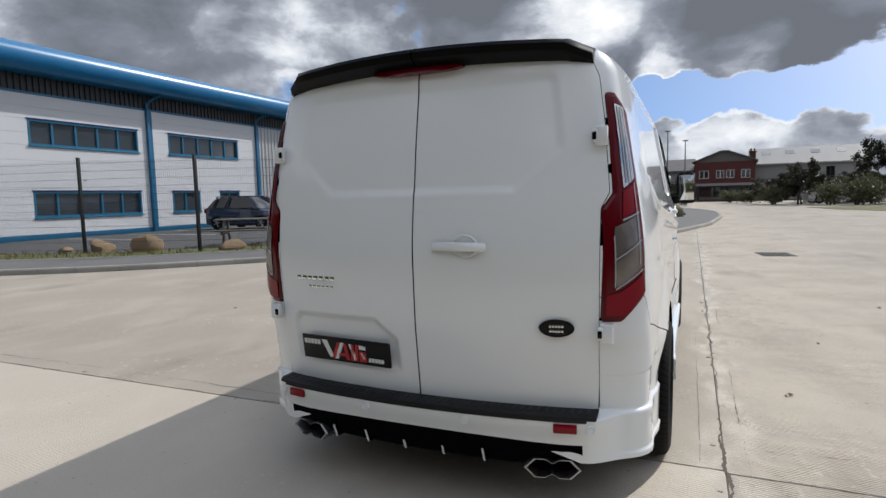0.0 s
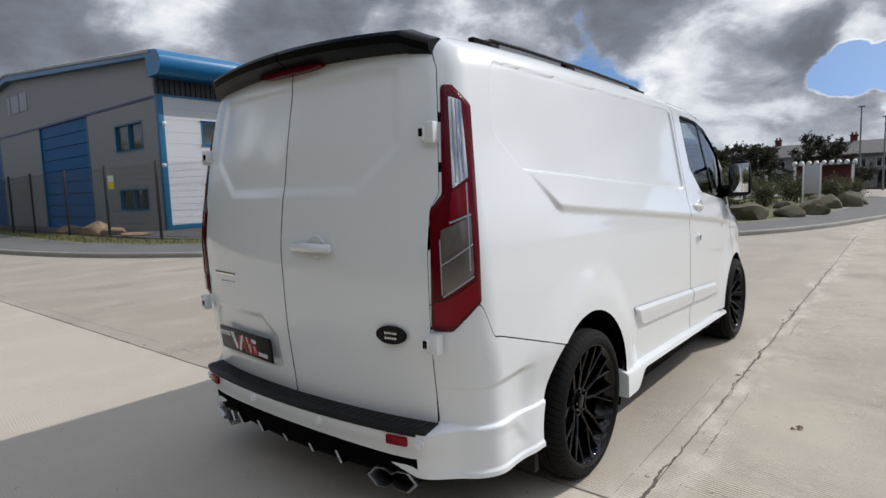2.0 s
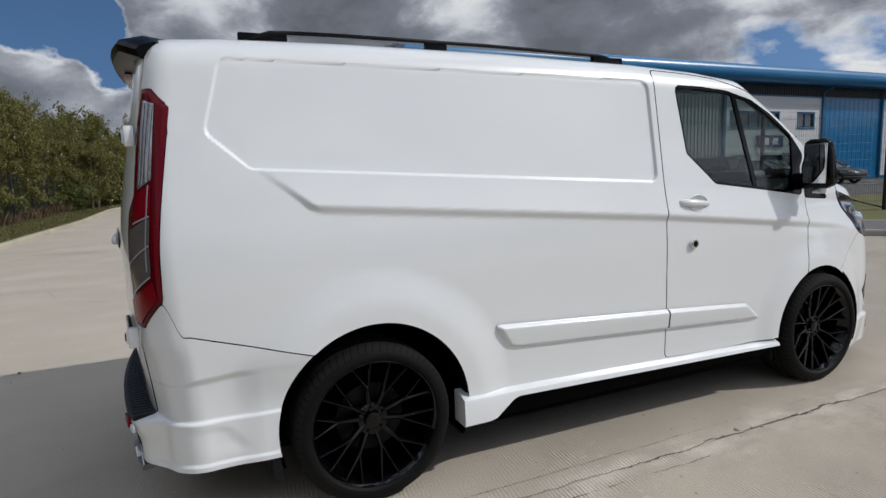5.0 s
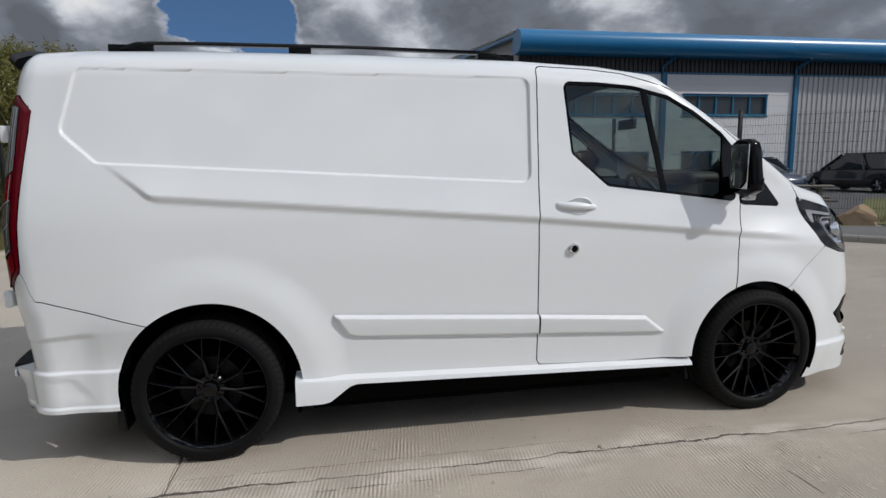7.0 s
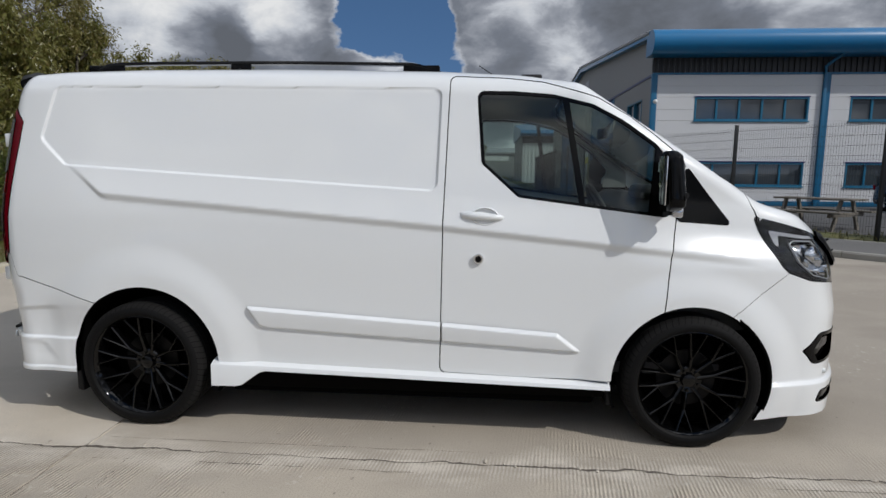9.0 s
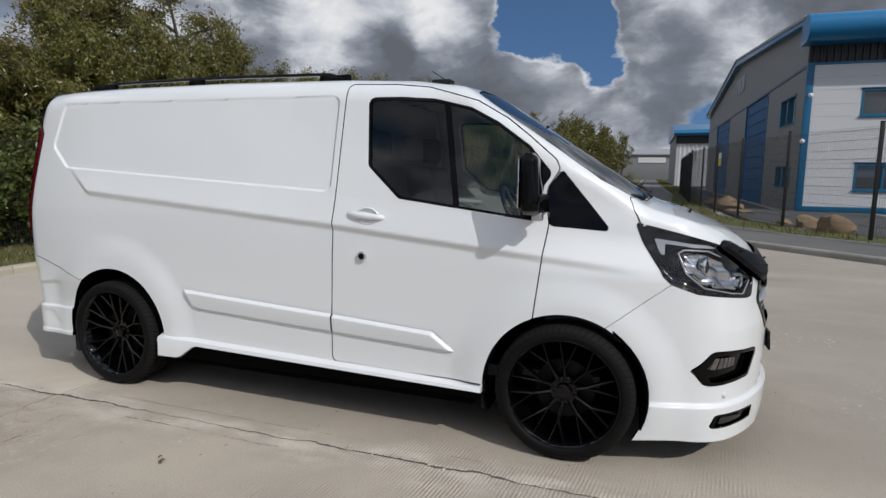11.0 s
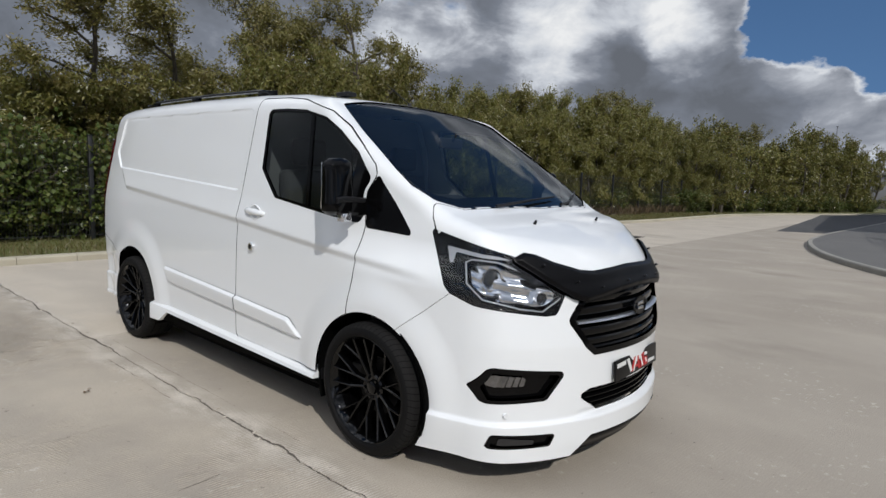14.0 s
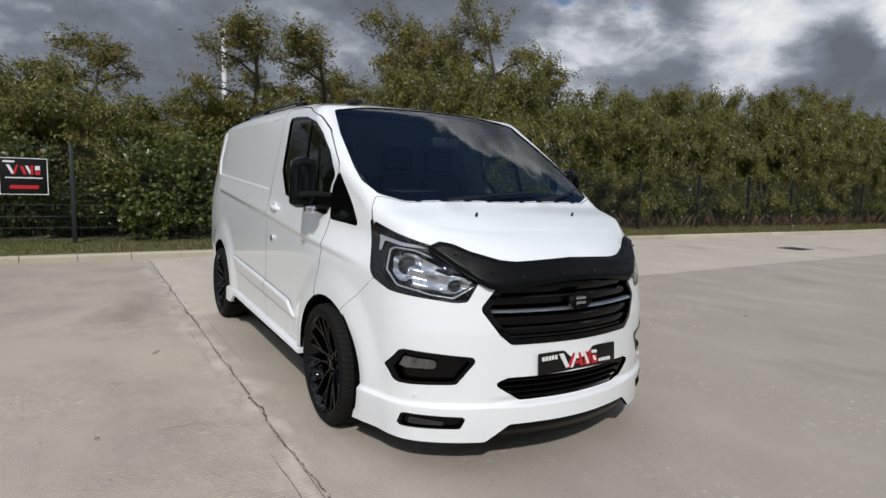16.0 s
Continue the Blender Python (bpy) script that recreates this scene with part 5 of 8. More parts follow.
    bmesh.ops.recalc_face_normals(bm, faces=bm.faces)
    part("brake_disc", bm, DISC, w, "grey brake disc")
    bm = bmesh.new()
    lathe(bm, [(-0.03, 0.001), (-0.03, 0.24)], 32)
    part("wheel_back", bm, LINER, w)
    w.matrix_basis = at @ (Matrix() if s > 0 else Matrix.Rotation(math.pi, 4, "Z"))
    return w


for y, spin in ((0.0, 0.2), (WHEELBASE, 0.55)):
    for s in (1, -1):
        wheel(pose(s * 0.870, y, HUB_Z) @ Matrix.Rotation(spin, 4, "X"), s)

# arch liners, mud flaps, underbody
for y, z, r in ARCHES:
    for s in (1, -1):
        bm = bmesh.new()
        rings = []
        for k in range(33):
            a = radians(-22) + radians(224) * k / 32
            c, d = math.cos(a) * r, math.sin(a) * r
            edge = 0.958 - 0.062 * float(ease(radians(140), radians(165), a)) * (y < 1)
            rings.append([(s * 0.55, y + c, z + d), (s * edge, y + c, z + d), (s * edge, y + c * 1.03, z + d * 1.03), (s * 0.55, y + c * 1.03, z + d * 1.03)])
        loft(bm, rings)
        prism(bm, [(y + math.cos(radians(-22) + radians(224) * k / 20) * r, z + math.sin(radians(-22) + radians(224) * k / 20) * r) for k in range(21)], "x", s * 0.55, s * 0.56)
        bmesh.ops.recalc_face_normals(bm, faces=bm.faces)
        part("arch_liner", bm, LINER, van, "black wheel arch liner")
for s in (1, -1):
    bm = bmesh.new()
    prism(bm, [(-0.425, 0.40), (-0.405, 0.40), (-0.385, 0.165), (-0.395, 0.16), (-0.425, 0.17)], "x", min(s * 0.72, s * 0.925), max(s * 0.72, s * 0.925), 0.004)
    part("mud_flap", bm, CARBON, van, "black mud flap")
    bm = bmesh.new()
    prism(bm, [(2.505, 0.36), (2.525, 0.36), (2.535, 0.20), (2.515, 0.20)], "x", min(s * 0.72, s * 0.95), max(s * 0.72, s * 0.95), 0.003)
    part("mud_flap", bm, CARBON, van, "black mud flap")
# plain unseen boxes, made low and wide to keep light off the ground
bm = bmesh.new()
box(bm, -0.60, 0.60, -0.62, 3.55, 0.145, 0.36, 0.03)
box(bm, -0.90, 0.90, 0.47, 2.46, 0.185, 0.34, 0.02)
part("underbody", bm, LINER, van, "dark underbody")

# cab inside
bm = bmesh.new()
rings = []
for x in np.linspace(-0.84, 0.84, 9):
    rings.append([(x, 3.26, 0.6), (x, 3.16, 1.20), (x, 3.02, 1.272), (x, 2.82, 1.285), (x, 2.68, 1.20), (x, 2.70, 0.95), (x, 2.85, 0.6)])
loft(bm, rings)
bmesh.ops.recalc_face_normals(bm, faces=bm.faces)
part("dashboard", bm, TRIM, van, "dark grey dashboard", 30)
bm = bmesh.new()
box(bm, 0.20, 0.56, 2.74, 2.96, 1.26, 1.345, 0.04, seg=3)
part("instrument_hood", bm, TRIM, van)
bm = bmesh.new()
m = Matrix.Translation((0.38, 2.56, 1.17)) @ Matrix.Rotation(radians(-62), 4, "X")
pts = [m @ Vector((0.185 * math.cos(2 * math.pi * k / 32), 0.185 * math.sin(2 * math.pi * k / 32), 0)) for k in range(33)]
tube(bm, pts, 0.015, 8)
for a in (200, 340, 270):
    rod(bm, m @ Vector((0, 0, 0)), m @ Vector((0.18 * math.cos(radians(a)), 0.18 * math.sin(radians(a)), 0)), 0.018, n=6)
rod(bm, m @ Vector((0, 0, -0.03)), m @ Vector((0, 0, 0.02)), 0.07, 0.055, 14)
rod(bm, m @ Vector((0, 0, -0.02)), m @ Vector((0, 0.0, -0.30)), 0.035, n=8)
part("steering_wheel", bm, TRIM, van, "black steering wheel", 40)
for x in (0.42, -0.12, -0.52):
    bm = bmesh.new()
    w = 0.25 if x > 0 else 0.20
    box(bm, x - w, x + w, 1.72, 2.28, 0.72, 0.90, 0.05, seg=3)
    seat = part("cab_seat", bm, SEAT, van, "dark cloth cab seat", 60)
    bm = bmesh.new()
    box(bm, x - w, x + w, -0.06, 0.06, 0.0, 0.62, 0.05, Matrix.Translation((0, 1.80, 0.85)) @ Matrix.Rotation(radians(10), 4, "X"), 3)
    part("backrest", bm, SEAT, seat, "", 60)
    bm = bmesh.new()
    box(bm, x - 0.13, x + 0.13, 1.62, 1.72, 1.49, 1.68, 0.04, seg=3)
    part("headrest", bm, SEAT, seat, "", 60)
    bm = bmesh.new()
    box(bm, x - w * 0.8, x + w * 0.8, 1.78, 2.22, 0.36, 0.73, 0.02)
    part("seat_base", bm, TRIM, seat)
bm = bmesh.new()
rings = []
for k in range(13):
    a = k / 12
    z = 0.40 + 1.50 * a
    hw = float(half_width(np.array(1.6), np.array(z))) - 0.05 - 0.05 * max(0, (a - 0.9) / 0.1)
    rings.append([(-hw, 1.595, z), (hw, 1.595, z), (hw, 1.615, z), (-hw, 1.615, z)])
loft(bm, rings)
bmesh.ops.recalc_face_normals(bm, faces=bm.faces)
part("bulkhead", bm, material("bulkhead_paint", (0.10, 0.10, 0.105), 0.6), van, "grey steel bulkhead behind the seats")
hl = skin("ring", (1.62, 2.98, 0.03), (0.0, 1.26, 0.03), lambda p: np.maximum.reduce([0.015 - xy(p, WSCREEN), 0.015 - yz(p, WINDOW), 1.30 - p[:, 2]]), lambda p: -0.030, 0.0)
sheet("headliner", joined(hl, mirrored(hl)), material("headliner_cloth", (0.34, 0.34, 0.33), 0.9), van, "pale grey roof lining")
bm = bmesh.new()
box(bm, -0.88, 0.88, 1.6, 3.1, 0.36, 0.42)
part("cab_floor", bm, TRIM, van)
bm = bmesh.new()
box(bm, -0.11, 0.11, 2.60, 2.63, 1.63, 1.70, 0.012)
rod(bm, (0, 2.63, 1.68), (0, 2.66, 1.725), 0.008, n=8)
part("interior_mirror", bm, TRIM, van, "interior mirror")


# the nose draws in towards the plate and sits a little further back than the plain form
for ob in van.children_recursive:
    if ob.type != "MESH" or ob.data.users > 1 or ob.matrix_basis != Matrix():
        continue
    co = np.zeros(3 * len(ob.data.vertices))
    ob.data.vertices.foreach_get("co", co)
    q = co.reshape(-1, 3)
    if q[:, 1].max() < 3.05:
        continue
    k = ease(3.08, 3.60, q[:, 1])
    if "plate" not in ob.name:
        q[:, 0] -= np.sign(q[:, 0]) * 0.030 * k * np.interp(np.abs(q[:, 0]), [0, 0.28, 0.60, 0.92], [0, 1, 1, 0])
    q[:, 1] -= (0.016 if "plate" in ob.name else np.interp(q[:, 2], [0.70, 0.86], [0.0, 0.014])) * ease(3.05, 3.80, q[:, 1])
    low = ease(3.08, 3.42, q[:, 1]) * np.interp(q[:, 2], [0.15, 0.22, 0.34, 0.50, 0.62], [0.034, 0.029, 0.016, 0.010, 0.0])
    q[:, 2] += low - 0.012 * k
    ob.data.vertices.foreach_set("co", q.ravel())
    ob.data.update()

# ---- ground ----
def concrete(name, base, dark, ribs=0.0):
    """Brushed, stained concrete at real size: broad stains, patches, fine grain and brushing marks."""
    m = material(name, base, 0.88, vary=0.34, scale=0.35, fine=0.10, fine_scale=45, second=dark)
    t = m.node_tree
    b = t.nodes["Principled BSDF"]
    co = t.nodes.new("ShaderNodeTexCoord")

    def noise_at(s, d, stretch=(1, 1, 1)):
        mp = t.nodes.new("ShaderNodeMapping")
        mp.inputs["Scale"].default_value = stretch
        n = t.nodes.new("ShaderNodeTexNoise")
        n.inputs["Scale"].default_value, n.inputs["Detail"].default_value = s, d
        t.links.new(co.outputs["Object"], mp.inputs[0])
        t.links.new(mp.outputs[0], n.inputs["Vector"])
        return n.outputs["Fac"]

    def ramp(f, a, bb):
        r = t.nodes.new("ShaderNodeMapRange")
        r.inputs["From Min"].default_value, r.inputs["From Max"].default_value = a, bb
        t.links.new(f, r.inputs["Value"])
        return r.outputs[0]

    def op(kind, x, y):
        n = t.nodes.new("ShaderNodeMath")
        n.operation = kind
        for i, s in enumerate((x, y)):
            if isinstance(s, (int, float)):
                n.inputs[i].default_value = s
            else:
                t.links.new(s, n.inputs[i])
        return n.outputs[0]

    old = b.inputs["Base Color"].links[0].from_socket
    sep = t.nodes.new("ShaderNodeSeparateXYZ")
    t.links.new(co.outputs["Object"], sep.inputs[0])
    def mixed(under, colour, factor):
        n = t.nodes.new("ShaderNodeMix")
        n.data_type = "RGBA"
        n.inputs["B"].default_value = (*colour, 1)
        t.links.new(under, n.inputs["A"])
        t.links.new(factor, n.inputs["Factor"])
        return n.outputs["Result"]

    X = sep.outputs[0]
    # damp-looking darker blotches with paler ones between them
    col = mixed(old, dark, op("MULTIPLY", ramp(noise_at(0.45, 9), 0.40, 0.68), 0.55))
    col = mixed(col, (base[0] * 1.22, base[1] * 1.22, base[2] * 1.22), op("MULTIPLY", ramp(noise_at(1.5, 10, (1, 0.6, 1)), 0.48, 0.76), 0.50))
    # tamping ridges across the bay: strong beyond the long joint, worn to patches on the near side
    def ridges(scale, warp):
        mp = t.nodes.new("ShaderNodeMapping")
        mp.inputs["Rotation"].default_value = (0, 0, radians(7))
        w = t.nodes.new("ShaderNodeTexWave")
        w.bands_direction = "Y"
        w.inputs["Scale"].default_value, w.inputs["Distortion"].default_value = scale, warp
        w.inputs["Detail"].default_value, w.inputs["Detail Scale"].default_value = 3.0, 1.2
        t.links.new(co.outputs["Object"], mp.inputs[0])
        t.links.new(mp.outputs[0], w.inputs["Vector"])
        return w.outputs["Fac"]

    comb = op("ADD", op("MULTIPLY", ridges(17.0, 1.6), 0.60), op("MULTIPLY", noise_at(60, 4, (0.25, 1.5, 1)), 0.65))
    far_side = op("ADD", op("MULTIPLY", ramp(X, 1.25, 1.40), ramp(X, 4.5, 2.4)), op("MULTIPLY", op("MULTIPLY", ramp(X, 0.55, 0.90), ramp(X, 1.25, 1.12)), 0.55))
    patch = op("MULTIPLY", ramp(noise_at(0.9, 9), 0.42, 0.62), ramp(noise_at(7.0, 9), 0.40, 0.62))
    worn = op("MULTIPLY", patch, op("ADD", op("MULTIPLY", far_side, 0.85), 0.10))
    col = mixed(col, (base[0] * 1.55, base[1] * 1.50, base[2] * 1.42), op("MULTIPLY", op("MULTIPLY", ramp(comb, 0.52, 0.80), worn), 0.90))
    col = mixed(col, (dark[0] * 0.62, dark[1] * 0.60, dark[2] * 0.58), op("MULTIPLY", op("MULTIPLY", ramp(comb, 0.54, 0.34), worn), 0.80))
    col = mixed(col, (base[0] * 1.35, base[1] * 1.33, base[2] * 1.28), op("MULTIPLY", op("MULTIPLY", far_side, ramp(noise_at(1.3, 8), 0.30, 0.62)), 0.60))
    # pale worn laitance in a ragged strip along the long joint
    near = ramp(op("ABSOLUTE", op("ADD", op("SUBTRACT", X, 1.29), op("MULTIPLY", op("SUBTRACT", noise_at(1.4, 6), 0.5), 0.75)), 0.0), 0.17, 0.02)
    col = mixed(col, (0.64, 0.585, 0.50), op("MULTIPLY", op("MULTIPLY", near, ramp(op("ADD", op("MULTIPLY", noise_at(9, 14, (1.0, 0.45, 1)), 0.7), op("MULTIPLY", comb, 0.3)), 0.44, 0.66)), 0.80))
    col = mixed(col, (0.58, 0.54, 0.47), op("MULTIPLY", op("MULTIPLY", ramp(noise_at(0.8, 4), 0.50, 0.62), ramp(noise_at(19, 6), 0.60, 0.68)), 0.65))
    col = mixed(col, (base[0] * 0.72, base[1] * 0.71, base[2] * 0.70), op("MULTIPLY", ramp(noise_at(130, 3), 0.50, 0.62), 0.35))
    # tyre stains, small dark pits
    col = mixed(col, (dark[0] * 0.6, dark[1] * 0.59, dark[2] * 0.57), op("MULTIPLY", ramp(noise_at(0.8, 8, (1, 0.55, 1)), 0.58, 0.72), 0.45))
    col = mixed(col, (0.09, 0.08, 0.07), op("MULTIPLY", ramp(noise_at(24, 3), 0.70, 0.76), 0.65))
    info = t.nodes.new("ShaderNodeObjectInfo")
    hs = t.nodes.new("ShaderNodeHueSaturation")
    t.links.new(op("ADD", op("MULTIPLY", info.outputs["Random"], 0.12), 0.94), hs.inputs["Value"])
    t.links.new(col, hs.inputs["Color"])
    t.links.new(hs.outputs[0], b.inputs["Base Color"])
    relief = op("ADD", op("MULTIPLY", op("MULTIPLY", comb, 1.9), op("ADD", worn, 0.03)), op("MULTIPLY", noise_at(110, 4), 0.55))
    bp = t.nodes.new("ShaderNodeBump")
    bp.inputs["Strength"].default_value, bp.inputs["Distance"].default_value = 0.7, 0.007
    t.links.new(relief, bp.inputs["Height"])
    t.links.new(bp.outputs[0], b.inputs["Normal"])
    return m


CONC = concrete("yard_concrete", (0.380, 0.338, 0.280), (0.276, 0.240, 0.194))
CONC_PALE = concrete("newer_concrete", (0.50, 0.447, 0.372), (0.41, 0.362, 0.296))
TARMAC = material("car_park_asphalt", (0.060, 0.060, 0.062), 0.9, vary=0.4, scale=0.5, fine=0.2, fine_scale=80, bump=0.4, bump_scale=150, second=(0.10, 0.098, 0.094))
PATH_M = material("footway_asphalt", (0.115, 0.112, 0.108), 0.9, vary=0.4, scale=0.8, fine=0.2, fine_scale=70, bump=0.4, bump_scale=140, second=(0.17, 0.165, 0.155))
KERB_M = material("kerb_concrete", (0.36, 0.345, 0.31), 0.85, vary=0.5, scale=1.5, fine=0.15, bump=0.3, bump_scale=90, second=(0.20, 0.19, 0.165), per_object=0.10)
GRASS_M = material("grass", (0.070, 0.100, 0.022), 0.9, vary=0.6, scale=1.2, fine=0.35, fine_scale=40, bump=0.8, bump_scale=60, second=(0.14, 0.125, 0.045))
EARTH = material("soil", (0.070, 0.055, 0.038), 0.95, vary=0.5, scale=2, fine=0.3, bump=0.7, bump_scale=40, second=(0.13, 0.105, 0.07))
IRON = material("cast_iron", (0.06, 0.055, 0.05), 0.7, metal=0.5, vary=0.4, scale=12, bump=0.4, bump_scale=40)

bm = bmesh.new()
bmesh.ops.create_grid(bm, x_segments=2, y_segments=2, size=1500)
g = tagged(part("ground", bm, EARTH), "rough open ground around the yard", "ground", kind="structure")
g.location.z = -0.12
bm = bmesh.new()
prism(bm, [(-22.0, 0.45), (-23.4, 3.0), (-60.0, 3.4), (-150.0, 3.6), (-150.0, -4.6), (-70.0, -3.4), (-39.0, -0.75)], "z", -0.2, 0.005)
tagged(part("road", bm, TARMAC), "dark asphalt road beyond the concrete", "road", kind="structure")
yard = tagged(new("yard"), "pale brushed concrete yard in large bays", "yard", kind="structure")
for x0, x1, y0, y1 in ((-64.0, 1.248, -0.152, 70.0), (-64.0, 1.248, -4.95, -0.158), (1.252, 40.0, -0.177, 70.0), (1.252, 40.0, -4.95, -0.183)):
    bm = bmesh.new()
    box(bm, x0, x1, y0, y1, -0.15, 0.0, 0.004, seg=1)
    part("concrete_bay", bm, CONC_PALE if x1 < 2 and y1 < 0 else CONC, yard)
bm = bmesh.new()
box(bm, 1.24, 1.26, -4.64, 70.0, -0.05, -0.007)
box(bm, -31.0, 1.24, -0.165, -0.145, -0.05, -0.007)
box(bm, 1.26, 40.0, -0.19, -0.17, -0.05, -0.007)
JOINT = material("joint_dirt", (0.13, 0.11, 0.09), 0.95, vary=0.5, scale=8)
part("joint_filler", bm, JOINT, yard, "dirt-filled joint")


def crack(name, pts, width, ragged, seed, label):
    """A crumbled joint or saw cut: a dirty groove of uneven width that wanders and breaks off."""
    r = np.random.default_rng(seed)
    p = np.array(pts, float)
    d = np.concatenate([[0], np.cumsum(np.linalg.norm(np.diff(p, axis=0), axis=1))])
    s = np.arange(0, d[-1], 0.018)
    q = np.stack([np.interp(s, d, p[:, 0]), np.interp(s, d, p[:, 1])], 1)
    t = np.gradient(q, axis=0)
    t /= np.linalg.norm(t, axis=1)[:, None]
    n = np.stack([-t[:, 1], t[:, 0]], 1)
    slow = np.convolve(r.normal(0, 1, len(s) + 40), np.ones(41) / 6.4, "valid")[: len(s)]
    w = width * np.clip(0.55 + 0.45 * slow + 0.35 * r.normal(0, 1, len(s)), 0.0 if ragged else 0.3, 2.6)
    off = (0.9 * width * np.convolve(r.normal(0, 1, len(s) + 10), np.ones(11) / 3.3, "valid")[: len(s)])[:, None] * n
    bm = bmesh.new()
    last = None
    for i in range(len(s)):
        pair = [bm.verts.new((*(q[i] + off[i] + n[i] * w[i] * k), 0.0018)) for k in (-0.5, 0.5)]
        if last and (w[i] > 0.1 * width or w[i - 1] > 0.1 * width):
            bm.faces.new([last[0], last[1], pair[1], pair[0]])
        last = pair
    bmesh.ops.delete(bm, geom=[v for v in bm.verts if not v.link_faces], context="VERTS")
    bmesh.ops.recalc_face_normals(bm, faces=bm.faces)
    return part(name, bm, JOINT, yard, label)


crack("crumbled_joint", [(1.25, -4.5), (1.252, -0.5), (1.25, 3.0), (1.25, 14.0)], 0.010, False, 3, "crumbled edge of the long joint")
crack("crumbled_joint", [(-14.0, -0.155), (-4.0, -0.150), (1.25, -0.158)], 0.007, False, 4, "crumbled edge of the cross joint")
crack("crumbled_joint", [(1.25, -0.175), (2.6, -0.178), (6.0, -0.18)], 0.008, False, 5, "crumbled edge of the cross joint")
for k, (pts, w) in enumerate([([(1.352, -0.5), (1.353, 0.24)], 0.007), ([(1.352, 0.5), (1.35, 1.56)], 0.008), ([(1.345, 3.2), (1.35, 3.9)], 0.006), ([(1.37, 0.14), (1.82, 0.17)], 0.008), ([(1.75, 1.71), (2.18, 1.72)], 0.007), ([(1.60, 2.62), (1.80, 2.62)], 0.006),
                              ([(1.14, -0.1), (1.135, 2.6)], 0.004), ([(-9.0, -0.02), (-3.4, 0.02)], 0.010), ([(-3.0, 0.02), (-1.4, 0.0)], 0.008), ([(2.1, 3.4), (3.6, 3.7), (4.8, 3.8)], 0.006), ([(-0.2, 5.2), (0.5, 5.9), (0.7, 6.9)], 0.006), ([(-6.5, -2.6), (-5.1, -2.2), (-4.6, -1.6)], 0.007)]):
    crack("crack", pts, 0.6 * w, True, 20 + k, "")
# broken edge fragments along the joints
rng = np.random.default_rng(5)
bm = bmesh.new()
for k in range(70):
    y = rng.uniform(-4, 12)
    r = rng.uniform(0.006, 0.022)
    if rng.random() < 0.6:
        c = Vector((1.25 + rng.normal(0, 0.03), y, 0))
    else:
        c = Vector((rng.uniform(-10, 4), -0.14 + rng.normal(0, 0.03), 0))
    vs = bmesh.ops.create_icosphere(bm, subdivisions=1, radius=r)["verts"]
    sq = rng.uniform(0.5, 1.3, 3)
    for v in vs:
        v.co = Vector((v.co.x * sq[0], v.co.y * sq[1], max(v.co.z * 0.6, -0.002))) + c
tagged(part("grit", bm, CONC), "crumbs of broken concrete along the joints", "grit", kind="stuff")
LEAFDRY = material("dry_leaf", (0.13, 0.075, 0.035), 0.8)
for k, (x, y, r) in enumerate(((1.69, 1.10, 0.020), (1.66, 1.06, 0.011), (-1.9, -1.9, 0.02), (-4.2, 2.4, 0.022), (3.0, 4.5, 0.025), (2.1, 2.6, 0.014))):
    bm = bmesh.new()
    vs = [bm.verts.new((r * math.cos(a) * (1.3 if i % 2 else 0.8), r * math.sin(a) * (1.0 if i % 2 else 0.7), 0.004 + 0.018 * ((i * 7) % 5) / 5)) for i, a in enumerate(np.linspace(0, 2 * math.pi, 8)[:-1])]
    c = bm.verts.new((0, 0, 0.012))
    for i in range(7):
        bm.faces.new((c, vs[i], vs[(i + 1) % 7]))
    o = tagged(part("fallen_leaf", bm, LEAFDRY), "curled brown fallen leaf on concrete", "leaf", "fallen leaves")
    o.location = (x, y, 0)
for x, y, w, d, a in ((2.68, 10.33, 0.62, 0.75, 8), (-0.30, 8.15, 0.45, 0.45, 20), (-13.4, -1.70, 0.7, 0.6, 0)):
    cov = thing("manhole_cover", "dark iron inspection cover set in the concrete", "manhole cover", at=pose(x, y, 0.002, 0, 0, a))
    bm = bmesh.new()
    box(bm, -w / 2, w / 2, -d / 2, d / 2, -0.02, 0.004, 0.002)
    part("cover_frame", bm, IRON, cov)
    bm = bmesh.new()
    for i in range(6):
        for j in range(6):
            cx, cy = (i - 2.5) * w * 0.14, (j - 2.5) * d * 0.14
            box(bm, cx - w * 0.045, cx + w * 0.045, cy - d * 0.045, cy + d * 0.045, 0.003, 0.008)
    tagged(part("cover_studs", bm, IRON, cov), kind="stuff")


# ---- kerb, footway and verge on the far side of the road ----
def smooth_line(pts, step):
    p = np.array(pts, float)
    d = np.concatenate([[0], np.cumsum(np.linalg.norm(np.diff(p, axis=0), axis=1))])
    s = np.arange(0, d[-1], 0.05)
    q = np.stack([np.interp(s, d, p[:, 0]), np.interp(s, d, p[:, 1])], 1)
    k = np.exp(-0.5 * (np.arange(-30, 31) / 14) ** 2)
    k /= k.sum()
    q = np.stack([np.convolve(np.pad(q[:, i], 30, mode="reflect", reflect_type="odd"), k, "valid") for i in range(2)], 1)
    return q[:: max(1, int(step / 0.05))]


def offset_line(q, d):
    t = np.gradient(q, axis=0)
    t /= np.linalg.norm(t, axis=1)[:, None]
    return q + np.stack([-t[:, 1], t[:, 0]], 1) * d


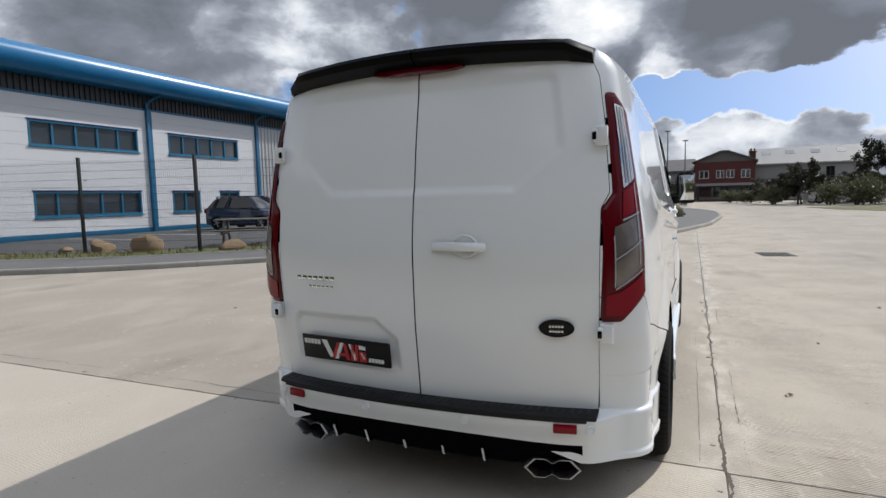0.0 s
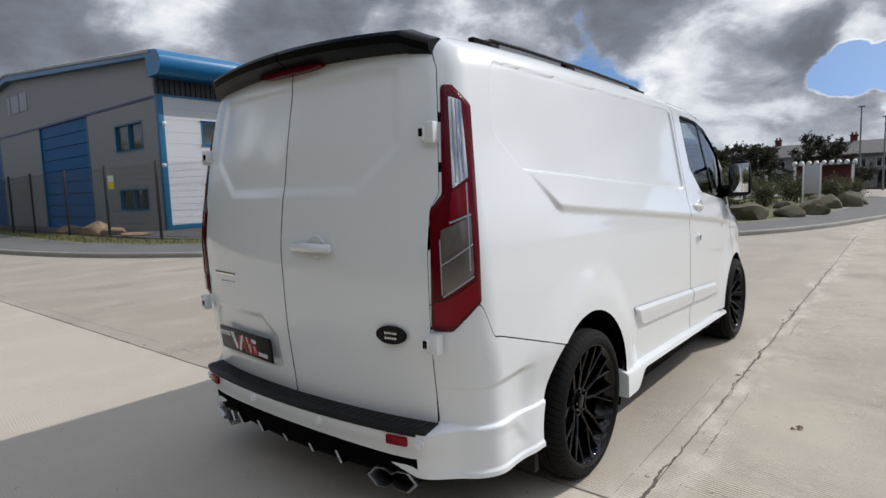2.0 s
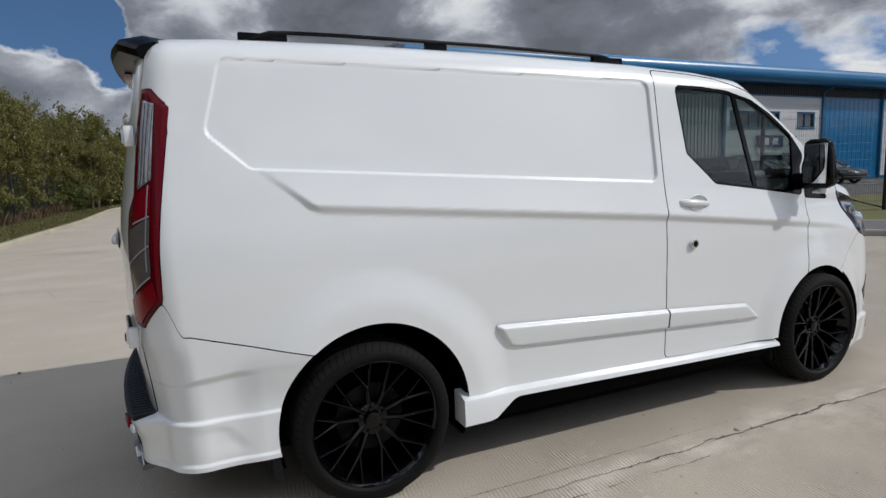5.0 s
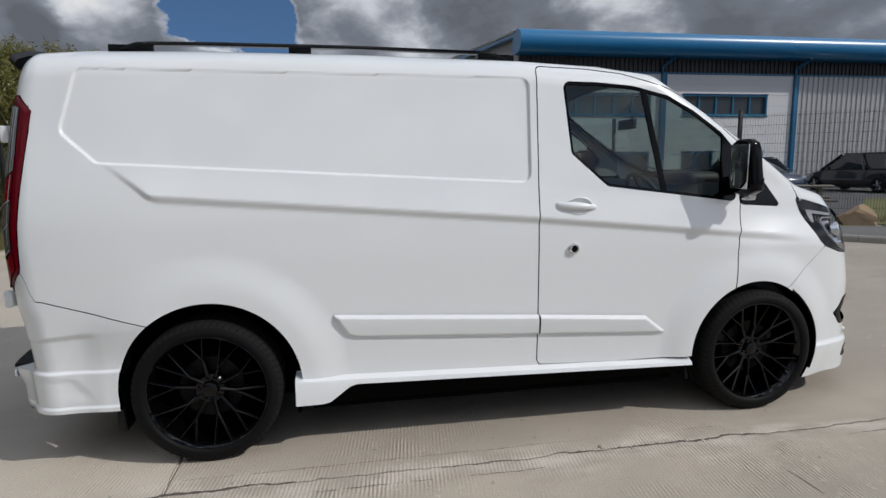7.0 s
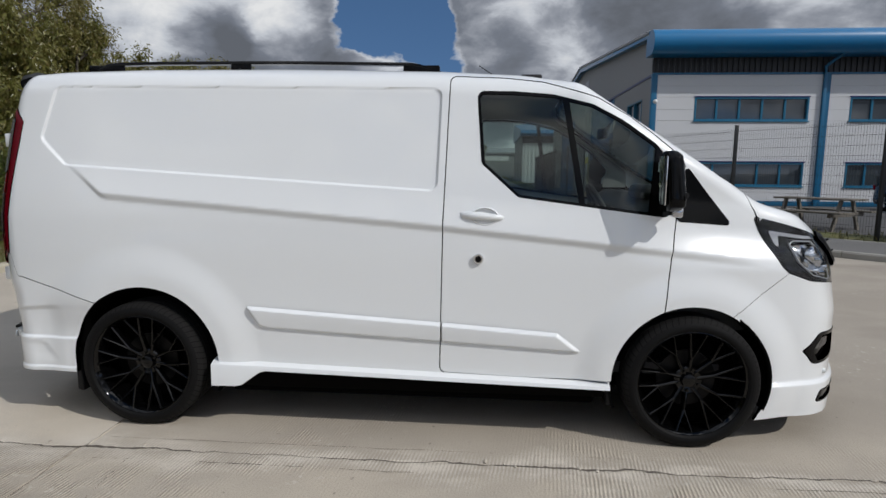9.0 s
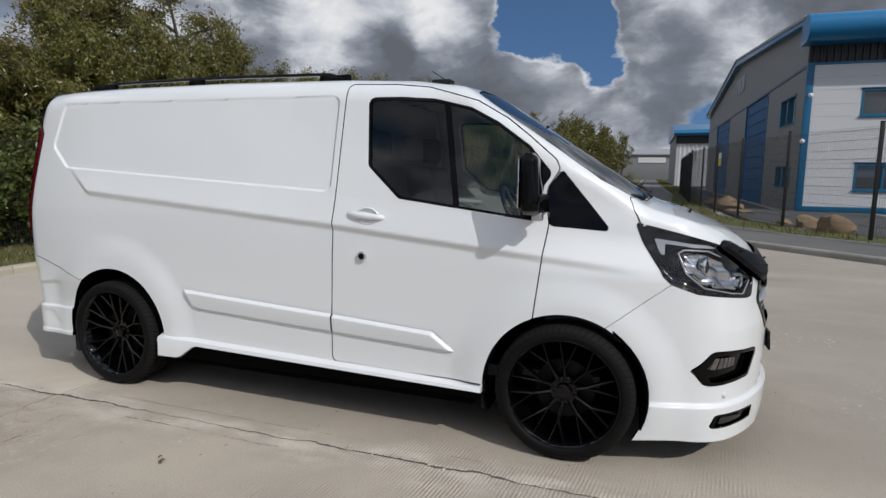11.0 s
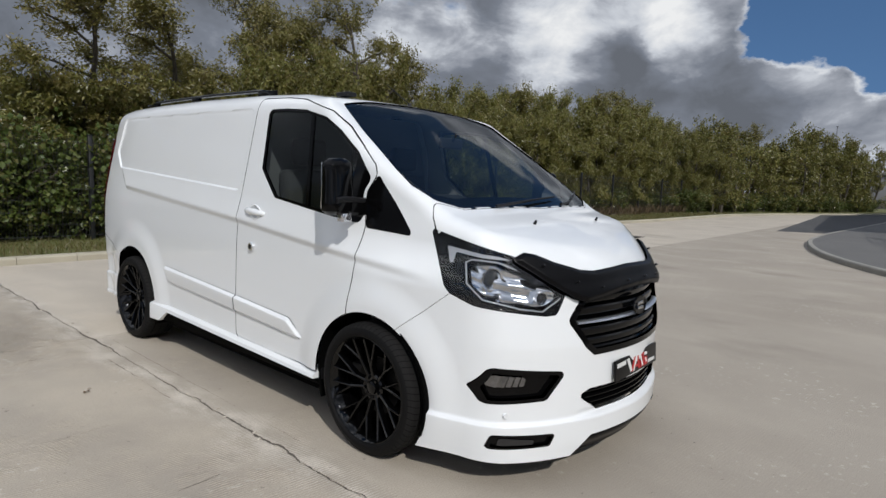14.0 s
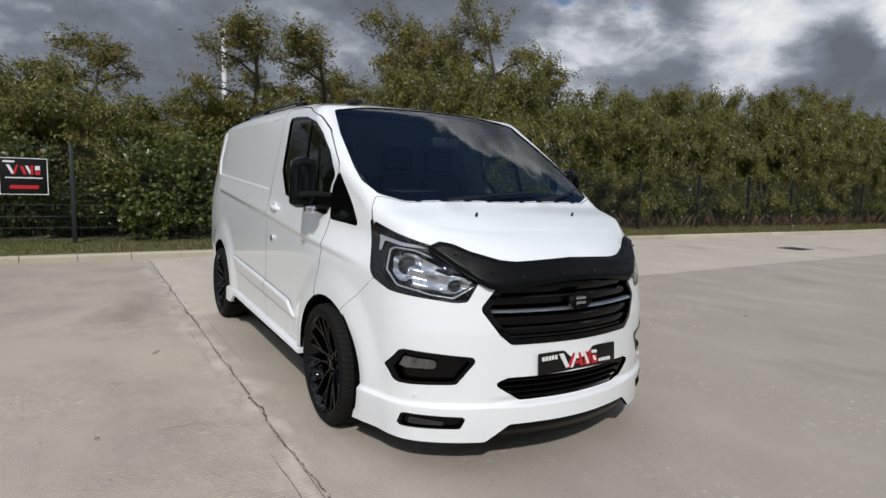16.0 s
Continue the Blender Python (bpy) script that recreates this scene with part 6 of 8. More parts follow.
EDGE = [(-150, 3.4), (-60, 2.9), (-36, 2.9), (-27, 2.45), (-21, 2.12), (-17.2, 2.15), (-14.9, 2.52), (-13.3, 2.92), (-11.5, 3.65), (-9.7, 4.75), (-8.4, 5.95), (-7.1, 7.25), (-5.0, 9.2), (-3.6, 10.4), (-1.7, 11.9), (-0.3, 14.0), (0.6, 16.2), (1.8, 21.0), (2.5, 28.0), (2.5, 34.0), (1.4, 40.0), (-1.5, 43.5), (-12, 46)]
LINE = smooth_line(EDGE, 0.3)


def ribbon(name, q, d0, d1, z0, z1, mat, label, cat, thick=0.12):
    a, b = offset_line(q, d0), offset_line(q, d1)
    bm = bmesh.new()
    loft(bm, [[(*p, z0 - thick), (*p, z0), (*r, z1), (*r, z1 - thick)] for p, r in zip(a, b)])
    bmesh.ops.recalc_face_normals(bm, faces=bm.faces)
    return tagged(part(name, bm, mat, smooth=30), label, cat, kind="structure")


ribbon("pavement", LINE, 0.13, 1.95, 0.105, 0.125, PATH_M, "worn grey asphalt footway", "pavement", 0.2)
kerb = tagged(new("kerb"), "weathered concrete kerb along the road", "kerb", kind="structure")


def kerb_run(q, parent, lo, hi, width=0.125, height=0.115):
    """Kerb stones one by one within x from lo to hi, the rest joined."""
    rest = bmesh.new()
    t = np.gradient(q, axis=0)
    n = 0
    for i in range(0, len(q) - 3, 3):
        a, b = q[i], q[i + 3]
        m = (a + b) / 2
        length = float(np.linalg.norm(b - a)) - 0.008
        ang = math.atan2(b[1] - a[1], b[0] - a[0])
        mt = Matrix.Translation((m[0], m[1], 0)) @ Matrix.Rotation(ang, 4, "Z")
        near = lo < m[0] < hi and n < 300
        bm = bmesh.new() if near else rest
        poly = [(0.0, -0.1), (0.0, height - 0.03), (0.018, height - 0.005), (0.03, height), (width, height), (width, -0.1)]
        vs = loft(bm, [[mt @ Vector((s * length / 2, u, v)) for u, v in poly] for s in (-1, 1)])
        if near:
            n += 1
            bmesh.ops.recalc_face_normals(bm, faces=bm.faces)
            part("kerb_stone", bm, KERB_M, parent, smooth=0)
    bmesh.ops.recalc_face_normals(rest, faces=rest.faces)
    tagged(part("kerb_stones", rest, KERB_M, parent, smooth=0), kind="stuff")


kerb_run(LINE, kerb, -45, 3)
edging = tagged(new("edging"), "thin concrete edging between footway and grass", "edging", kind="structure")
kerb_run(offset_line(LINE, 1.95), edging, 50, 60, 0.05, 0.135)
near_fence = LINE[(LINE[:, 0] < -4.2)]
island = LINE[(LINE[:, 0] > -5.0)]
ribbon("verge", near_fence, 2.0, 3.4, 0.125, 0.13, GRASS_M, "rough grass verge with boulders", "grass")
ribbon("island_lawn", island, 2.0, 9.0, 0.125, 0.30, GRASS_M, "lawn of the planted island", "grass")
cp = [(-21.0, 8.0), (-21.0, 95.0), (-16, 95), (-12, 50), (-9.5, 30), (-8.5, 20), (-7.0, 14.0), (-7.2, 10.5), (-9.6, 8.5), (-12.2, 7.2), (-15.2, 6.25), (-19.4, 6.1), (-60, 5.9), (-60, 8.0)]
bm = bmesh.new()
prism(bm, cp, "z", -0.1, 0.11)
tagged(part("car_park", bm, TARMAC), "asphalt car park beside the unit", "car park", kind="structure")
LINEPAINT = material("worn_white_line", (0.55, 0.55, 0.53), 0.8, vary=0.6, scale=6, second=(0.25, 0.25, 0.24))
for k in range(12):
    bm = bmesh.new()
    y = 11.0 + 2.5 * k
    box(bm, -20.4, -15.6, y - 0.05, y + 0.05, 0.108, 0.114)
    tagged(part("bay_marking", bm, LINEPAINT), "worn white parking bay line", "marking", "bay markings", "structure")

# near side: kerb and verge before the trees
bank = smooth_line([(45, -4.66), (3, -4.66), (-9, -4.68), (-15, -4.50), (-22, -4.15), (-33, -4.25), (-40, -3.1), (-50, -0.2), (-58, 1.9), (-66, 2.3), (-150, 2.5)], 0.3)
back_kerb = tagged(new("kerb_back"), "pale concrete kerb before the trees", "kerb", kind="structure")
PALE = material("pale_kerb_concrete", (0.50, 0.46, 0.36), 0.85, vary=0.5, scale=1.2, fine=0.15, bump=0.3, bump_scale=90, second=(0.33, 0.30, 0.23), per_object=0.10)
keep_k, KERB_M = KERB_M, PALE
kerb_run(bank, back_kerb, -36, 8, 0.14, 0.11)
KERB_M = keep_k
ribbon("verge_back", bank, 0.12, 2.4, 0.10, 0.16, GRASS_M, "grass and weeds along the foot of the trees", "grass", 0.2)
ribbon("tree_bank", bank, 2.4, 16.0, 0.155, 0.6, EARTH, "bare soil under the trees", "soil", 0.4)


# ---- the industrial unit ----
def ribbed(name, base, dark, pitch, axis, depth=0.6):
    """Profiled sheet: relief of upright ribs."""
    m = material(name, base, 0.45, vary=0.12, scale=0.7, second=dark)
    return m


PANEL_M = material("pale_panel", (0.62, 0.63, 0.645), 0.40, vary=0.14, scale=0.5, fine=0.03, second=(0.50, 0.505, 0.51), bump=0.04, bump_scale=3)
GREY_M = material("grey_panel", (0.25, 0.253, 0.255), 0.5, vary=0.14, scale=0.4, second=(0.20, 0.20, 0.20))
RIBM = material("ribbed_silver_sheet", (0.46, 0.465, 0.47), 0.40, metal=0.25, vary=0.15, scale=0.6)
DARKRIB = material("dark_ribbed_sheet", (0.016, 0.017, 0.020), 0.45, vary=0.2, scale=0.8)
DOORBLUE = material("blue_door_paint", (0.002, 0.105, 0.29), 0.5, vary=0.15, scale=0.6, spec=0.25, second=(0.004, 0.08, 0.22))
BLUE = material("blue_sheet", (0.002, 0.150, 0.345), 0.32, vary=0.12, scale=0.6, coat=0.3, second=(0.004, 0.11, 0.28))
BLUETRIM = material("blue_trim", (0.006, 0.115, 0.235), 0.35, vary=0.1, scale=2)
BLUEFRAME = material("blue_window_frame", (0.008, 0.13, 0.235), 0.35)
NAVY = material("navy_sign", (0.015, 0.02, 0.12), 0.35)
SIGNWHITE = material("sign_white", (0.72, 0.72, 0.72), 0.4)
WGLASS = material("window_glass", (0.035, 0.045, 0.055), 0.04, coat=1.0, vary=0.3, scale=0.8, second=(0.09, 0.10, 0.11))
ROOFM = material("roof_sheet", (0.36, 0.37, 0.38), 0.5, vary=0.15, scale=0.4)
POSTM = material("black_powder_coat", (0.012, 0.013, 0.014), 0.5)

X0, Y0, Y1 = -21.2, 8.65, 88.0
unit = thing("industrial_unit", "pale clad industrial unit with a rounded blue eave", "building")


def panel_wall(name, y0, y1, z0, z1, mat, holes=()):
    """Facade sheet with openings that go through it, in courses with fine joints."""
    ys = sorted({y0, y1, *[h[0] for h in holes], *[h[1] for h in holes]})
    zs = sorted({z0, z1, *[h[2] for h in holes], *[h[3] for h in holes], *[z for z in (1.05, 2.05, 3.05, 4.05, 5.0) if z0 < z < z1]})
    back = bmesh.new()
    cells = [(a, b, c, d) for a, b in zip(ys, ys[1:]) for c, d in zip(zs, zs[1:]) if not any(h[0] <= a and b <= h[1] and h[2] <= c and d <= h[3] for h in holes)]
    for a, b, c, d in cells:
        box(back, X0 - 0.15, X0 - 0.02, a, b, c, d)
    wall = part(name, back, GREY_M, unit, smooth=0)
    # full courses between openings become single cladding panels
    for c, d in zip(zs, zs[1:]):
        run = sorted((a, b) for a, b, cc, dd in cells if (cc, dd) == (c, d))
        spans = []
        for a, b in run:
            if spans and abs(spans[-1][1] - a) < 1e-6:
                spans[-1][1] = b
            else:
                spans.append([a, b])
        for a, b in spans:
            bm = bmesh.new()
            box(bm, X0 - 0.021, X0, a + 0.003, b - 0.003, c + 0.004, d - 0.004)
            part("panel", bm, mat, wall, smooth=0)
    return wall


def rib_wall(name, y0, y1, z0, z1, mat, pitch=0.3, depth=0.045, x=None):
    bm = bmesh.new()
    x = X0 if x is None else x
    prof, y = [], y0
    while y < y1 - pitch * 0.5:
        prof += [(x - depth, y), (x - depth, y + pitch * 0.45), (x, y + pitch * 0.55), (x, y + pitch * 0.9)]
        y += pitch
    prof += [(x - depth, y1), (x - 0.2, y1), (x - 0.2, y0)]
    prism(bm, prof, "z", z0, z1)
    return part(name, bm, mat, unit, smooth=0)


def long_window(y0, y1, z0, z1, n):
    """Blue-framed strip window: frame, sill, mullions and panes."""
    bm = bmesh.new()
    for a, b, c, d in ((y0, y1, z1 - 0.07, z1), (y0, y1, z0, z0 + 0.07), (y0, y0 + 0.07, z0 + 0.07, z1 - 0.07), (y1 - 0.07, y1, z0 + 0.07, z1 - 0.07)):
        box(bm, X0 - 0.16, X0 + 0.012, a, b, c, d)
    w = part("window", bm, BLUEFRAME, unit, "blue-framed strip window", 0)
    bm = bmesh.new()
    box(bm, X0 - 0.02, X0 + 0.06, y0 - 0.04, y1 + 0.04, z0 - 0.05, z0 - 0.002, 0.006)
    part("sill", bm, BLUEFRAME, w)
    bm = bmesh.new()
    box(bm, X0 - 0.02, X0 + 0.04, y0 - 0.04, y1 + 0.04, z1 + 0.002, z1 + 0.045, 0.006)
    part("head_flashing", bm, NAVY, w)
    for k in range(1, n):
        y = y0 + (y1 - y0) * k / n
        bm = bmesh.new()
        box(bm, X0 - 0.15, X0 - 0.05, y - 0.04, y + 0.04, z0 + 0.07, z1 - 0.07)
        part("mullion", bm, BLUEFRAME, w)
    for k in range(n):
        bm = bmesh.new()
        a, b = y0 + (y1 - y0) * k / n, y0 + (y1 - y0) * (k + 1) / n
        box(bm, X0 - 0.125, X0 - 0.11, a + 0.04, b - 0.04, z0 + 0.07, z1 - 0.07)
        part("pane", bm, WGLASS, w)
    return w


BAYS = [(8.85, 15.55, "panel", [(10.4, 14.95, 3.6, 4.55, 5), (10.4, 14.95, 0.92, 1.9, 5)]),
        (15.55, 22.5, "panel", [(16.55, 21.0, 3.6, 4.55, 5), (16.6, 18.25, 0.92, 1.9, 2), (19.55, 20.95, 0.92, 1.9, 2)]),
        (22.5, 28.6, "rib", []),
        (28.6, 37.6, "panel", [(29.1, 33.45, 3.55, 4.5, 5), (35.1, 36.8, 3.55, 4.5, 2), (29.3, 31.0, 0.9, 1.9, 2), (32.0, 36.0, 0.3, 1.95, 4)]),
        (37.6, 44.0, "blue", []), (44.0, 51.0, "panel", [(45, 49.4, 3.55, 4.5, 5), (45, 49.4, 0.9, 1.9, 5)]), (51.0, 58.0, "rib", []), (58.0, 66.0, "panel", [(59.5, 63.9, 3.55, 4.5, 5)]),
        (66.0, 73.0, "rib", []), (73.0, 80.0, "panel", [(74.5, 78.5, 3.55, 4.5, 4), (74.5, 78.5, 0.9, 1.9, 4)]), (80.0, 88.0, "panel", [(81.5, 85.5, 3.55, 4.5, 4), (81.5, 85.5, 0.9, 1.9, 4)])]
for y0, y1, kind, wins in BAYS:
    if kind == "panel":
        panel_wall("wall_panel", y0, y1, 0.3, 5.45, PANEL_M, [w[:4] for w in wins])
    elif kind == "rib":
        rib_wall("ribbed_wall", y0, y1, 0.3, 5.45, RIBM, 0.28)
    else:
        rib_wall("blue_door", y0, y1, 0.1, 5.45, BLUE, 0.5, 0.02)
    for y, z0, z1, yy, n in [(w[0], w[2], w[3], w[1], w[4]) for w in wins]:
        long_window(y, yy, z0, z1, n)
bm = bmesh.new()
box(bm, X0 - 0.2, X0 + 0.03, Y0, Y1, 0.05, 0.3, 0.01)
part("plinth", bm, BLUETRIM, unit, "blue plinth")
bm = bmesh.new()
box(bm, X0 - 0.1, X0 + 0.03, Y0, Y1, 5.45, 5.53)
part("band", bm, BLUETRIM, unit, "blue band under the eave")
rib_wall("eave_cladding", Y0, Y1, 5.53, 6.35, DARKRIB, 0.22, 0.05, X0 - 0.01)
# inner wall behind the openings, roof and rounded eave
bm = bmesh.new()
box(bm, X0 - 6.0, X0 - 5.9, Y0 + 0.3, Y1, 0.0, 6.3)
box(bm, X0 - 6.0, X0 - 0.2, Y0 + 0.3, Y1, 2.6, 2.75)
part("inner_wall", bm, GREY_M, unit)
bm = bmesh.new()
sec = []
for k in range(13):
    a = math.pi * (-0.5 + k / 12 * 0.92)
    sec.append((X0 + 0.62 + 0.46 * math.cos(a), 6.62 + 0.48 * math.sin(a)))
sec = [(X0 - 0.1, 6.14)] + sec + [(-38.9, 8.75), (-57.2, 7.0), (-57.2, 6.7), (-38.9, 8.45), (X0 - 0.1, 6.9)]
prism(bm, [(x, z) for x, z in sec], "y", Y0 - 0.30, Y1 + 0.3)
roof = part("roof", bm, BLUE, unit, "rounded blue eave and roof edge", 30)
bm = bmesh.new()
prism(bm, [(X0 + 0.1, 7.08), (-38.9, 8.77), (-57.1, 7.03), (-57.1, 7.08), (-38.9, 8.82), (X0 + 0.1, 7.13)], "y", Y0 - 0.25, Y1 + 0.25)
part("roof_sheets", bm, ROOFM, roof, "grey roof sheeting", 0)
# gable end
bm = bmesh.new()
GB = [(X0, 5.42, -57.0)]


def gable_piece(name, x0, x1, z0, z1, mat, holes=()):
    xs = sorted({x0, x1, *[h[0] for h in holes], *[h[1] for h in holes]})
    zs = sorted({z0, z1, *[h[2] for h in holes], *[h[3] for h in holes]})
    b, wall = bmesh.new(), None
    for a, c in zip(xs, xs[1:]):
        for d, e in zip(zs, zs[1:]):
            if any(h[0] <= a and c <= h[1] and h[2] <= d and e <= h[3] for h in holes):
                continue
            box(b, a, c, Y0, Y0 + 0.15, d, e)
            o = part(name if wall is None else "gable_panel", b, mat, wall or unit, smooth=0)
            wall, b = wall or o, bmesh.new()
    b.free()
    return wall


bm.free()
GW = [(-25.4, -22.7, 3.45, 4.65), (-25.4, -22.6, 0.9, 1.85)]
gable_piece("gable_wall", -28.4, X0 - 0.16, 0.0, 5.4, GREY_M, GW)
gable_piece("gable_wall", -42.3, -35.1, 0.0, 5.4, GREY_M)
gable_piece("gable_wall", -57.0, -50.0, 0.0, 5.4, GREY_M)
for a, b in ((-35.1, -28.4), (-50.0, -42.3)):
    bm = bmesh.new()
    for k in range(9):
        box(bm, a + 0.02, b - 0.02, Y0 + 0.05, Y0 + 0.12, 0.02 + 0.6 * k, 0.6 + 0.6 * k - 0.012, 0.004)
        if k == 0:
            door = part("roller_door", bm, DOORBLUE, unit, "tall blue roller door", 0)
        else:
            part("door_slat", bm, DOORBLUE, door, smooth=0)
        bm = bmesh.new()
    bm.free()
    bm = bmesh.new()
    box(bm, a, a + 0.14, Y0 - 0.02, Y0 + 0.05, 0, 5.4)
    part("door_guide", bm, BLUETRIM, unit)
    bm = bmesh.new()
    box(bm, b - 0.14, b, Y0 - 0.02, Y0 + 0.05, 0, 5.4)
    part("door_guide", bm, BLUETRIM, unit)
for x0, x1, z0, z1 in GW:
    bm = bmesh.new()
    for a, b, c, d in ((x0, x1, z1 - 0.07, z1), (x0, x1, z0, z0 + 0.07), (x0, x0 + 0.07, z0, z1), (x1 - 0.07, x1, z0, z1), ((x0 + x1) / 2 - 0.04, (x0 + x1) / 2 + 0.04, z0, z1)):
        box(bm, a, b, Y0 - 0.015, Y0 + 0.14, c, d)
    w = part("window", bm, BLUEFRAME, unit, "blue-framed gable window", 0)
    bm = bmesh.new()
    box(bm, x0 + 0.07, x1 - 0.07, Y0 + 0.10, Y0 + 0.115, z0 + 0.07, z1 - 0.07)
    part("pane", bm, WGLASS, w)
bm = bmesh.new()
prism(bm, [(X0 - 0.16, 5.5), (X0 - 0.16, 6.95), (-38.9, 8.55), (-57.0, 6.85), (-57.0, 5.5)], "y", Y0, Y0 + 0.15)
part("gable_head", bm, GREY_M, unit, "plain grey gable head", 0)
bm = bmesh.new()
box(bm, -57.05, X0 - 0.1, Y0 - 0.03, Y0 + 0.1, 5.4, 5.5)
part("gable_band", bm, NAVY, unit)
bm = bmesh.new()
for a, b in (((X0 + 0.2, 7.08), (-38.9, 8.80)), ((-38.9, 8.80), (-57.2, 7.02))):
    rod(bm, (a[0], Y0 - 0.27, a[1]), (b[0], Y0 - 0.27, b[1]), 0.10, n=6)
part("verge_flashing", bm, ROOFM, unit)
bm = bmesh.new()
box(bm, X0 - 0.16, X0 + 0.035, Y0 - 0.035, 8.85, 0.0, 5.5, 0.01)
part("corner_post", bm, BLUETRIM, unit, "blue corner flashing")
bm = bmesh.new()
box(bm, -57.1, -57.0, Y0, Y1, 0, 6.9)
box(bm, -57.0, X0 - 0.2, Y1 - 0.15, Y1, 0, 6.9)
part("back_wall", bm, GREY_M, unit)
for y in (15.55, 22.5, 28.6, 37.6, 44.0, 51.0, 58.0, 66.0, 73.0, 80.0):
    bm = bmesh.new()
    box(bm, X0, X0 + 0.13, y - 0.16, y - 0.03, 0.1, 5.45, 0.02)
    tube(bm, [(X0 + 0.07, y - 0.1, 5.4), (X0 + 0.07, y - 0.1, 5.75), (X0 + 0.3, y + 0.05, 5.95), (X0 + 0.55, y + 0.2, 6.1), (X0 + 0.6, y + 0.22, 6.2)], 0.06, 8)
    part("downpipe", bm, BLUETRIM, unit, "blue downpipe with swan neck", 40)
    bm = bmesh.new()
    box(bm, X0, X0 + 0.03, y + 0.0, y + 0.16, 0.3, 5.45)
    part("flashing", bm, BLUETRIM, unit)
for y, z in ((12.4, 2.6),):
    bm = bmesh.new()
    rod(bm, (X0, y, 2.35), (X0 + 0.12, y, 2.35), 0.02, n=6)
    part("wall_vent", bm, GREY_M, unit)
for x, y, z in ((X0 + 0.2, 8.75, 4.35), (X0 + 0.25, 8.6, 2.7)):
    cam_b = thing("security_camera", "white dome camera on a wall bracket", "security camera", at=pose(x, y, z))
    bm = bmesh.new()
    rod(bm, (-0.25, 0, 0.02), (0, 0, 0.02), 0.02, n=6)
    part("bracket", bm, ROOFM, cam_b)
    bm = bmesh.new()
    bmesh.ops.create_uvsphere(bm, u_segments=12, v_segments=8, radius=0.09)
    part("dome", bm, SIGNWHITE, cam_b)
# a name board on the far bay and one on the gable, as plain shapes
board = thing("unit_sign", "navy rounded sign with two white shapes", "sign", at=pose(X0 + 0.05, 32.5, 2.35))
bm = bmesh.new()
box(bm, 0, 0.06, -1.15, 1.25, 0.0, 0.75, 0.05)
part("sign_board", bm, NAVY, board)
for a, b in ((-0.75, -0.1), (0.25, 0.75)):
    bm = bmesh.new()
    box(bm, 0.055, 0.07, a, b, 0.18, 0.58, 0.004)
    part("sign_shape", bm, SIGNWHITE, board)
bm = bmesh.new()
box(bm, -0.01, 0.04, -1.0, 1.2, -0.45, -0.15, 0.004)
part("sign_strip", bm, SIGNWHITE, board)
gs = thing("gable_sign", "faded sign shapes on the gable head", "sign", at=pose(-38.2, Y0 - 0.02, 6.6))
for k, (a, b) in enumerate(((-1.7, -1.3), (-1.0, 0.3), (0.5, 1.7))):
    bm = bmesh.new()
    box(bm, a, b, -0.02, 0.015, 0.0, 1.0, 0.01)
    part("sign_shape", bm, material("faded_sign", (0.36, 0.37, 0.42), 0.5) if k == 0 else bpy.data.materials["faded_sign"], gs)

# second unit and far warehouse down the road
u2 = thing("second_unit", "pale ribbed unit with blue rounded eave", "building")
bm = bmesh.new()
prof, y = [], 6.6
while y < 40:
    prof += [(-75.05, y), (-75.05, y + 0.22), (-75.0, y + 0.27), (-75.0, y + 0.45)]
    y += 0.5
prism(bm, prof + [(-76, 40), (-76, 6.6)], "z", 0.0, 5.3)
part("wall", bm, PANEL_M, u2, smooth=0)
bm = bmesh.new()
box(bm, -75.3, -74.9, 6.5, 40, 5.3, 6.2)
part("eave_cladding", bm, DARKRIB, u2)
bm = bmesh.new()
prism(bm, [(-75.2, 6.2), (-74.3, 6.25), (-74.0, 6.55), (-74.2, 6.95), (-75, 7.1), (-95, 9.2), (-95, 6.2)], "y", 6.2, 40)
part("roof", bm, BLUE, u2, "blue roof edge", 30)
bm = bmesh.new()
box(bm, -95, -75.2, 6.5, 6.7, 0, 6.2)
box(bm, -95, -94.8, 6.7, 40, 0, 6.2)
part("side_wall", bm, GREY_M, u2)
bm = bmesh.new()
prism(bm, [(-95, 6.2), (-75.2, 6.2), (-75.2, 7.0), (-95, 9.0)], "y", 6.5, 6.7)
part("gable_head", bm, GREY_M, u2)
wh = thing("far_warehouse", "long low grey warehouse far down the road", "building")
bm = bmesh.new()
box(bm, -175, -150, -24, 60, 0, 6.2, 0.05)
part("wall", bm, GREY_M, wh)
bm = bmesh.new()
prism(bm, [(-176, 6.2), (-149.5, 6.2), (-149.5, 6.5), (-162, 8.2), (-176, 6.5)], "y", -25, 61)
part("roof", bm, ROOFM, wh)
bm = bmesh.new()
box(bm, -150.0, -149.85, 1.0, 7.5, 4.3, 5.6)
part("fascia_sign", bm, SIGNWHITE, wh)


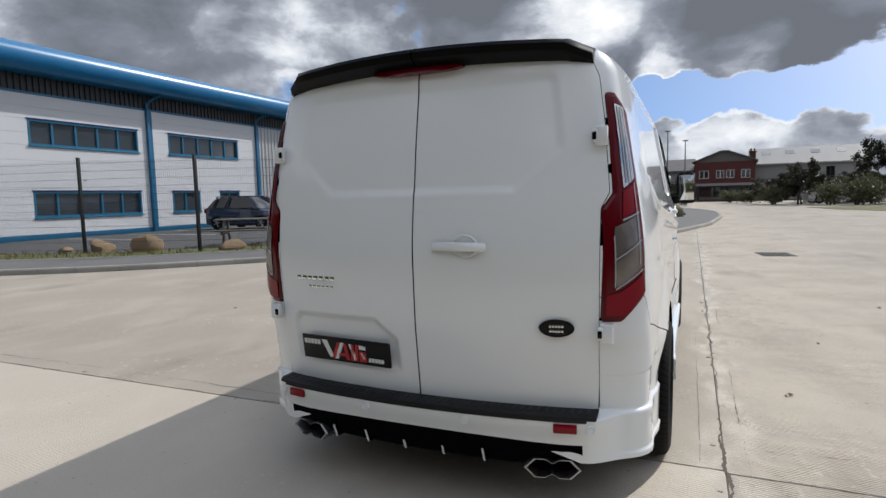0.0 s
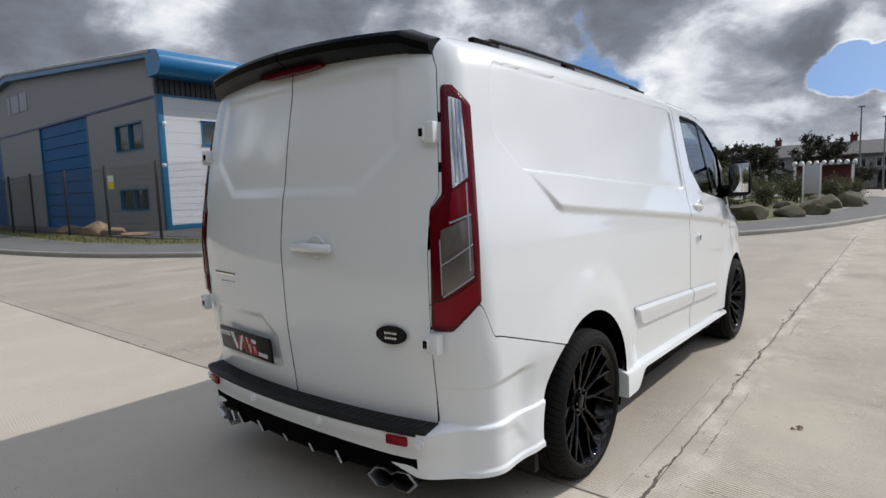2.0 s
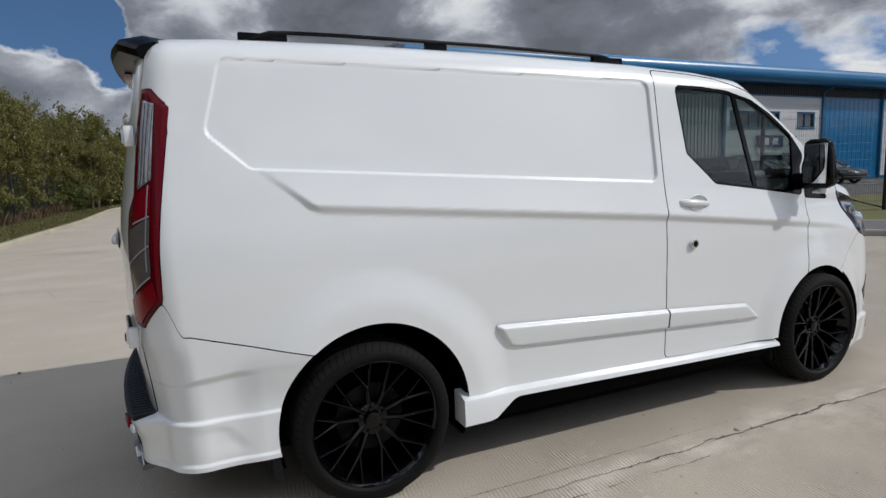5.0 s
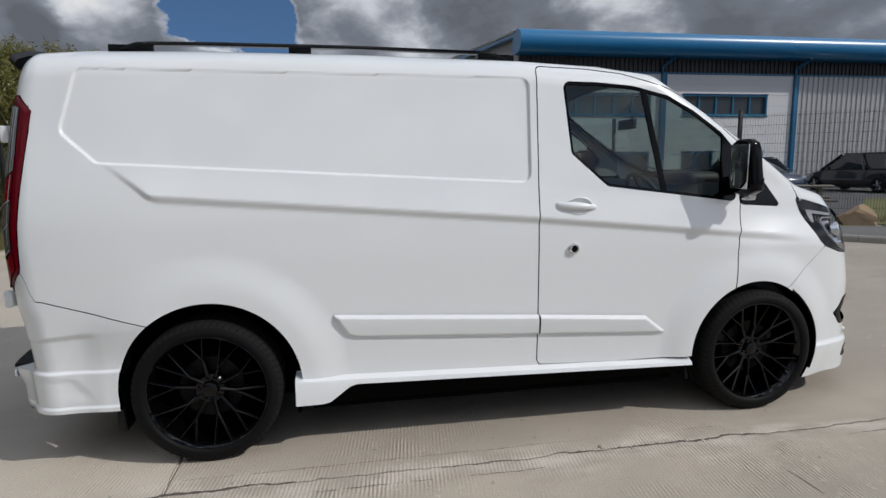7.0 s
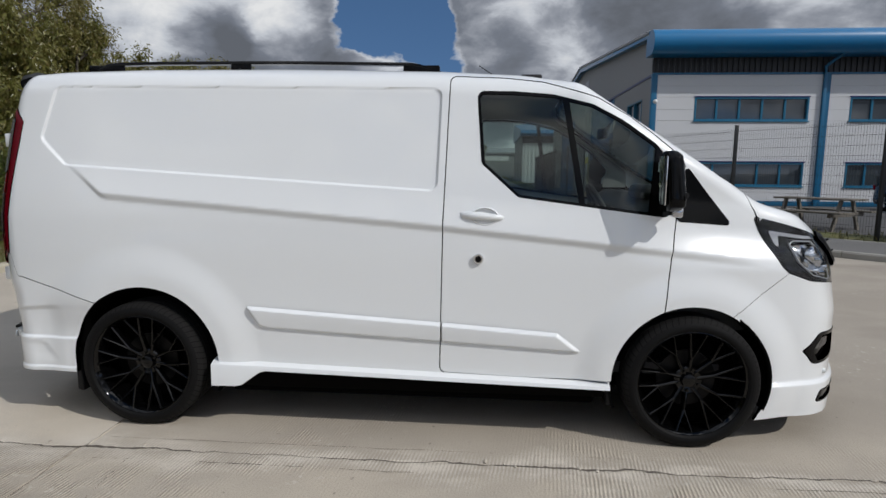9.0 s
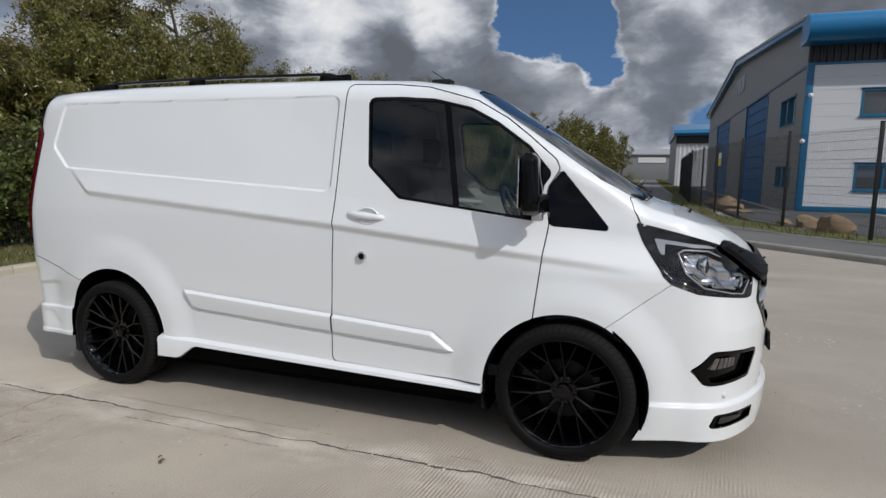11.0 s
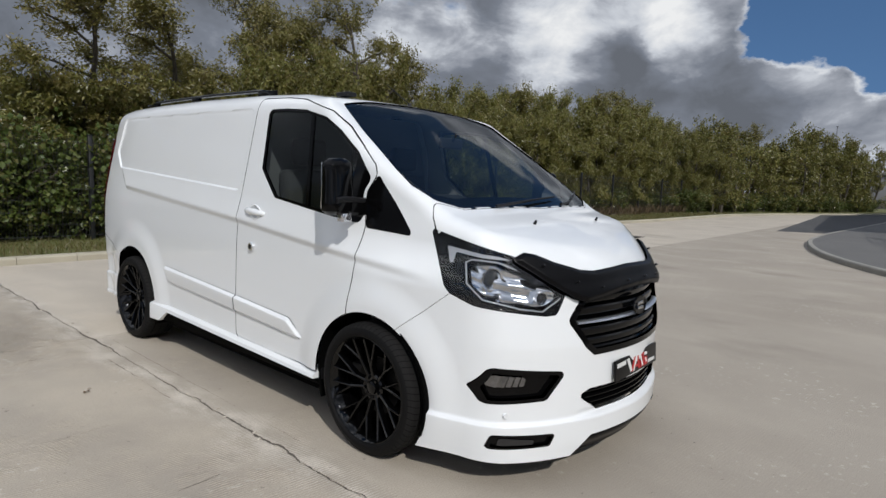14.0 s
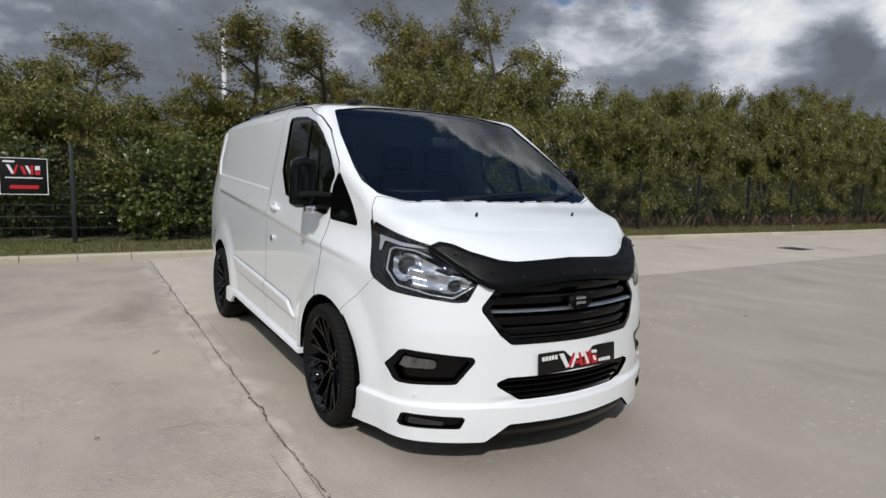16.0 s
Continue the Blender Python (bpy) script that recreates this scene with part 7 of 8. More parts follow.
# ---- mesh fence along the footway ----
def fence_panel(w, h):
    """Welded mesh: upright and level wires of one panel."""
    vs, fs = [], []

    def wire(p, q, r):
        p, q = np.array(p, float), np.array(q, float)
        d = (q - p) / np.linalg.norm(q - p)
        a = np.cross(d, [0, 1, 0])
        a /= np.linalg.norm(a)
        b = np.cross(d, a)
        base = len(vs)
        for e in (p, q):
            for k in range(3):
                th = 2 * math.pi * k / 3
                vs.append(e + r * (a * math.cos(th) + b * math.sin(th)))
        for k in range(3):
            fs.append((base + k, base + (k + 1) % 3, base + 3 + (k + 1) % 3, base + 3 + k))

    n = int(w / 0.05)
    for k in range(n + 1):
        wire((w * k / n, 0, 0.05), (w * k / n, 0, h), 0.0027)
    for z in np.arange(0.08, h, 0.2):
        wire((0, 0.006, z), (w, 0.006, z), 0.0035)
        wire((0, -0.006, z), (w, -0.006, z), 0.0035)
    me = bpy.data.meshes.new("mesh_panel")
    me.from_pydata([tuple(v) for v in vs], [], fs)
    me.materials.append(POSTM)
    return me


def run_fence(pts, h, label, base, lean=0.0):
    me_cache = {}
    for i, (p, q) in enumerate(zip(pts, pts[1:] + [None])):
        post = thing("fence_post", label, "fence", "mesh fence", at=pose(p[0], p[1], base))
        bm = bmesh.new()
        box(bm, -0.035, 0.035, -0.035, 0.035, -0.1, h + 0.06, 0.006)
        part("post", bm, POSTM, post)
        bm = bmesh.new()
        box(bm, -0.04, 0.04, -0.04, 0.04, h + 0.055, h + 0.075, 0.004)
        part("post_cap", bm, POSTM, post)
        if q is None:
            continue
        w = math.hypot(q[0] - p[0], q[1] - p[1])
        key = round(w, 2)
        if key not in me_cache:
            me_cache[key] = fence_panel(w, h)
        o = new("mesh_panel", me_cache[key])
        o.parent = post
        o.matrix_basis = Matrix.Rotation(math.atan2(q[1] - p[1], q[0] - p[0]), 4, "Z")


def spaced(q, d):
    s = np.concatenate([[0], np.cumsum(np.linalg.norm(np.diff(q, axis=0), axis=1))])
    t = np.arange(0, s[-1], d)
    return [(float(np.interp(u, s, q[:, 0])), float(np.interp(u, s, q[:, 1]))) for u in t]


FENCE = smooth_line([(-40, 5.5), (-24.8, 5.15), (-20.3, 5.55), (-17.2, 5.75), (-13.3, 6.55), (-10.4, 7.55), (-7.8, 9.6), (-6.2, 12.0), (-5.0, 14.8)], 0.05)
run_fence(spaced(FENCE, 3.0), 2.35, "black mesh fence panel and post by the car park", 0.12)


# ---- trees, bushes and grass ----
def leaf_material(name, cols):
    """Thin leaves that pass some light; every leaf has its own tint."""
    m = bpy.data.materials.new(name)
    m.use_nodes = True
    t = m.node_tree
    t.nodes.clear()
    geo, ramp, dif, tra, gl, m1, m2, out = (t.nodes.new("ShaderNode" + k) for k in ("NewGeometry", "ValToRGB", "BsdfDiffuse", "BsdfTranslucent", "BsdfGlossy", "MixShader", "MixShader", "OutputMaterial"))
    e = ramp.color_ramp.elements
    while len(e) < len(cols):
        e.new(0.5)
    for i, (el, c) in enumerate(zip(e, cols)):
        el.position, el.color = i / (len(cols) - 1), (*c, 1)
    t.links.new(geo.outputs["Random Per Island"], ramp.inputs[0])
    t.links.new(ramp.outputs[0], dif.inputs[0])
    t.links.new(ramp.outputs[0], tra.inputs[0])
    gl.inputs["Roughness"].default_value = 0.35
    gl.inputs[0].default_value = (0.6, 0.6, 0.6, 1)
    m1.inputs[0].default_value, m2.inputs[0].default_value = 0.32, 0.06
    t.links.new(dif.outputs[0], m1.inputs[1])
    t.links.new(tra.outputs[0], m1.inputs[2])
    t.links.new(m1.outputs[0], m2.inputs[1])
    t.links.new(gl.outputs[0], m2.inputs[2])
    t.links.new(m2.outputs[0], out.inputs[0])
    return m


WILLOW = leaf_material("willow_leaf", [(0.14, 0.13, 0.034), (0.19, 0.17, 0.046), (0.12, 0.12, 0.030), (0.24, 0.21, 0.07), (0.15, 0.135, 0.036), (0.20, 0.15, 0.05)])
THORN = leaf_material("hedge_leaf", [(0.115, 0.128, 0.030), (0.185, 0.182, 0.045), (0.13, 0.138, 0.032), (0.25, 0.225, 0.066), (0.15, 0.148, 0.038), (0.20, 0.15, 0.05)])
IVY = leaf_material("ivy_leaf", [(0.062, 0.096, 0.020), (0.10, 0.135, 0.030), (0.075, 0.108, 0.025), (0.15, 0.17, 0.042), (0.12, 0.105, 0.036)])
DARKLEAF = leaf_material("dark_leaf", [(0.022, 0.026, 0.012), (0.035, 0.038, 0.016), (0.030, 0.022, 0.016), (0.04, 0.05, 0.02)])
SHRUB = leaf_material("shrub_leaf", [(0.07, 0.085, 0.03), (0.10, 0.11, 0.05), (0.13, 0.12, 0.06), (0.08, 0.10, 0.03)])
HEATHER = leaf_material("heather_leaf", [(0.10, 0.045, 0.035), (0.13, 0.07, 0.05), (0.08, 0.06, 0.03), (0.09, 0.10, 0.04)])
BLADE = leaf_material("grass_blade", [(0.10, 0.115, 0.028), (0.14, 0.145, 0.04), (0.20, 0.165, 0.075), (0.17, 0.14, 0.06), (0.11, 0.125, 0.032)])
STRAW = leaf_material("dead_stalk", [(0.14, 0.095, 0.055), (0.20, 0.15, 0.09), (0.10, 0.07, 0.04), (0.16, 0.12, 0.07)])
BARK = material("bark", (0.060, 0.050, 0.038), 0.9, vary=0.5, scale=6, fine=0.2, bump=0.6, bump_scale=50, second=(0.10, 0.09, 0.07), stretch=(1, 1, 0.3))


def leaves(points, rng, size, slim, droop=0.4):
    """A diamond-shaped leaf at every point, folded along its rib."""
    n = len(points)
    d = rng.normal(0, 1, (n, 3))
    d[:, 2] = d[:, 2] * 0.6 - droop
    d /= np.linalg.norm(d, axis=1)[:, None]
    s = np.cross(d, rng.normal(0, 1, (n, 3)))
    s /= np.linalg.norm(s, axis=1)[:, None] + 1e-9
    ln = size * rng.uniform(0.65, 1.35, n)[:, None]
    w = ln * slim
    up = np.cross(s, d)
    a, b = points, points + d * ln
    mid = points + d * ln * 0.45 + up * w * 0.25
    v = np.stack([a, mid + s * w, b, mid - s * w], 1).reshape(-1, 3)
    i = np.arange(n) * 4
    return v, np.stack([i, i + 1, i + 2, i + 3], 1)


def limb_path(rng, p, d, length, n, curl):
    pts = [np.array(p, float)]
    d = np.array(d, float)
    for k in range(n):
        d = d + rng.normal(0, 0.14, 3) + np.array(curl) / n
        d /= np.linalg.norm(d)
        pts.append(pts[-1] + d * length / n)
    return pts


def grow(seed, height, spread, count, low, size, slim, stems=1, wispy=0.0, lean=(0.25, 0.0), droop=0.4):
    """Trunk with limbs and twigs as one mesh, and the leaves that sit along the twigs."""
    rng = np.random.default_rng(seed)
    bm = bmesh.new()
    anchors, weight = [], []
    for s in range(stems):
        off = rng.normal(0, 0.25 * spread if stems > 1 else 0.0, 2)
        h = height * rng.uniform(0.72, 1.0) if stems > 1 else height
        trunk = limb_path(rng, (off[0] * 0.4, off[1] * 0.4, -0.1), (off[0] * 0.15 + lean[0] * 0.3, off[1] * 0.15, 1), h * 0.92, 9, (lean[0], lean[1], 0.3))
        r0 = 0.018 * h + 0.015
        tube(bm, trunk, lambda a, r0=r0: r0 * (1 - 0.85 * a) + 0.006, 6)
        limbs = 15 if stems == 1 else 9
        for k in range(limbs):
            f = low + (0.97 - low) * (k + rng.uniform(0, 1)) / limbs
            i = f * 9
            base = trunk[int(i)] * (1 - i % 1) + trunk[min(int(i) + 1, 9)] * (i % 1)
            ang = rng.uniform(0, 2 * math.pi)
            reach = spread * (1.05 - 0.75 * abs(f - 0.42) ** 1.2) * rng.uniform(0.7, 1.2)
            path = limb_path(rng, base, (math.cos(ang), math.sin(ang), rng.uniform(0.25, 0.9)), reach, 6, (lean[0] * 1.5, lean[1] * 1.5, 0.25 - 0.5 * wispy))
            tube(bm, path, lambda a: (0.006 * h) * (1 - 0.8 * a) + 0.003, 4)
            for j in range(9):
                g = rng.uniform(0.25, 1.0) * 6
                q = path[min(int(g), 5)] * (1 - g % 1) + path[min(int(g) + 1, 6)] * (g % 1)
                tw = limb_path(rng, q, rng.normal(0, 1, 3) * (1, 1, 0.6) + (lean[0], lean[1], 0.45), rng.uniform(0.35, 0.75) * (0.5 + 0.25 * spread), 4, (lean[0], lean[1], 0.1 - 0.6 * wispy))
                tube(bm, tw, lambda a: 0.0030 * (1 - 0.6 * a), 3)
                anchors.append(tw)
        if wispy:
            for k in range(4):
                tw = limb_path(rng, trunk[8], (rng.normal(0, 0.5) + lean[0], rng.normal(0, 0.5), 1), height * 0.28, 5, (lean[0] * 3, 0, -0.3))
                tube(bm, tw, lambda a: 0.006 * (1 - 0.7 * a), 3)
                anchors.append(tw)
                anchors.append(tw)
    bmesh.ops.recalc_face_normals(bm, faces=bm.faces)
    an = np.array([[t[min(k, len(t) - 1)] for k in range(5)] for t in anchors])
    pick = rng.integers(0, len(an), count)
    f = rng.uniform(0.1, 1.0, count) * 4
    i = np.minimum(f.astype(int), 3)
    p = an[pick, i] * (1 - (f - i))[:, None] + an[pick, i + 1] * (f - i)[:, None]
    p += rng.normal(0, 0.07, p.shape)
    p[:, 2] = np.maximum(p[:, 2], 0.03)
    return bm, leaves(p, rng, size, slim, droop)


def plant(name, label, category, group, made, mat, bark=BARK):
    bm, (v, f) = made
    ob = thing(name, label, category, group)
    part("trunk", bm, bark, ob, "", 60)
    me = bpy.data.meshes.new("crown")
    me.from_pydata(v.tolist(), [], f.tolist())
    me.materials.append(mat)
    c = new("crown", me)
    c.parent = ob
    return ob


def set_plant(ob, x, y, z, turn, k, kz=None):
    ob.matrix_basis = pose(x, y, z, 0, 0, turn) @ Matrix.Diagonal((k, k, kz or k, 1))


def copy_plant(ob, x, y, z, turn, k, kz=None):
    c = copy_thing(ob, Matrix())
    c.matrix_basis = pose(x, y, z, 0, 0, turn) @ Matrix.Diagonal((k, k, kz or k, 1))
    return c


# wind leans everything the same way, so copies turn only a little
WIND = (0.35, 0.05)
willows = [plant("willow_tree", "slender wind-bent willow with olive leaves", "tree", "roadside trees", grow(s, 5.2, 1.5, 13000, 0.22, 0.085, 0.17, 1, 0.8, WIND), WILLOW) for s in (11, 12, 13)]
thorns = [plant("hedge_tree", "dense olive hedgerow tree with browning leaves", "tree", "roadside trees", grow(s, 4.0, 1.45, 17000, 0.06, 0.088, 0.17, 2, 0.55, WIND, 0.9), THORN) for s in (21, 22, 23)]
fars = [plant("hedge_tree", "distant olive hedgerow tree", "tree", "roadside trees", grow(s, 4.0, 1.45, 4200, 0.08, 0.115, 0.32, 2, 0.25, WIND), THORN) for s in (24, 25)]
ivies = [plant("ivy_bush", "low dark green ivy-covered bush", "bush", "hedge foot", grow(s, 1.7, 1.1, 6000, 0.03, 0.078, 0.42, 4, 0.2, (0.1, 0)), IVY) for s in (31, 32)]
rng = np.random.default_rng(77)
HEIGHT = [(14, 4.2), (6, 4.2), (2.3, 3.9), (0.3, 3.7), (-2.0, 4.2), (-5, 4.5), (-7.5, 5.2), (-12, 5.7), (-14.5, 5.5), (-20, 5.7), (-25, 6.0), (-30, 6.4), (-36, 5.9), (-42, 6.5), (-50, 6.6), (-56, 6.0), (-75, 6.0)]
hx, hz = [h[0] for h in HEIGHT][::-1], [h[1] for h in HEIGHT][::-1]
first = {}


def put(kind, pool, x, y, k, kz):
    i = int(rng.integers(0, len(pool)))
    turn = float(rng.choice([0, 35, -40, 15, -20]))
    if (kind, i) not in first:
        first[kind, i] = True
        set_plant(pool[i], x, y, 0.05 if kind == "d" else 0.16, turn, k, kz)
    else:
        copy_plant(pool[i], x, y, 0.05 if kind == "d" else 0.16, turn, k, kz)


x = 11.0
while x > -61:
    yb = float(np.interp(x, bank[::-1, 0], bank[::-1, 1]))
    hh = float(np.interp(x, hx, hz))
    near = x > -7
    pool, kind = (thorns, "t") if x > -34 else (fars, "f")
    back = 3.2 if x > -31 else 1.6
    put(kind, pool, x, yb - back + rng.uniform(-0.25, 0.3), rng.uniform(0.95, 1.15), hh / 4.0 * rng.uniform(0.85, 1.02))
    if near:
        put(kind, pool, x - 0.7, yb - 4.6, 1.15, hh / 4.0 * rng.uniform(0.9, 1.05))
    else:
        put(kind, pool, x - 0.8, yb - back - 1.8, 1.2, hh / 4.0 * rng.uniform(0.95, 1.12))
    x -= 1.55 if x > -36 else 2.3
# taller willows that stand above the hedge line
for x, d, h in ((3.3, 3.8, 5.4), (1.2, 4.0, 5.0), (-1.4, 4.0, 5.1), (-3.6, 4.4, 5.3), (-5.2, 5.0, 5.0), (-6.9, 4.1, 6.6), (-7.9, 4.3, 7.0), (-9.0, 4.0, 6.9), (-9.9, 5.0, 6.4), (-12.4, 4.2, 6.5), (-17.5, 4.5, 5.4), (-24.5, 4.0, 6.2), (-26.0, 4.8, 5.6), (-29.5, 4.2, 7.2), (-31.5, 4.6, 6.6), (-38, 5, 6.5), (-47, 5, 6.6), (-56, 5, 6.8)):
    yb = float(np.interp(x, bank[::-1, 0], bank[::-1, 1]))
    put("w", willows, x, yb - d, 1.05, h / 5.2)
# ivy and brambles at the foot of the near hedge
x = 8.0
while x > -8.5:
    put("i", ivies, x, (-7.45 if 1.4 < x < 4.3 else -6.9) + rng.uniform(-0.25, 0.25), rng.uniform(0.85, 1.15), rng.uniform(0.7, 1.25))
    x -= 0.72
x = -8.5
while x > -60:
    yb = float(np.interp(x, bank[::-1, 0], bank[::-1, 1]))
    put("i", ivies, x, yb - (3.1 if x > -31 else 1.7) + rng.uniform(-0.4, 0.3), rng.uniform(0.7, 1.05), rng.uniform(0.5, 0.85))
    x -= 1.35


def blades(name, label, n, place, h, mat, w=0.006, seed=3):
    """Upright blades, each a bent sliver, over a strip of ground."""
    r = np.random.default_rng(seed)
    p = place(r, n)
    a = r.uniform(0, 2 * math.pi, n)
    hh = h * r.uniform(0.4, 1.2, n)
    side = np.stack([np.cos(a), np.sin(a), 0 * a], 1) * w
    bend = np.stack([-np.sin(a), np.cos(a), 0 * a], 1) * (hh * r.uniform(0.1, 0.7, n))[:, None]
    up = np.stack([0 * a, 0 * a, hh], 1)
    v = np.stack([p - side, p + side, p + side * 0.6 + up * 0.6 + bend * 0.4, p + up + bend, p - side * 0.6 + up * 0.6 + bend * 0.4], 1).reshape(-1, 3)
    i = np.arange(n) * 5
    me = bpy.data.meshes.new(name)
    me.from_pydata(v.tolist(), [], np.stack([i, i + 1, i + 2, i + 3, i + 4], 1).tolist())
    me.materials.append(mat)
    return tagged(new(name, me), label, "grass", kind="stuff")


def on_bank(r, n, lo=-34, hi=7, d0=0.15, d1=2.3):
    x = r.uniform(lo, hi, n)
    y = np.interp(x, bank[::-1, 0], bank[::-1, 1]) - r.uniform(d0, d1, n)
    return np.stack([x, y, 0.11 + 0 * x], 1)


blades("verge_grass", "short rough grass along the kerb", 26000, lambda r, n: on_bank(r, n), 0.085, BLADE, 0.007, 3)
blades("dead_stalks", "dry brown stalks along the fence", 1500, lambda r, n: on_bank(r, n, -34, -8, 1.6, 2.6), 0.5, STRAW, 0.003, 4)


def on_verge(r, n):
    q = offset_line(near_fence, 0)
    i = r.integers(0, len(q) - 1, n)
    off = offset_line(near_fence, 1.0) - q
    p = q[i] + off[i] * r.uniform(2.02, 3.4, n)[:, None] + r.normal(0, 0.1, (n, 2))
    return np.stack([p[:, 0], p[:, 1], 0.12 + 0 * p[:, 0]], 1)


blades("far_verge_grass", "rough grass under the mesh fence", 9000, on_verge, 0.12, BLADE, 0.010, 6)

# ---- island planting and the trees round the houses ----
shrubs = [plant("shrub", "rounded grey-green garden shrub", "shrub", "island shrubs", grow(s, 1.1, 0.8, 2200, 0.05, 0.09, 0.3, 4, 0.2, (0.1, 0)), SHRUB) for s in (41, 42)]
heathers = [plant("heather", "low reddish heather mound", "shrub", "island shrubs", grow(s, 0.7, 0.8, 2000, 0.05, 0.08, 0.2, 5, 0.1, (0.1, 0)), HEATHER) for s in (51,)]
darks = [plant("dark_tree", "dark full-crowned tree behind the houses", "tree", "distant trees", grow(s, 4.4, 1.9, 6000, 0.15, 0.16, 0.4, 2, 0.1, (0.1, 0)), DARKLEAF) for s in (61, 62)]
SPOTS = [("s", shrubs, -3.6, 22.0, 1.1, 1.0), ("s", shrubs, -5.0, 23.5, 1.3, 1.2), ("s", shrubs, -2.6, 25.5, 0.9, 1.0), ("s", shrubs, -4.2, 27.5, 1.4, 1.5), ("s", shrubs, -6.4, 25.0, 1.3, 1.1), ("h", heathers, -5.2, 19.0, 1.3, 1.2),
         ("h", heathers, -6.6, 20.4, 1.4, 1.4), ("h", heathers, -4.4, 17.6, 1.0, 0.9), ("s", shrubs, -7.6, 22.4, 1.2, 1.2), ("s", shrubs, -2.2, 30.0, 1.2, 1.2), ("s", shrubs, -1.0, 33.5, 1.1, 1.0), ("s", shrubs, -0.2, 36.0, 0.9, 0.9)]
TREE_SPOTS = [("d", darks, -6.2, 46.0, 1.0, 0.98), ("d", darks, -3.4, 50.0, 1.0, 1.12), ("d", darks, -12.0, 58.0, 1.2, 1.15), ("d", darks, -9.6, 62.0, 1.1, 1.2), ("d", darks, -14.5, 64.0, 1.3, 1.25), ("d", darks, -1.2, 58.0, 0.9, 0.72),
         ("d", darks, 9.2, 52.0, 0.95, 0.93), ("d", darks, 7.9, 54.0, 0.9, 0.55), ("d", darks, 17.6, 54.0, 1.3, 1.25), ("d", darks, 16.2, 60.0, 1.0, 1.35), ("d", darks, 20.0, 50.0, 1.6, 1.4), ("d", darks, 12.4, 60.0, 1.6, 0.7), ("d", darks, 15.0, 58.0, 1.5, 0.65),
         ("s", shrubs, 10.8, 49.0, 1.9, 1.4), ("s", shrubs, 12.4, 48.0, 2.2, 1.6), ("s", shrubs, 13.6, 49.5, 1.7, 1.3), ("s", shrubs, 7.4, 52.0, 1.6, 1.2), ("s", shrubs, 6.0, 58.0, 1.6, 1.0), ("s", shrubs, 4.6, 60.0, 1.4, 0.9)]
for kind, pool, x, y, k, kz in SPOTS + TREE_SPOTS:
    put(kind, pool, x, y, k, kz)
ribbon("far_lawn", smooth_line([(8.3, 43), (9.2, 38), (11.5, 33), (16, 30), (30, 28)], 0.5), 0.0, 14.0, 0.02, 0.10, GRASS_M, "lawn beside the far road", "grass")


# ---- loose things ----
SAND = material("sandstone", (0.34, 0.235, 0.135), 0.9, vary=0.6, scale=2.5, fine=0.2, bump=0.7, bump_scale=18, second=(0.17, 0.12, 0.08))
GREYROCK = material("mossy_stone", (0.115, 0.085, 0.058), 0.9, vary=0.6, scale=2.5, fine=0.2, bump=0.7, bump_scale=18, second=(0.07, 0.075, 0.035))


def boulder(x, y, z, sx, sy, sz, seed, mat, label, group, turn=0):
    r = np.random.default_rng(seed)
    bm = bmesh.new()
    bmesh.ops.create_icosphere(bm, subdivisions=3, radius=1.0)
    planes = [(Vector(r.normal(0, 1, 3)).normalized(), r.uniform(0.55, 0.85)) for _ in range(11)]
    for v in bm.verts:
        d = v.co.normalized()
        k = min([1.0] + [h / max(d.dot(n), 1e-3) for n, h in planes if d.dot(n) > 0.05])
        k *= 1 + 0.05 * noise.noise(d * 3 + Vector((seed, 0, 0)))
        v.co = Vector((d.x * k * sx, d.y * k * sy, max(d.z * k * sz, -0.25 * sz)))
    bmesh.ops.recalc_face_normals(bm, faces=bm.faces)
    o = tagged(part("boulder", bm, mat, smooth=28), label, "boulder", group)
    o.matrix_basis = pose(x, y, z + 0.22 * sz, 0, 0, turn)
    return o


for k, (x, y, sx, sy, sz) in enumerate(((-13.4, 7.3, 0.42, 0.36, 0.30), (-12.0, 7.5, 0.45, 0.40, 0.42), (-9.9, 8.4, 0.4, 0.3, 0.22), (-6.2, 11.0, 0.5, 0.42, 0.36), (-5.6, 11.5, 0.36, 0.34, 0.30), (-22.0, 6.3, 0.75, 0.5, 0.42), (-20.9, 6.35, 0.55, 0.45, 0.28), (-19.2, 6.5, 0.6, 0.4, 0.12), (-24.2, 6.2, 0.6, 0.45, 0.30), (-14.3, 6.95, 0.25, 0.2, 0.12))):
    boulder(x, y, 0.12, sx, sy, sz, 100 + k, SAND, "buff sandstone boulder on the grass verge", "verge boulders", 37 * k)
for k, (x, y, sx, sy, sz) in enumerate(((-3.0, 15.4, 0.5, 0.45, 0.30), (-1.75, 17.6, 1.05, 0.8, 0.85), (-0.85, 19.2, 0.8, 0.6, 0.5), (-0.3, 20.6, 0.75, 0.6, 0.55), (-0.7, 23.0, 0.7, 0.55, 0.6), (-0.2, 25.0, 0.9, 0.6, 0.75), (0.2, 26.6, 0.8, 0.6, 0.85), (0.35, 28.6, 0.7, 0.6, 0.6), (0.1, 30.8, 0.8, 0.7, 0.7), (-0.9, 28.0, 0.9, 0.7, 0.6), (-1.6, 24.2, 0.7, 0.5, 0.4))):
    boulder(x, y, 0.14, sx * 0.78, sy * 0.78, sz * 0.68, 200 + k, GREYROCK, "brown mossy boulder edging the island", "island boulders", 53 * k)

# picnic tables
WEATHERED = material("weathered_timber", (0.20, 0.18, 0.15), 0.85, vary=0.5, scale=4, fine=0.2, bump=0.4, bump_scale=60, second=(0.10, 0.09, 0.075), stretch=(0.15, 1, 1))


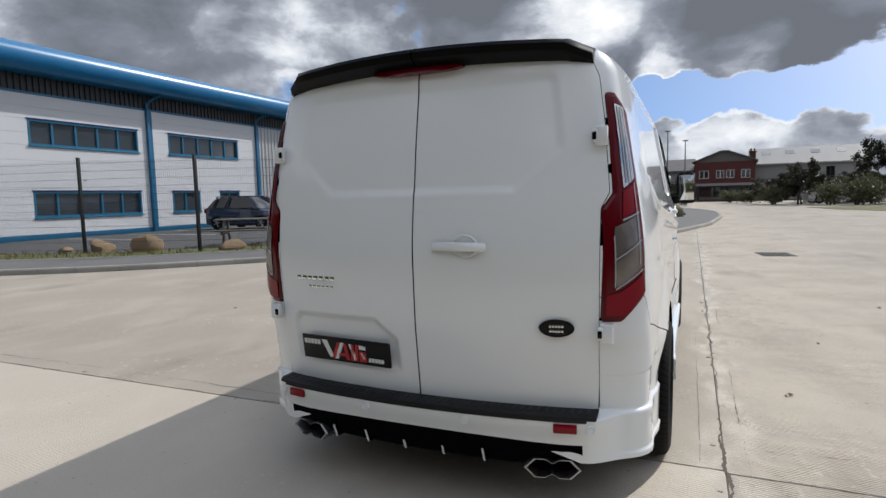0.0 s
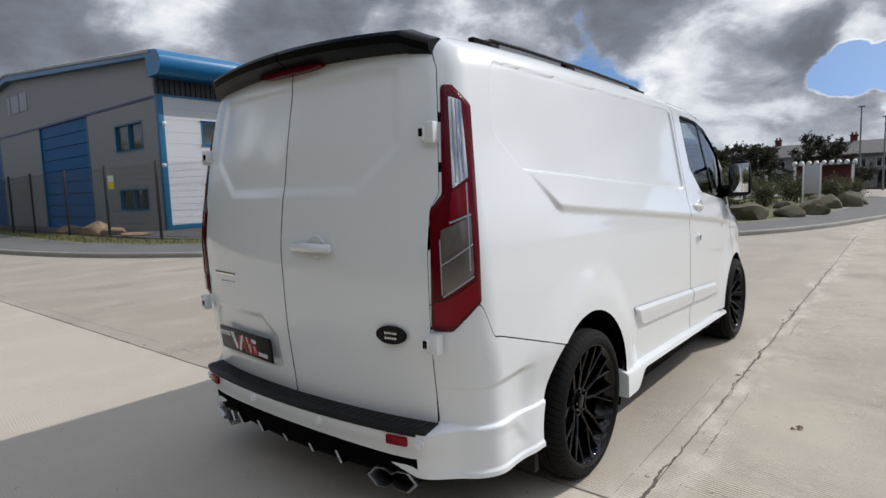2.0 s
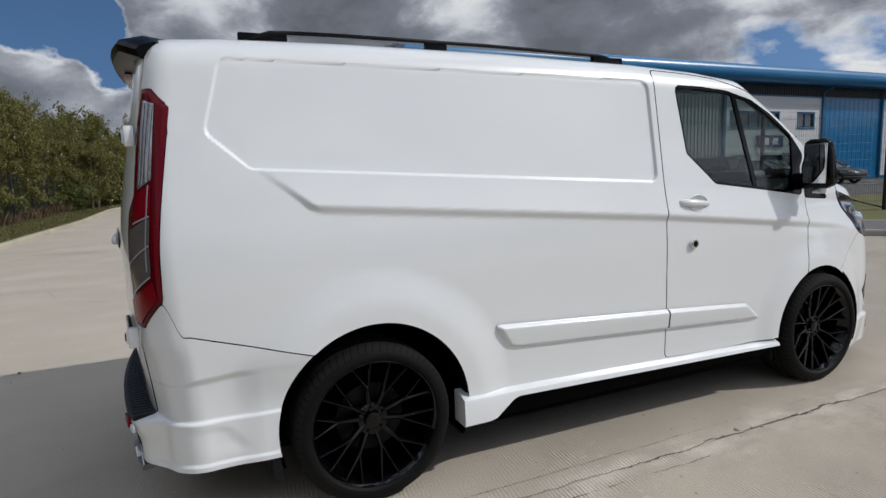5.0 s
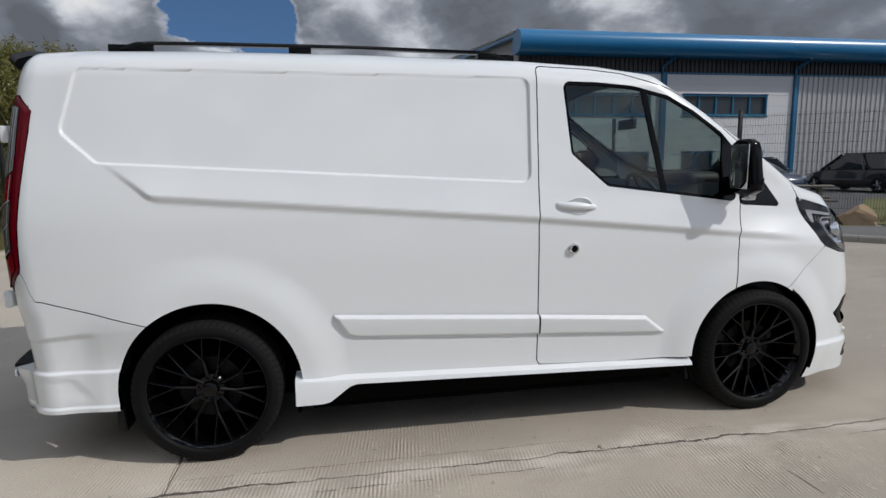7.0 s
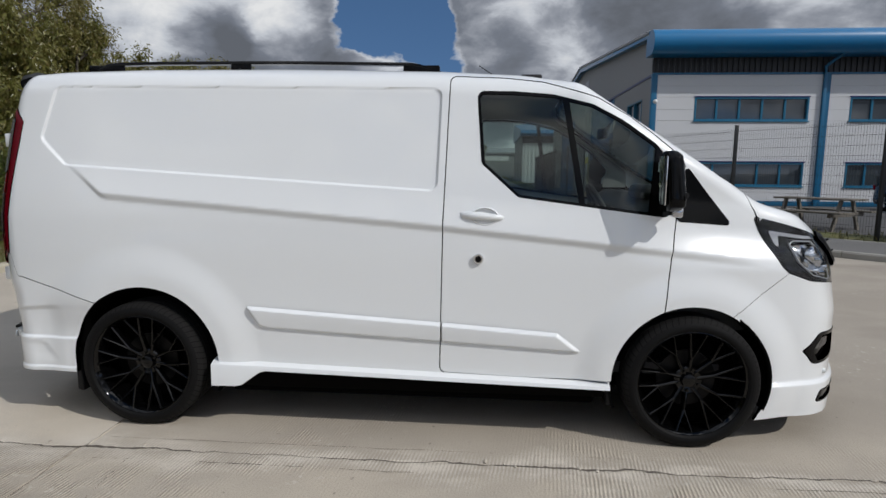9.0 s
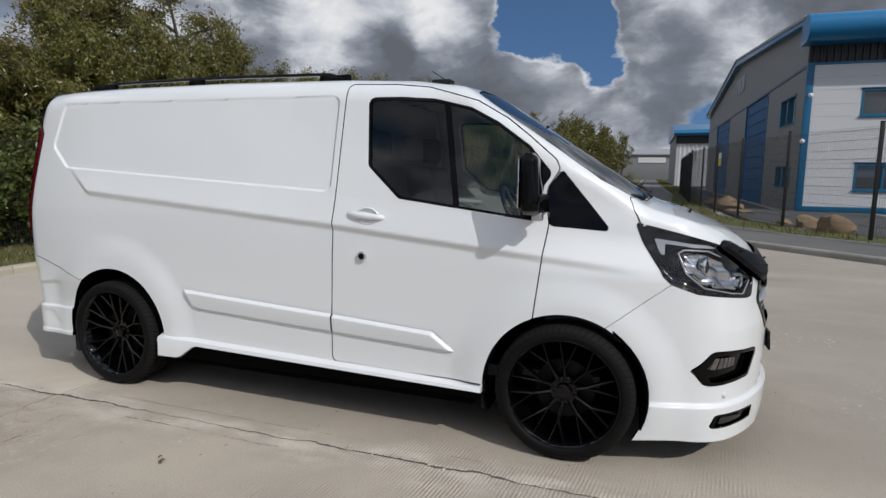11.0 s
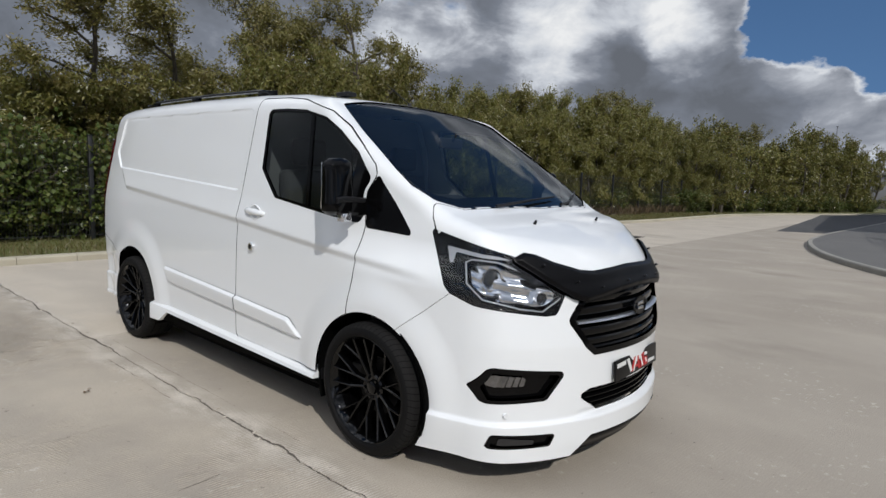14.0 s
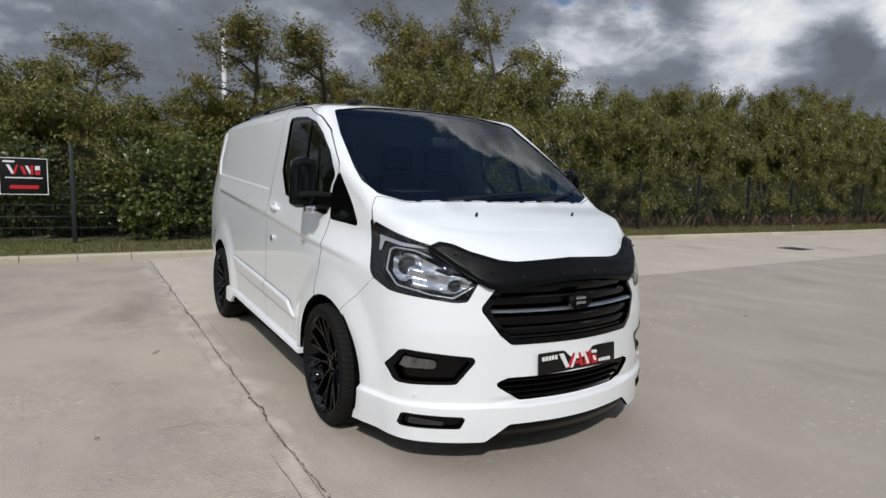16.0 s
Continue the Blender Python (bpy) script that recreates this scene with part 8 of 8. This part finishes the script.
def picnic_table(m, label):
    t = thing("picnic_table", label, "picnic table", "picnic tables", at=m)
    for k in range(5):
        bm = bmesh.new()
        box(bm, -0.9, 0.9, -0.37 + 0.15 * k, -0.235 + 0.15 * k, 0.71, 0.75, 0.006)
        part("top_plank", bm, WEATHERED, t)
    for s in (-1, 1):
        for k in range(2):
            bm = bmesh.new()
            y = s * 0.72 + (k - 0.5) * 0.15
            box(bm, -0.9, 0.9, y - 0.068, y + 0.068, 0.42, 0.46, 0.006)
            part("bench_plank", bm, WEATHERED, t)
        bm = bmesh.new()
        x = s * 0.62
        box(bm, x - 0.03, x + 0.03, -0.78, 0.78, 0.33, 0.42, 0.005)
        part("bench_bearer", bm, WEATHERED, t)
        for q in (-1, 1):
            bm = bmesh.new()
            loft(bm, [[(x + dx, q * (yy + dy), zz) for dx, dy in ((-0.03, -0.05), (0.03, -0.05), (0.03, 0.05), (-0.03, 0.05))] for yy, zz in ((0.60, 0.0), (0.26, 0.71))])
            bmesh.ops.recalc_face_normals(bm, faces=bm.faces)
            part("leg", bm, WEATHERED, t)
    return t


pt = picnic_table(pose(-10.7, 9.9, 0.11, 0, 0, 35), "weathered timber picnic table in the car park")
copy_thing(pt, pose(-8.0, 10.9, 0.11, 0, 0, 52))


# parked cars
CARGLASS = material("car_glass", (0.015, 0.018, 0.02), 0.04, coat=1.0)
TAILRED = bpy.data.materials["red_lens"]


def parked_car(m, paint, label, length=4.2, height=1.5, estate=False):
    """A hatchback: lower body, glasshouse, wheels, lamps; nose towards +x."""
    car = thing("parked_car", label, "car", "parked cars", at=m)
    h, l = height, length / 2
    tail = 0.96 if estate else 0.90
    bm = bmesh.new()
    st = [(-l, 0.55, 0.35, 0.80), (-l + 0.10, 0.78, 0.22, 0.95), (-l + 0.5, 0.86, 0.20, 0.98), (-0.6, 0.88, 0.18, 0.96), (0.6, 0.88, 0.18, 0.94), (l - 1.0, 0.86, 0.20, 0.92), (l - 0.35, 0.80, 0.22, 0.80), (l - 0.06, 0.66, 0.28, 0.66), (l, 0.5, 0.36, 0.58)]
    rings = []
    for x, w, z0, z1 in st:
        rings.append([(x, -w * 0.9, z0), (x, -w, z0 + 0.12), (x, -w, (z0 + z1) / 2), (x, -w * 0.95, z1 - 0.06), (x, -w * 0.82, z1), (x, w * 0.82, z1), (x, w * 0.95, z1 - 0.06), (x, w, (z0 + z1) / 2), (x, w, z0 + 0.12), (x, w * 0.9, z0)])
    loft(bm, rings)
    bmesh.ops.recalc_face_normals(bm, faces=bm.faces)
    part("body", bm, paint, car, "", 50)
    bm = bmesh.new()
    rings = []
    for x, w, z in ((-l + 0.12, 0.76, 0.95), (-l * tail + 0.35, 0.66, h - 0.10), (-l + 1.1, 0.64, h), (0.1, 0.64, h), (0.55, 0.62, h - 0.07), (l - 0.95, 0.76, 0.92)):
        rings.append([(x, -w - 0.06 * (h - z) - (0.05 if z > 1 else 0), 0.90), (x, -w, z - 0.04), (x, -w * 0.9, z), (x, w * 0.9, z), (x, w, z - 0.04), (x, w + 0.06 * (h - z) + (0.05 if z > 1 else 0), 0.90)])
    loft(bm, rings)
    bmesh.ops.recalc_face_normals(bm, faces=bm.faces)
    part("glasshouse", bm, CARGLASS, car, "dark car windows", 40)
    bm = bmesh.new()
    box(bm, -l + 0.55, 0.42, -0.60, 0.60, h - 0.035, h + 0.008, 0.02)
    part("car_roof", bm, paint, car)
    for s in (-1, 1):
        for x0, x1 in ((-l + 0.75, -l + 1.0), (0.32, 1.0), (-0.55, -0.48)):
            bm = bmesh.new()
            a = (x0, s * 0.70, h - 0.05) if x1 != 1.0 else (0.42, s * 0.66, h - 0.05)
            b = (x0 - 0.25, s * 0.80, 0.93) if x1 != 1.0 else (l - 1.0, s * 0.80, 0.92)
            rod(bm, a, b, 0.035, n=6)
            part("pillar", bm, paint, car)
        for x in (-l + 0.78, l - 0.80):
            bm = bmesh.new()
            lathe(bm, [(-0.1, 0.20), (-0.1, 0.30), (-0.08, 0.32), (0.08, 0.32), (0.1, 0.30), (0.1, 0.21), (0.06, 0.19)], 24)
            bmesh.ops.transform(bm, matrix=Matrix.Translation((x, s * 0.80, 0.32)) @ Matrix.Rotation(s * math.pi / 2, 4, "Z"), verts=bm.verts)
            bmesh.ops.recalc_face_normals(bm, faces=bm.faces)
            w = part("wheel", bm, RUBBER, car)
            bm = bmesh.new()
            for k in range(5):
                a = 2 * math.pi * k / 5
                rod(bm, (x, s * 0.885, 0.32), (x + 0.19 * math.cos(a), s * 0.885, 0.32 + 0.19 * math.sin(a)), 0.030, 0.02, 6)
            part("rim", bm, ALLOY, w)
        bm = bmesh.new()
        box(bm, l - 0.42, l - 0.12, min(s * 0.5, s * 0.76), max(s * 0.5, s * 0.76), 0.62, 0.74, 0.03)
        part("headlamp", bm, CLEAR, car)
        bm = bmesh.new()
        box(bm, -l + 0.02, -l + 0.14, min(s * 0.55, s * 0.78), max(s * 0.55, s * 0.78), 0.74, 0.95, 0.03)
        part("tail_light", bm, TAILRED, car)
        bm = bmesh.new()
        box(bm, 0.70, 0.82, min(s * 0.88, s * 1.02), max(s * 0.88, s * 1.02), 0.92, 1.04, 0.03)
        part("door_mirror", bm, paint, car)
    return car


NAVYCAR = material("navy_car_paint", (0.012, 0.025, 0.06), 0.25, coat=1.0)
BLACKCAR = material("black_car_paint", (0.012, 0.011, 0.014), 0.22, coat=1.0)
SILVERCAR = material("silver_car_paint", (0.36, 0.37, 0.38), 0.3, metal=0.6, coat=1.0)
parked_car(pose(-17.3, 17.4, 0.11, 0, 0, 4), NAVYCAR, "dark navy hatchback parked by the unit", 3.95, 1.48)
parked_car(pose(-17.4, 22.7, 0.11, 0, 0, 182), BLACKCAR, "black estate car parked by the unit", 4.6, 1.62, True)
parked_car(pose(-18.0, 27.8, 0.11, 0, 0, 2), SILVERCAR, "silver saloon parked by the unit", 4.5, 1.45)
parked_car(pose(-18.4, 33.4, 0.11, 0, 0, 2), BLACKCAR, "black hatchback parked by the unit", 4.3, 1.48)
parked_car(pose(-9.6, 34.0, 0.11, 0, 0, 20), SILVERCAR, "silver car parked beyond the island", 4.4, 1.45)
parked_car(pose(11.8, 52.6, 0.05, 0, 0, 10), bpy.data.materials["sign_white"], "pale car behind the bushes", 4.4, 1.5)

# board on the fence by the trees
RED_S = material("sign_red", (0.50, 0.012, 0.02), 0.4)
sb = thing("fence_sign", "black board with red and white shapes on the fence", "sign", at=pose(2.99, -6.12, 0.0))
bm = bmesh.new()
box(bm, -0.34, 0.34, -0.01, 0.01, 1.0, 1.62, 0.003)
part("board", bm, bpy.data.materials["plate_black"], sb)
for a, b, c, d in ((-0.34, 0.34, 1.0, 1.012), (-0.34, 0.34, 1.608, 1.62), (-0.34, -0.328, 1.012, 1.608), (0.328, 0.34, 1.012, 1.608)):
    bm = bmesh.new()
    box(bm, a, b, 0.008, 0.016, c, d)
    part("border", bm, SIGNWHITE, sb)
for mt, poly in ((SIGNWHITE, [(0.24, 1.50), (0.19, 1.50), (0.13, 1.36), (0.16, 1.34)]), (RED_S, [(0.10, 1.50), (0.07, 1.50), (0.12, 1.34), (0.15, 1.34)]), (RED_S, [(0.05, 1.48), (0.0, 1.48), (-0.04, 1.34), (0.0, 1.34)]), (SIGNWHITE, [(-0.02, 1.49), (-0.06, 1.49), (-0.12, 1.36), (-0.08, 1.35)]),
                 (RED_S, [(-0.10, 1.50), (-0.14, 1.50), (-0.13, 1.34), (-0.09, 1.34)]), (SIGNWHITE, [(-0.16, 1.49), (-0.23, 1.49), (-0.23, 1.42), (-0.16, 1.42)]), (RED_S, [(-0.16, 1.41), (-0.23, 1.40), (-0.23, 1.34), (-0.16, 1.34)]),
                 (SIGNWHITE, [(0.26, 1.295), (-0.26, 1.295), (-0.26, 1.275), (0.26, 1.275)]), (SIGNWHITE, [(0.28, 1.54), (0.12, 1.54), (0.12, 1.57), (0.28, 1.57)]), (RED_S, [(0.20, 1.16), (-0.20, 1.16), (-0.20, 1.10), (0.20, 1.10)])):
    bm = bmesh.new()
    prism(bm, poly, "y", 0.008, 0.014)
    part("board_shape", bm, mt, sb)
# fence before the trees
run_fence([(2.3 - 3.02 * k, -6.22) for k in range(-2, 13)], 1.75, "black mesh fence panel before the trees", 0.14)
# warning notice on the mesh fence
wn_ = thing("fence_notice", "small yellow and white warning notice on the fence", "sign", at=pose(-18.6, float(np.interp(-18.6, FENCE[:, 0], FENCE[:, 1])) - 0.012, 1.75, 0, 0, 8))
bm = bmesh.new()
box(bm, -0.16, 0.16, -0.012, 0.0, 0.0, 0.24)
part("notice_lower", bm, material("notice_yellow", (0.6, 0.5, 0.04), 0.5), wn_)
bm = bmesh.new()
box(bm, -0.16, 0.16, -0.012, 0.0, 0.245, 0.45)
part("notice_upper", bm, SIGNWHITE, wn_)

# white mast beyond the trees, lamp columns by the houses
mast = thing("mast", "tall white tubular mast beyond the trees", "mast", at=pose(-16.4, -88.0, 0.0))
bm = bmesh.new()
rod(bm, (0, 0, 0), (0, 0, 23.6), 0.42, 0.36, 16)
part("pole", bm, SIGNWHITE, mast)
bm = bmesh.new()
rod(bm, (0, 0, 22.8), (0, 0, 23.05), 0.62, n=14)
part("collar", bm, POSTM, mast)
STEEL = material("galvanised_steel", (0.20, 0.21, 0.22), 0.5, metal=0.4)
for x, y, h in ((-1.2, 60.0, 7.3), (0.4, 64.0, 6.6), (-95, -7.0, 11.0), (-97, -6.0, 9.0)):
    lp = thing("street_lamp", "tall grey lamp column", "street lamp", "lamp columns", at=pose(x, y, 0))
    bm = bmesh.new()
    rod(bm, (0, 0, 0), (0, 0, h), 0.09, 0.05, 8)
    part("column", bm, STEEL, lp)
    bm = bmesh.new()
    box(bm, -0.25, 0.25, -0.12, 0.12, h, h + 0.12, 0.03)
    part("lantern", bm, STEEL, lp)

# island board and shelter
ib = thing("island_board", "blank grey notice board on two white posts", "notice board", at=pose(-1.0, 26.0, 0.2, 0, 0, 8))
for s in (-1, 1):
    bm = bmesh.new()
    box(bm, s * 0.30 - 0.035, s * 0.30 + 0.035, -0.035, 0.035, -0.1, 1.75, 0.006)
    part("post", bm, SIGNWHITE, ib)
bm = bmesh.new()
box(bm, -0.26, 0.26, -0.02, 0.02, 0.5, 1.70, 0.004)
part("panel", bm, material("faded_board", (0.45, 0.46, 0.48), 0.6, vary=0.2, scale=3), ib)
BRICK = material("red_brick", (0.115, 0.030, 0.028), 0.85, vary=0.4, scale=2.0, fine=0.25, fine_scale=14, second=(0.07, 0.02, 0.018))
sh = thing("brick_shelter", "low red brick shelter with a scalloped white roof edge", "shelter", at=pose(-1.9, 40.5, 0.1))
bm = bmesh.new()
box(bm, -1.5, 1.4, 0.0, 0.25, 0.0, 2.0)
part("wall", bm, BRICK, sh)
bm = bmesh.new()
box(bm, -1.7, 1.6, -0.5, 0.9, 2.0, 2.12)
part("roof", bm, STEEL, sh)
for k in range(9):
    bm = bmesh.new()
    rod(bm, (-1.6 + 0.39 * k, -0.55, 2.14), (-1.6 + 0.39 * k, 0.0, 2.20), 0.12, n=8)
    part("roof_scallop", bm, SIGNWHITE, sh)
for x in (-1.55, 1.45):
    bm = bmesh.new()
    box(bm, x - 0.07, x + 0.07, -0.5, -0.36, 0, 2.0)
    part("post", bm, SIGNWHITE, sh)

# ---- houses beyond the yard ----
SLATE = material("slate_roof", (0.10, 0.095, 0.095), 0.75, vary=0.3, scale=0.8, fine=0.2, fine_scale=8, second=(0.15, 0.14, 0.13))
PALEROOF = material("pale_sheet_roof", (0.34, 0.33, 0.31), 0.7, vary=0.2, scale=0.6, second=(0.26, 0.25, 0.235))
RENDERED = material("grey_render", (0.30, 0.30, 0.29), 0.8, vary=0.2, scale=1.0)
FRAMEW = material("window_white", (0.6, 0.6, 0.58), 0.5)


def house(name, label, m, w, d, eave, ridge, wall, roof, windows, along=True, hip=0.0, dado=0.0):
    """A building with its front towards -y: walls with glazed openings set in, pitched roof, chimney."""
    h = thing(name, label, "house", "houses beyond the yard", at=m)
    bm = bmesh.new()
    xs = sorted({0, w, *[a for q in windows for a in (q[0], q[1])]})
    zs = sorted({0, eave, *[a for q in windows for a in (q[2], q[3])]})
    for a, b in zip(xs, xs[1:]):
        for c, e in zip(zs, zs[1:]):
            if not any(q[0] <= a and b <= q[1] and q[2] <= c and e <= q[3] for q in windows):
                box(bm, a, b, 0, 0.25, c, e)
    box(bm, 0, 0.25, 0.25, d, 0, eave)
    box(bm, w - 0.25, w, 0.25, d, 0, eave)
    box(bm, 0, w, d, d + 0.25, 0, eave)
    part("wall", bm, wall, h, smooth=0)
    bm = bmesh.new()
    if along:
        prism(bm, [(-0.3, eave - 0.1), (d / 2, ridge), (d + 0.5, eave - 0.1), (d + 0.5, eave), (d / 2, ridge + 0.14), (-0.3, eave + 0.06)], "x", -0.3, w + 0.3)
    else:
        prism(bm, [(-0.3, eave - 0.05), (w / 2 - hip, ridge), (w / 2 + hip, ridge), (w + 0.3, eave - 0.05), (w + 0.3, eave + 0.08), (w / 2 + hip, ridge + 0.14), (w / 2 - hip, ridge + 0.14), (-0.3, eave + 0.08)], "y", -0.3, d)
        prism(bm, [(0, eave), (w / 2 - hip, ridge), (w / 2 + hip, ridge), (w, eave)], "y", 0.0, 0.25)
    bmesh.ops.recalc_face_normals(bm, faces=bm.faces)
    part("roof", bm, roof, h, smooth=0)
    for q in windows:
        bm = bmesh.new()
        for a, b, c, e in ((q[0], q[1], q[2], q[2] + 0.07), (q[0], q[1], q[3] - 0.07, q[3]), (q[0], q[0] + 0.07, q[2], q[3]), (q[1] - 0.07, q[1], q[2], q[3]), ((q[0] + q[1]) / 2 - 0.04, (q[0] + q[1]) / 2 + 0.04, q[2], q[3])):
            box(bm, a, b, 0.04, 0.12, c, e)
        wi = part("window", bm, FRAMEW if q[3] - q[2] < 1.5 else DARKRIB, h, smooth=0)
        bm = bmesh.new()
        box(bm, q[0] + 0.05, q[1] - 0.05, 0.13, 0.15, q[2] + 0.05, q[3] - 0.05)
        part("pane", bm, CARGLASS, wi)
    return h


def chimney(h, x, y, z):
    bm = bmesh.new()
    box(bm, x - 0.35, x + 0.35, y - 0.25, y + 0.25, z - 0.8, z + 0.8)
    box(bm, x - 0.42, x + 0.42, y - 0.32, y + 0.32, z + 0.75, z + 0.9)
    c = part("chimney", bm, BRICK, h)
    for s in (-1, 1):
        bm = bmesh.new()
        rod(bm, (x + s * 0.18, y, z + 0.9), (x + s * 0.18, y, z + 1.2), 0.1, n=8)
        part("chimney_pot", bm, BRICK, c)


hw = house("brick_works", "red brick works building with a hipped front", pose(1.4, 75, 0, 0, 0, -4), 6.6, 12, 4.75, 5.95, BRICK, SLATE, [(0.5, 1.6, 2.75, 3.75), (2.4, 3.3, 2.75, 3.75), (3.5, 4.4, 2.75, 3.75), (5.1, 6.1, 2.75, 3.75), (0.3, 6.3, 0.1, 1.75)], False, 0.4)
bm = bmesh.new()
box(bm, -0.05, 6.65, -0.08, 0.0, 1.85, 2.15)
part("string_course", bm, RENDERED, hw)
chimney(hw, 6.3, 1.0, 5.0)
hb = house("long_shed", "long grey workshop with a pale sheet roof", pose(8.0, 80, 0, 0, 0, -4), 12.4, 9, 4.4, 6.5, RENDERED, PALEROOF, [(3.0, 4.6, 0.8, 1.8), (8.0, 8.9, 2.2, 3.9), (11.0, 12.5, 2.2, 3.2)])
for k in range(4):
    bm = bmesh.new()
    x = 1.2 + 2.7 * k
    z = lambda y: 4.4 + (6.5 - 4.4) * (y + 0.3) / 4.8 + 0.09
    loft(bm, [[(x, 2.4, z(2.4)), (x + 1.0, 2.4, z(2.4)), (x + 1.0, 2.4, z(2.4) + 0.05), (x, 2.4, z(2.4) + 0.05)], [(x, 3.5, z(3.5)), (x + 1.0, 3.5, z(3.5)), (x + 1.0, 3.5, z(3.5) + 0.05), (x, 3.5, z(3.5) + 0.05)]])
    bmesh.ops.recalc_face_normals(bm, faces=bm.faces)
    part("rooflight", bm, WGLASS, hb)
for k in range(5):
    x0 = -19.5 + 4.1 * k
    hs_ = house("terrace_house", "terraced house with slate roof", pose(x0, 82 - 0.6 * k, 0, 0, 0, -3), 4.1, 8, 3.9, 5.5, BRICK if k % 2 else RENDERED, SLATE, [(0.5, 1.5, 2.4, 3.5), (2.4, 3.5, 2.4, 3.5), (0.5, 1.7, 0.7, 1.9), (2.6, 3.4, 0.05, 2.0)])
    if k % 2:
        chimney(hs_, 3.9, 4.0, 5.5)
# dark boundary wall with white gate posts in front of the terrace
bw = thing("boundary_wall", "dark boundary fence with pale posts", "wall", at=pose(-22, 70, 0))
bm = bmesh.new()
box(bm, 0, 20, 0, 0.15, 0, 1.9)
part("boards", bm, material("dark_boards", (0.02, 0.025, 0.022), 0.8), bw)
for k in range(6):
    bm = bmesh.new()
    box(bm, 1.0 + 3.6 * k, 1.25 + 3.6 * k, -0.12, 0.0, 0, 2.0)
    part("post", bm, SIGNWHITE, bw)
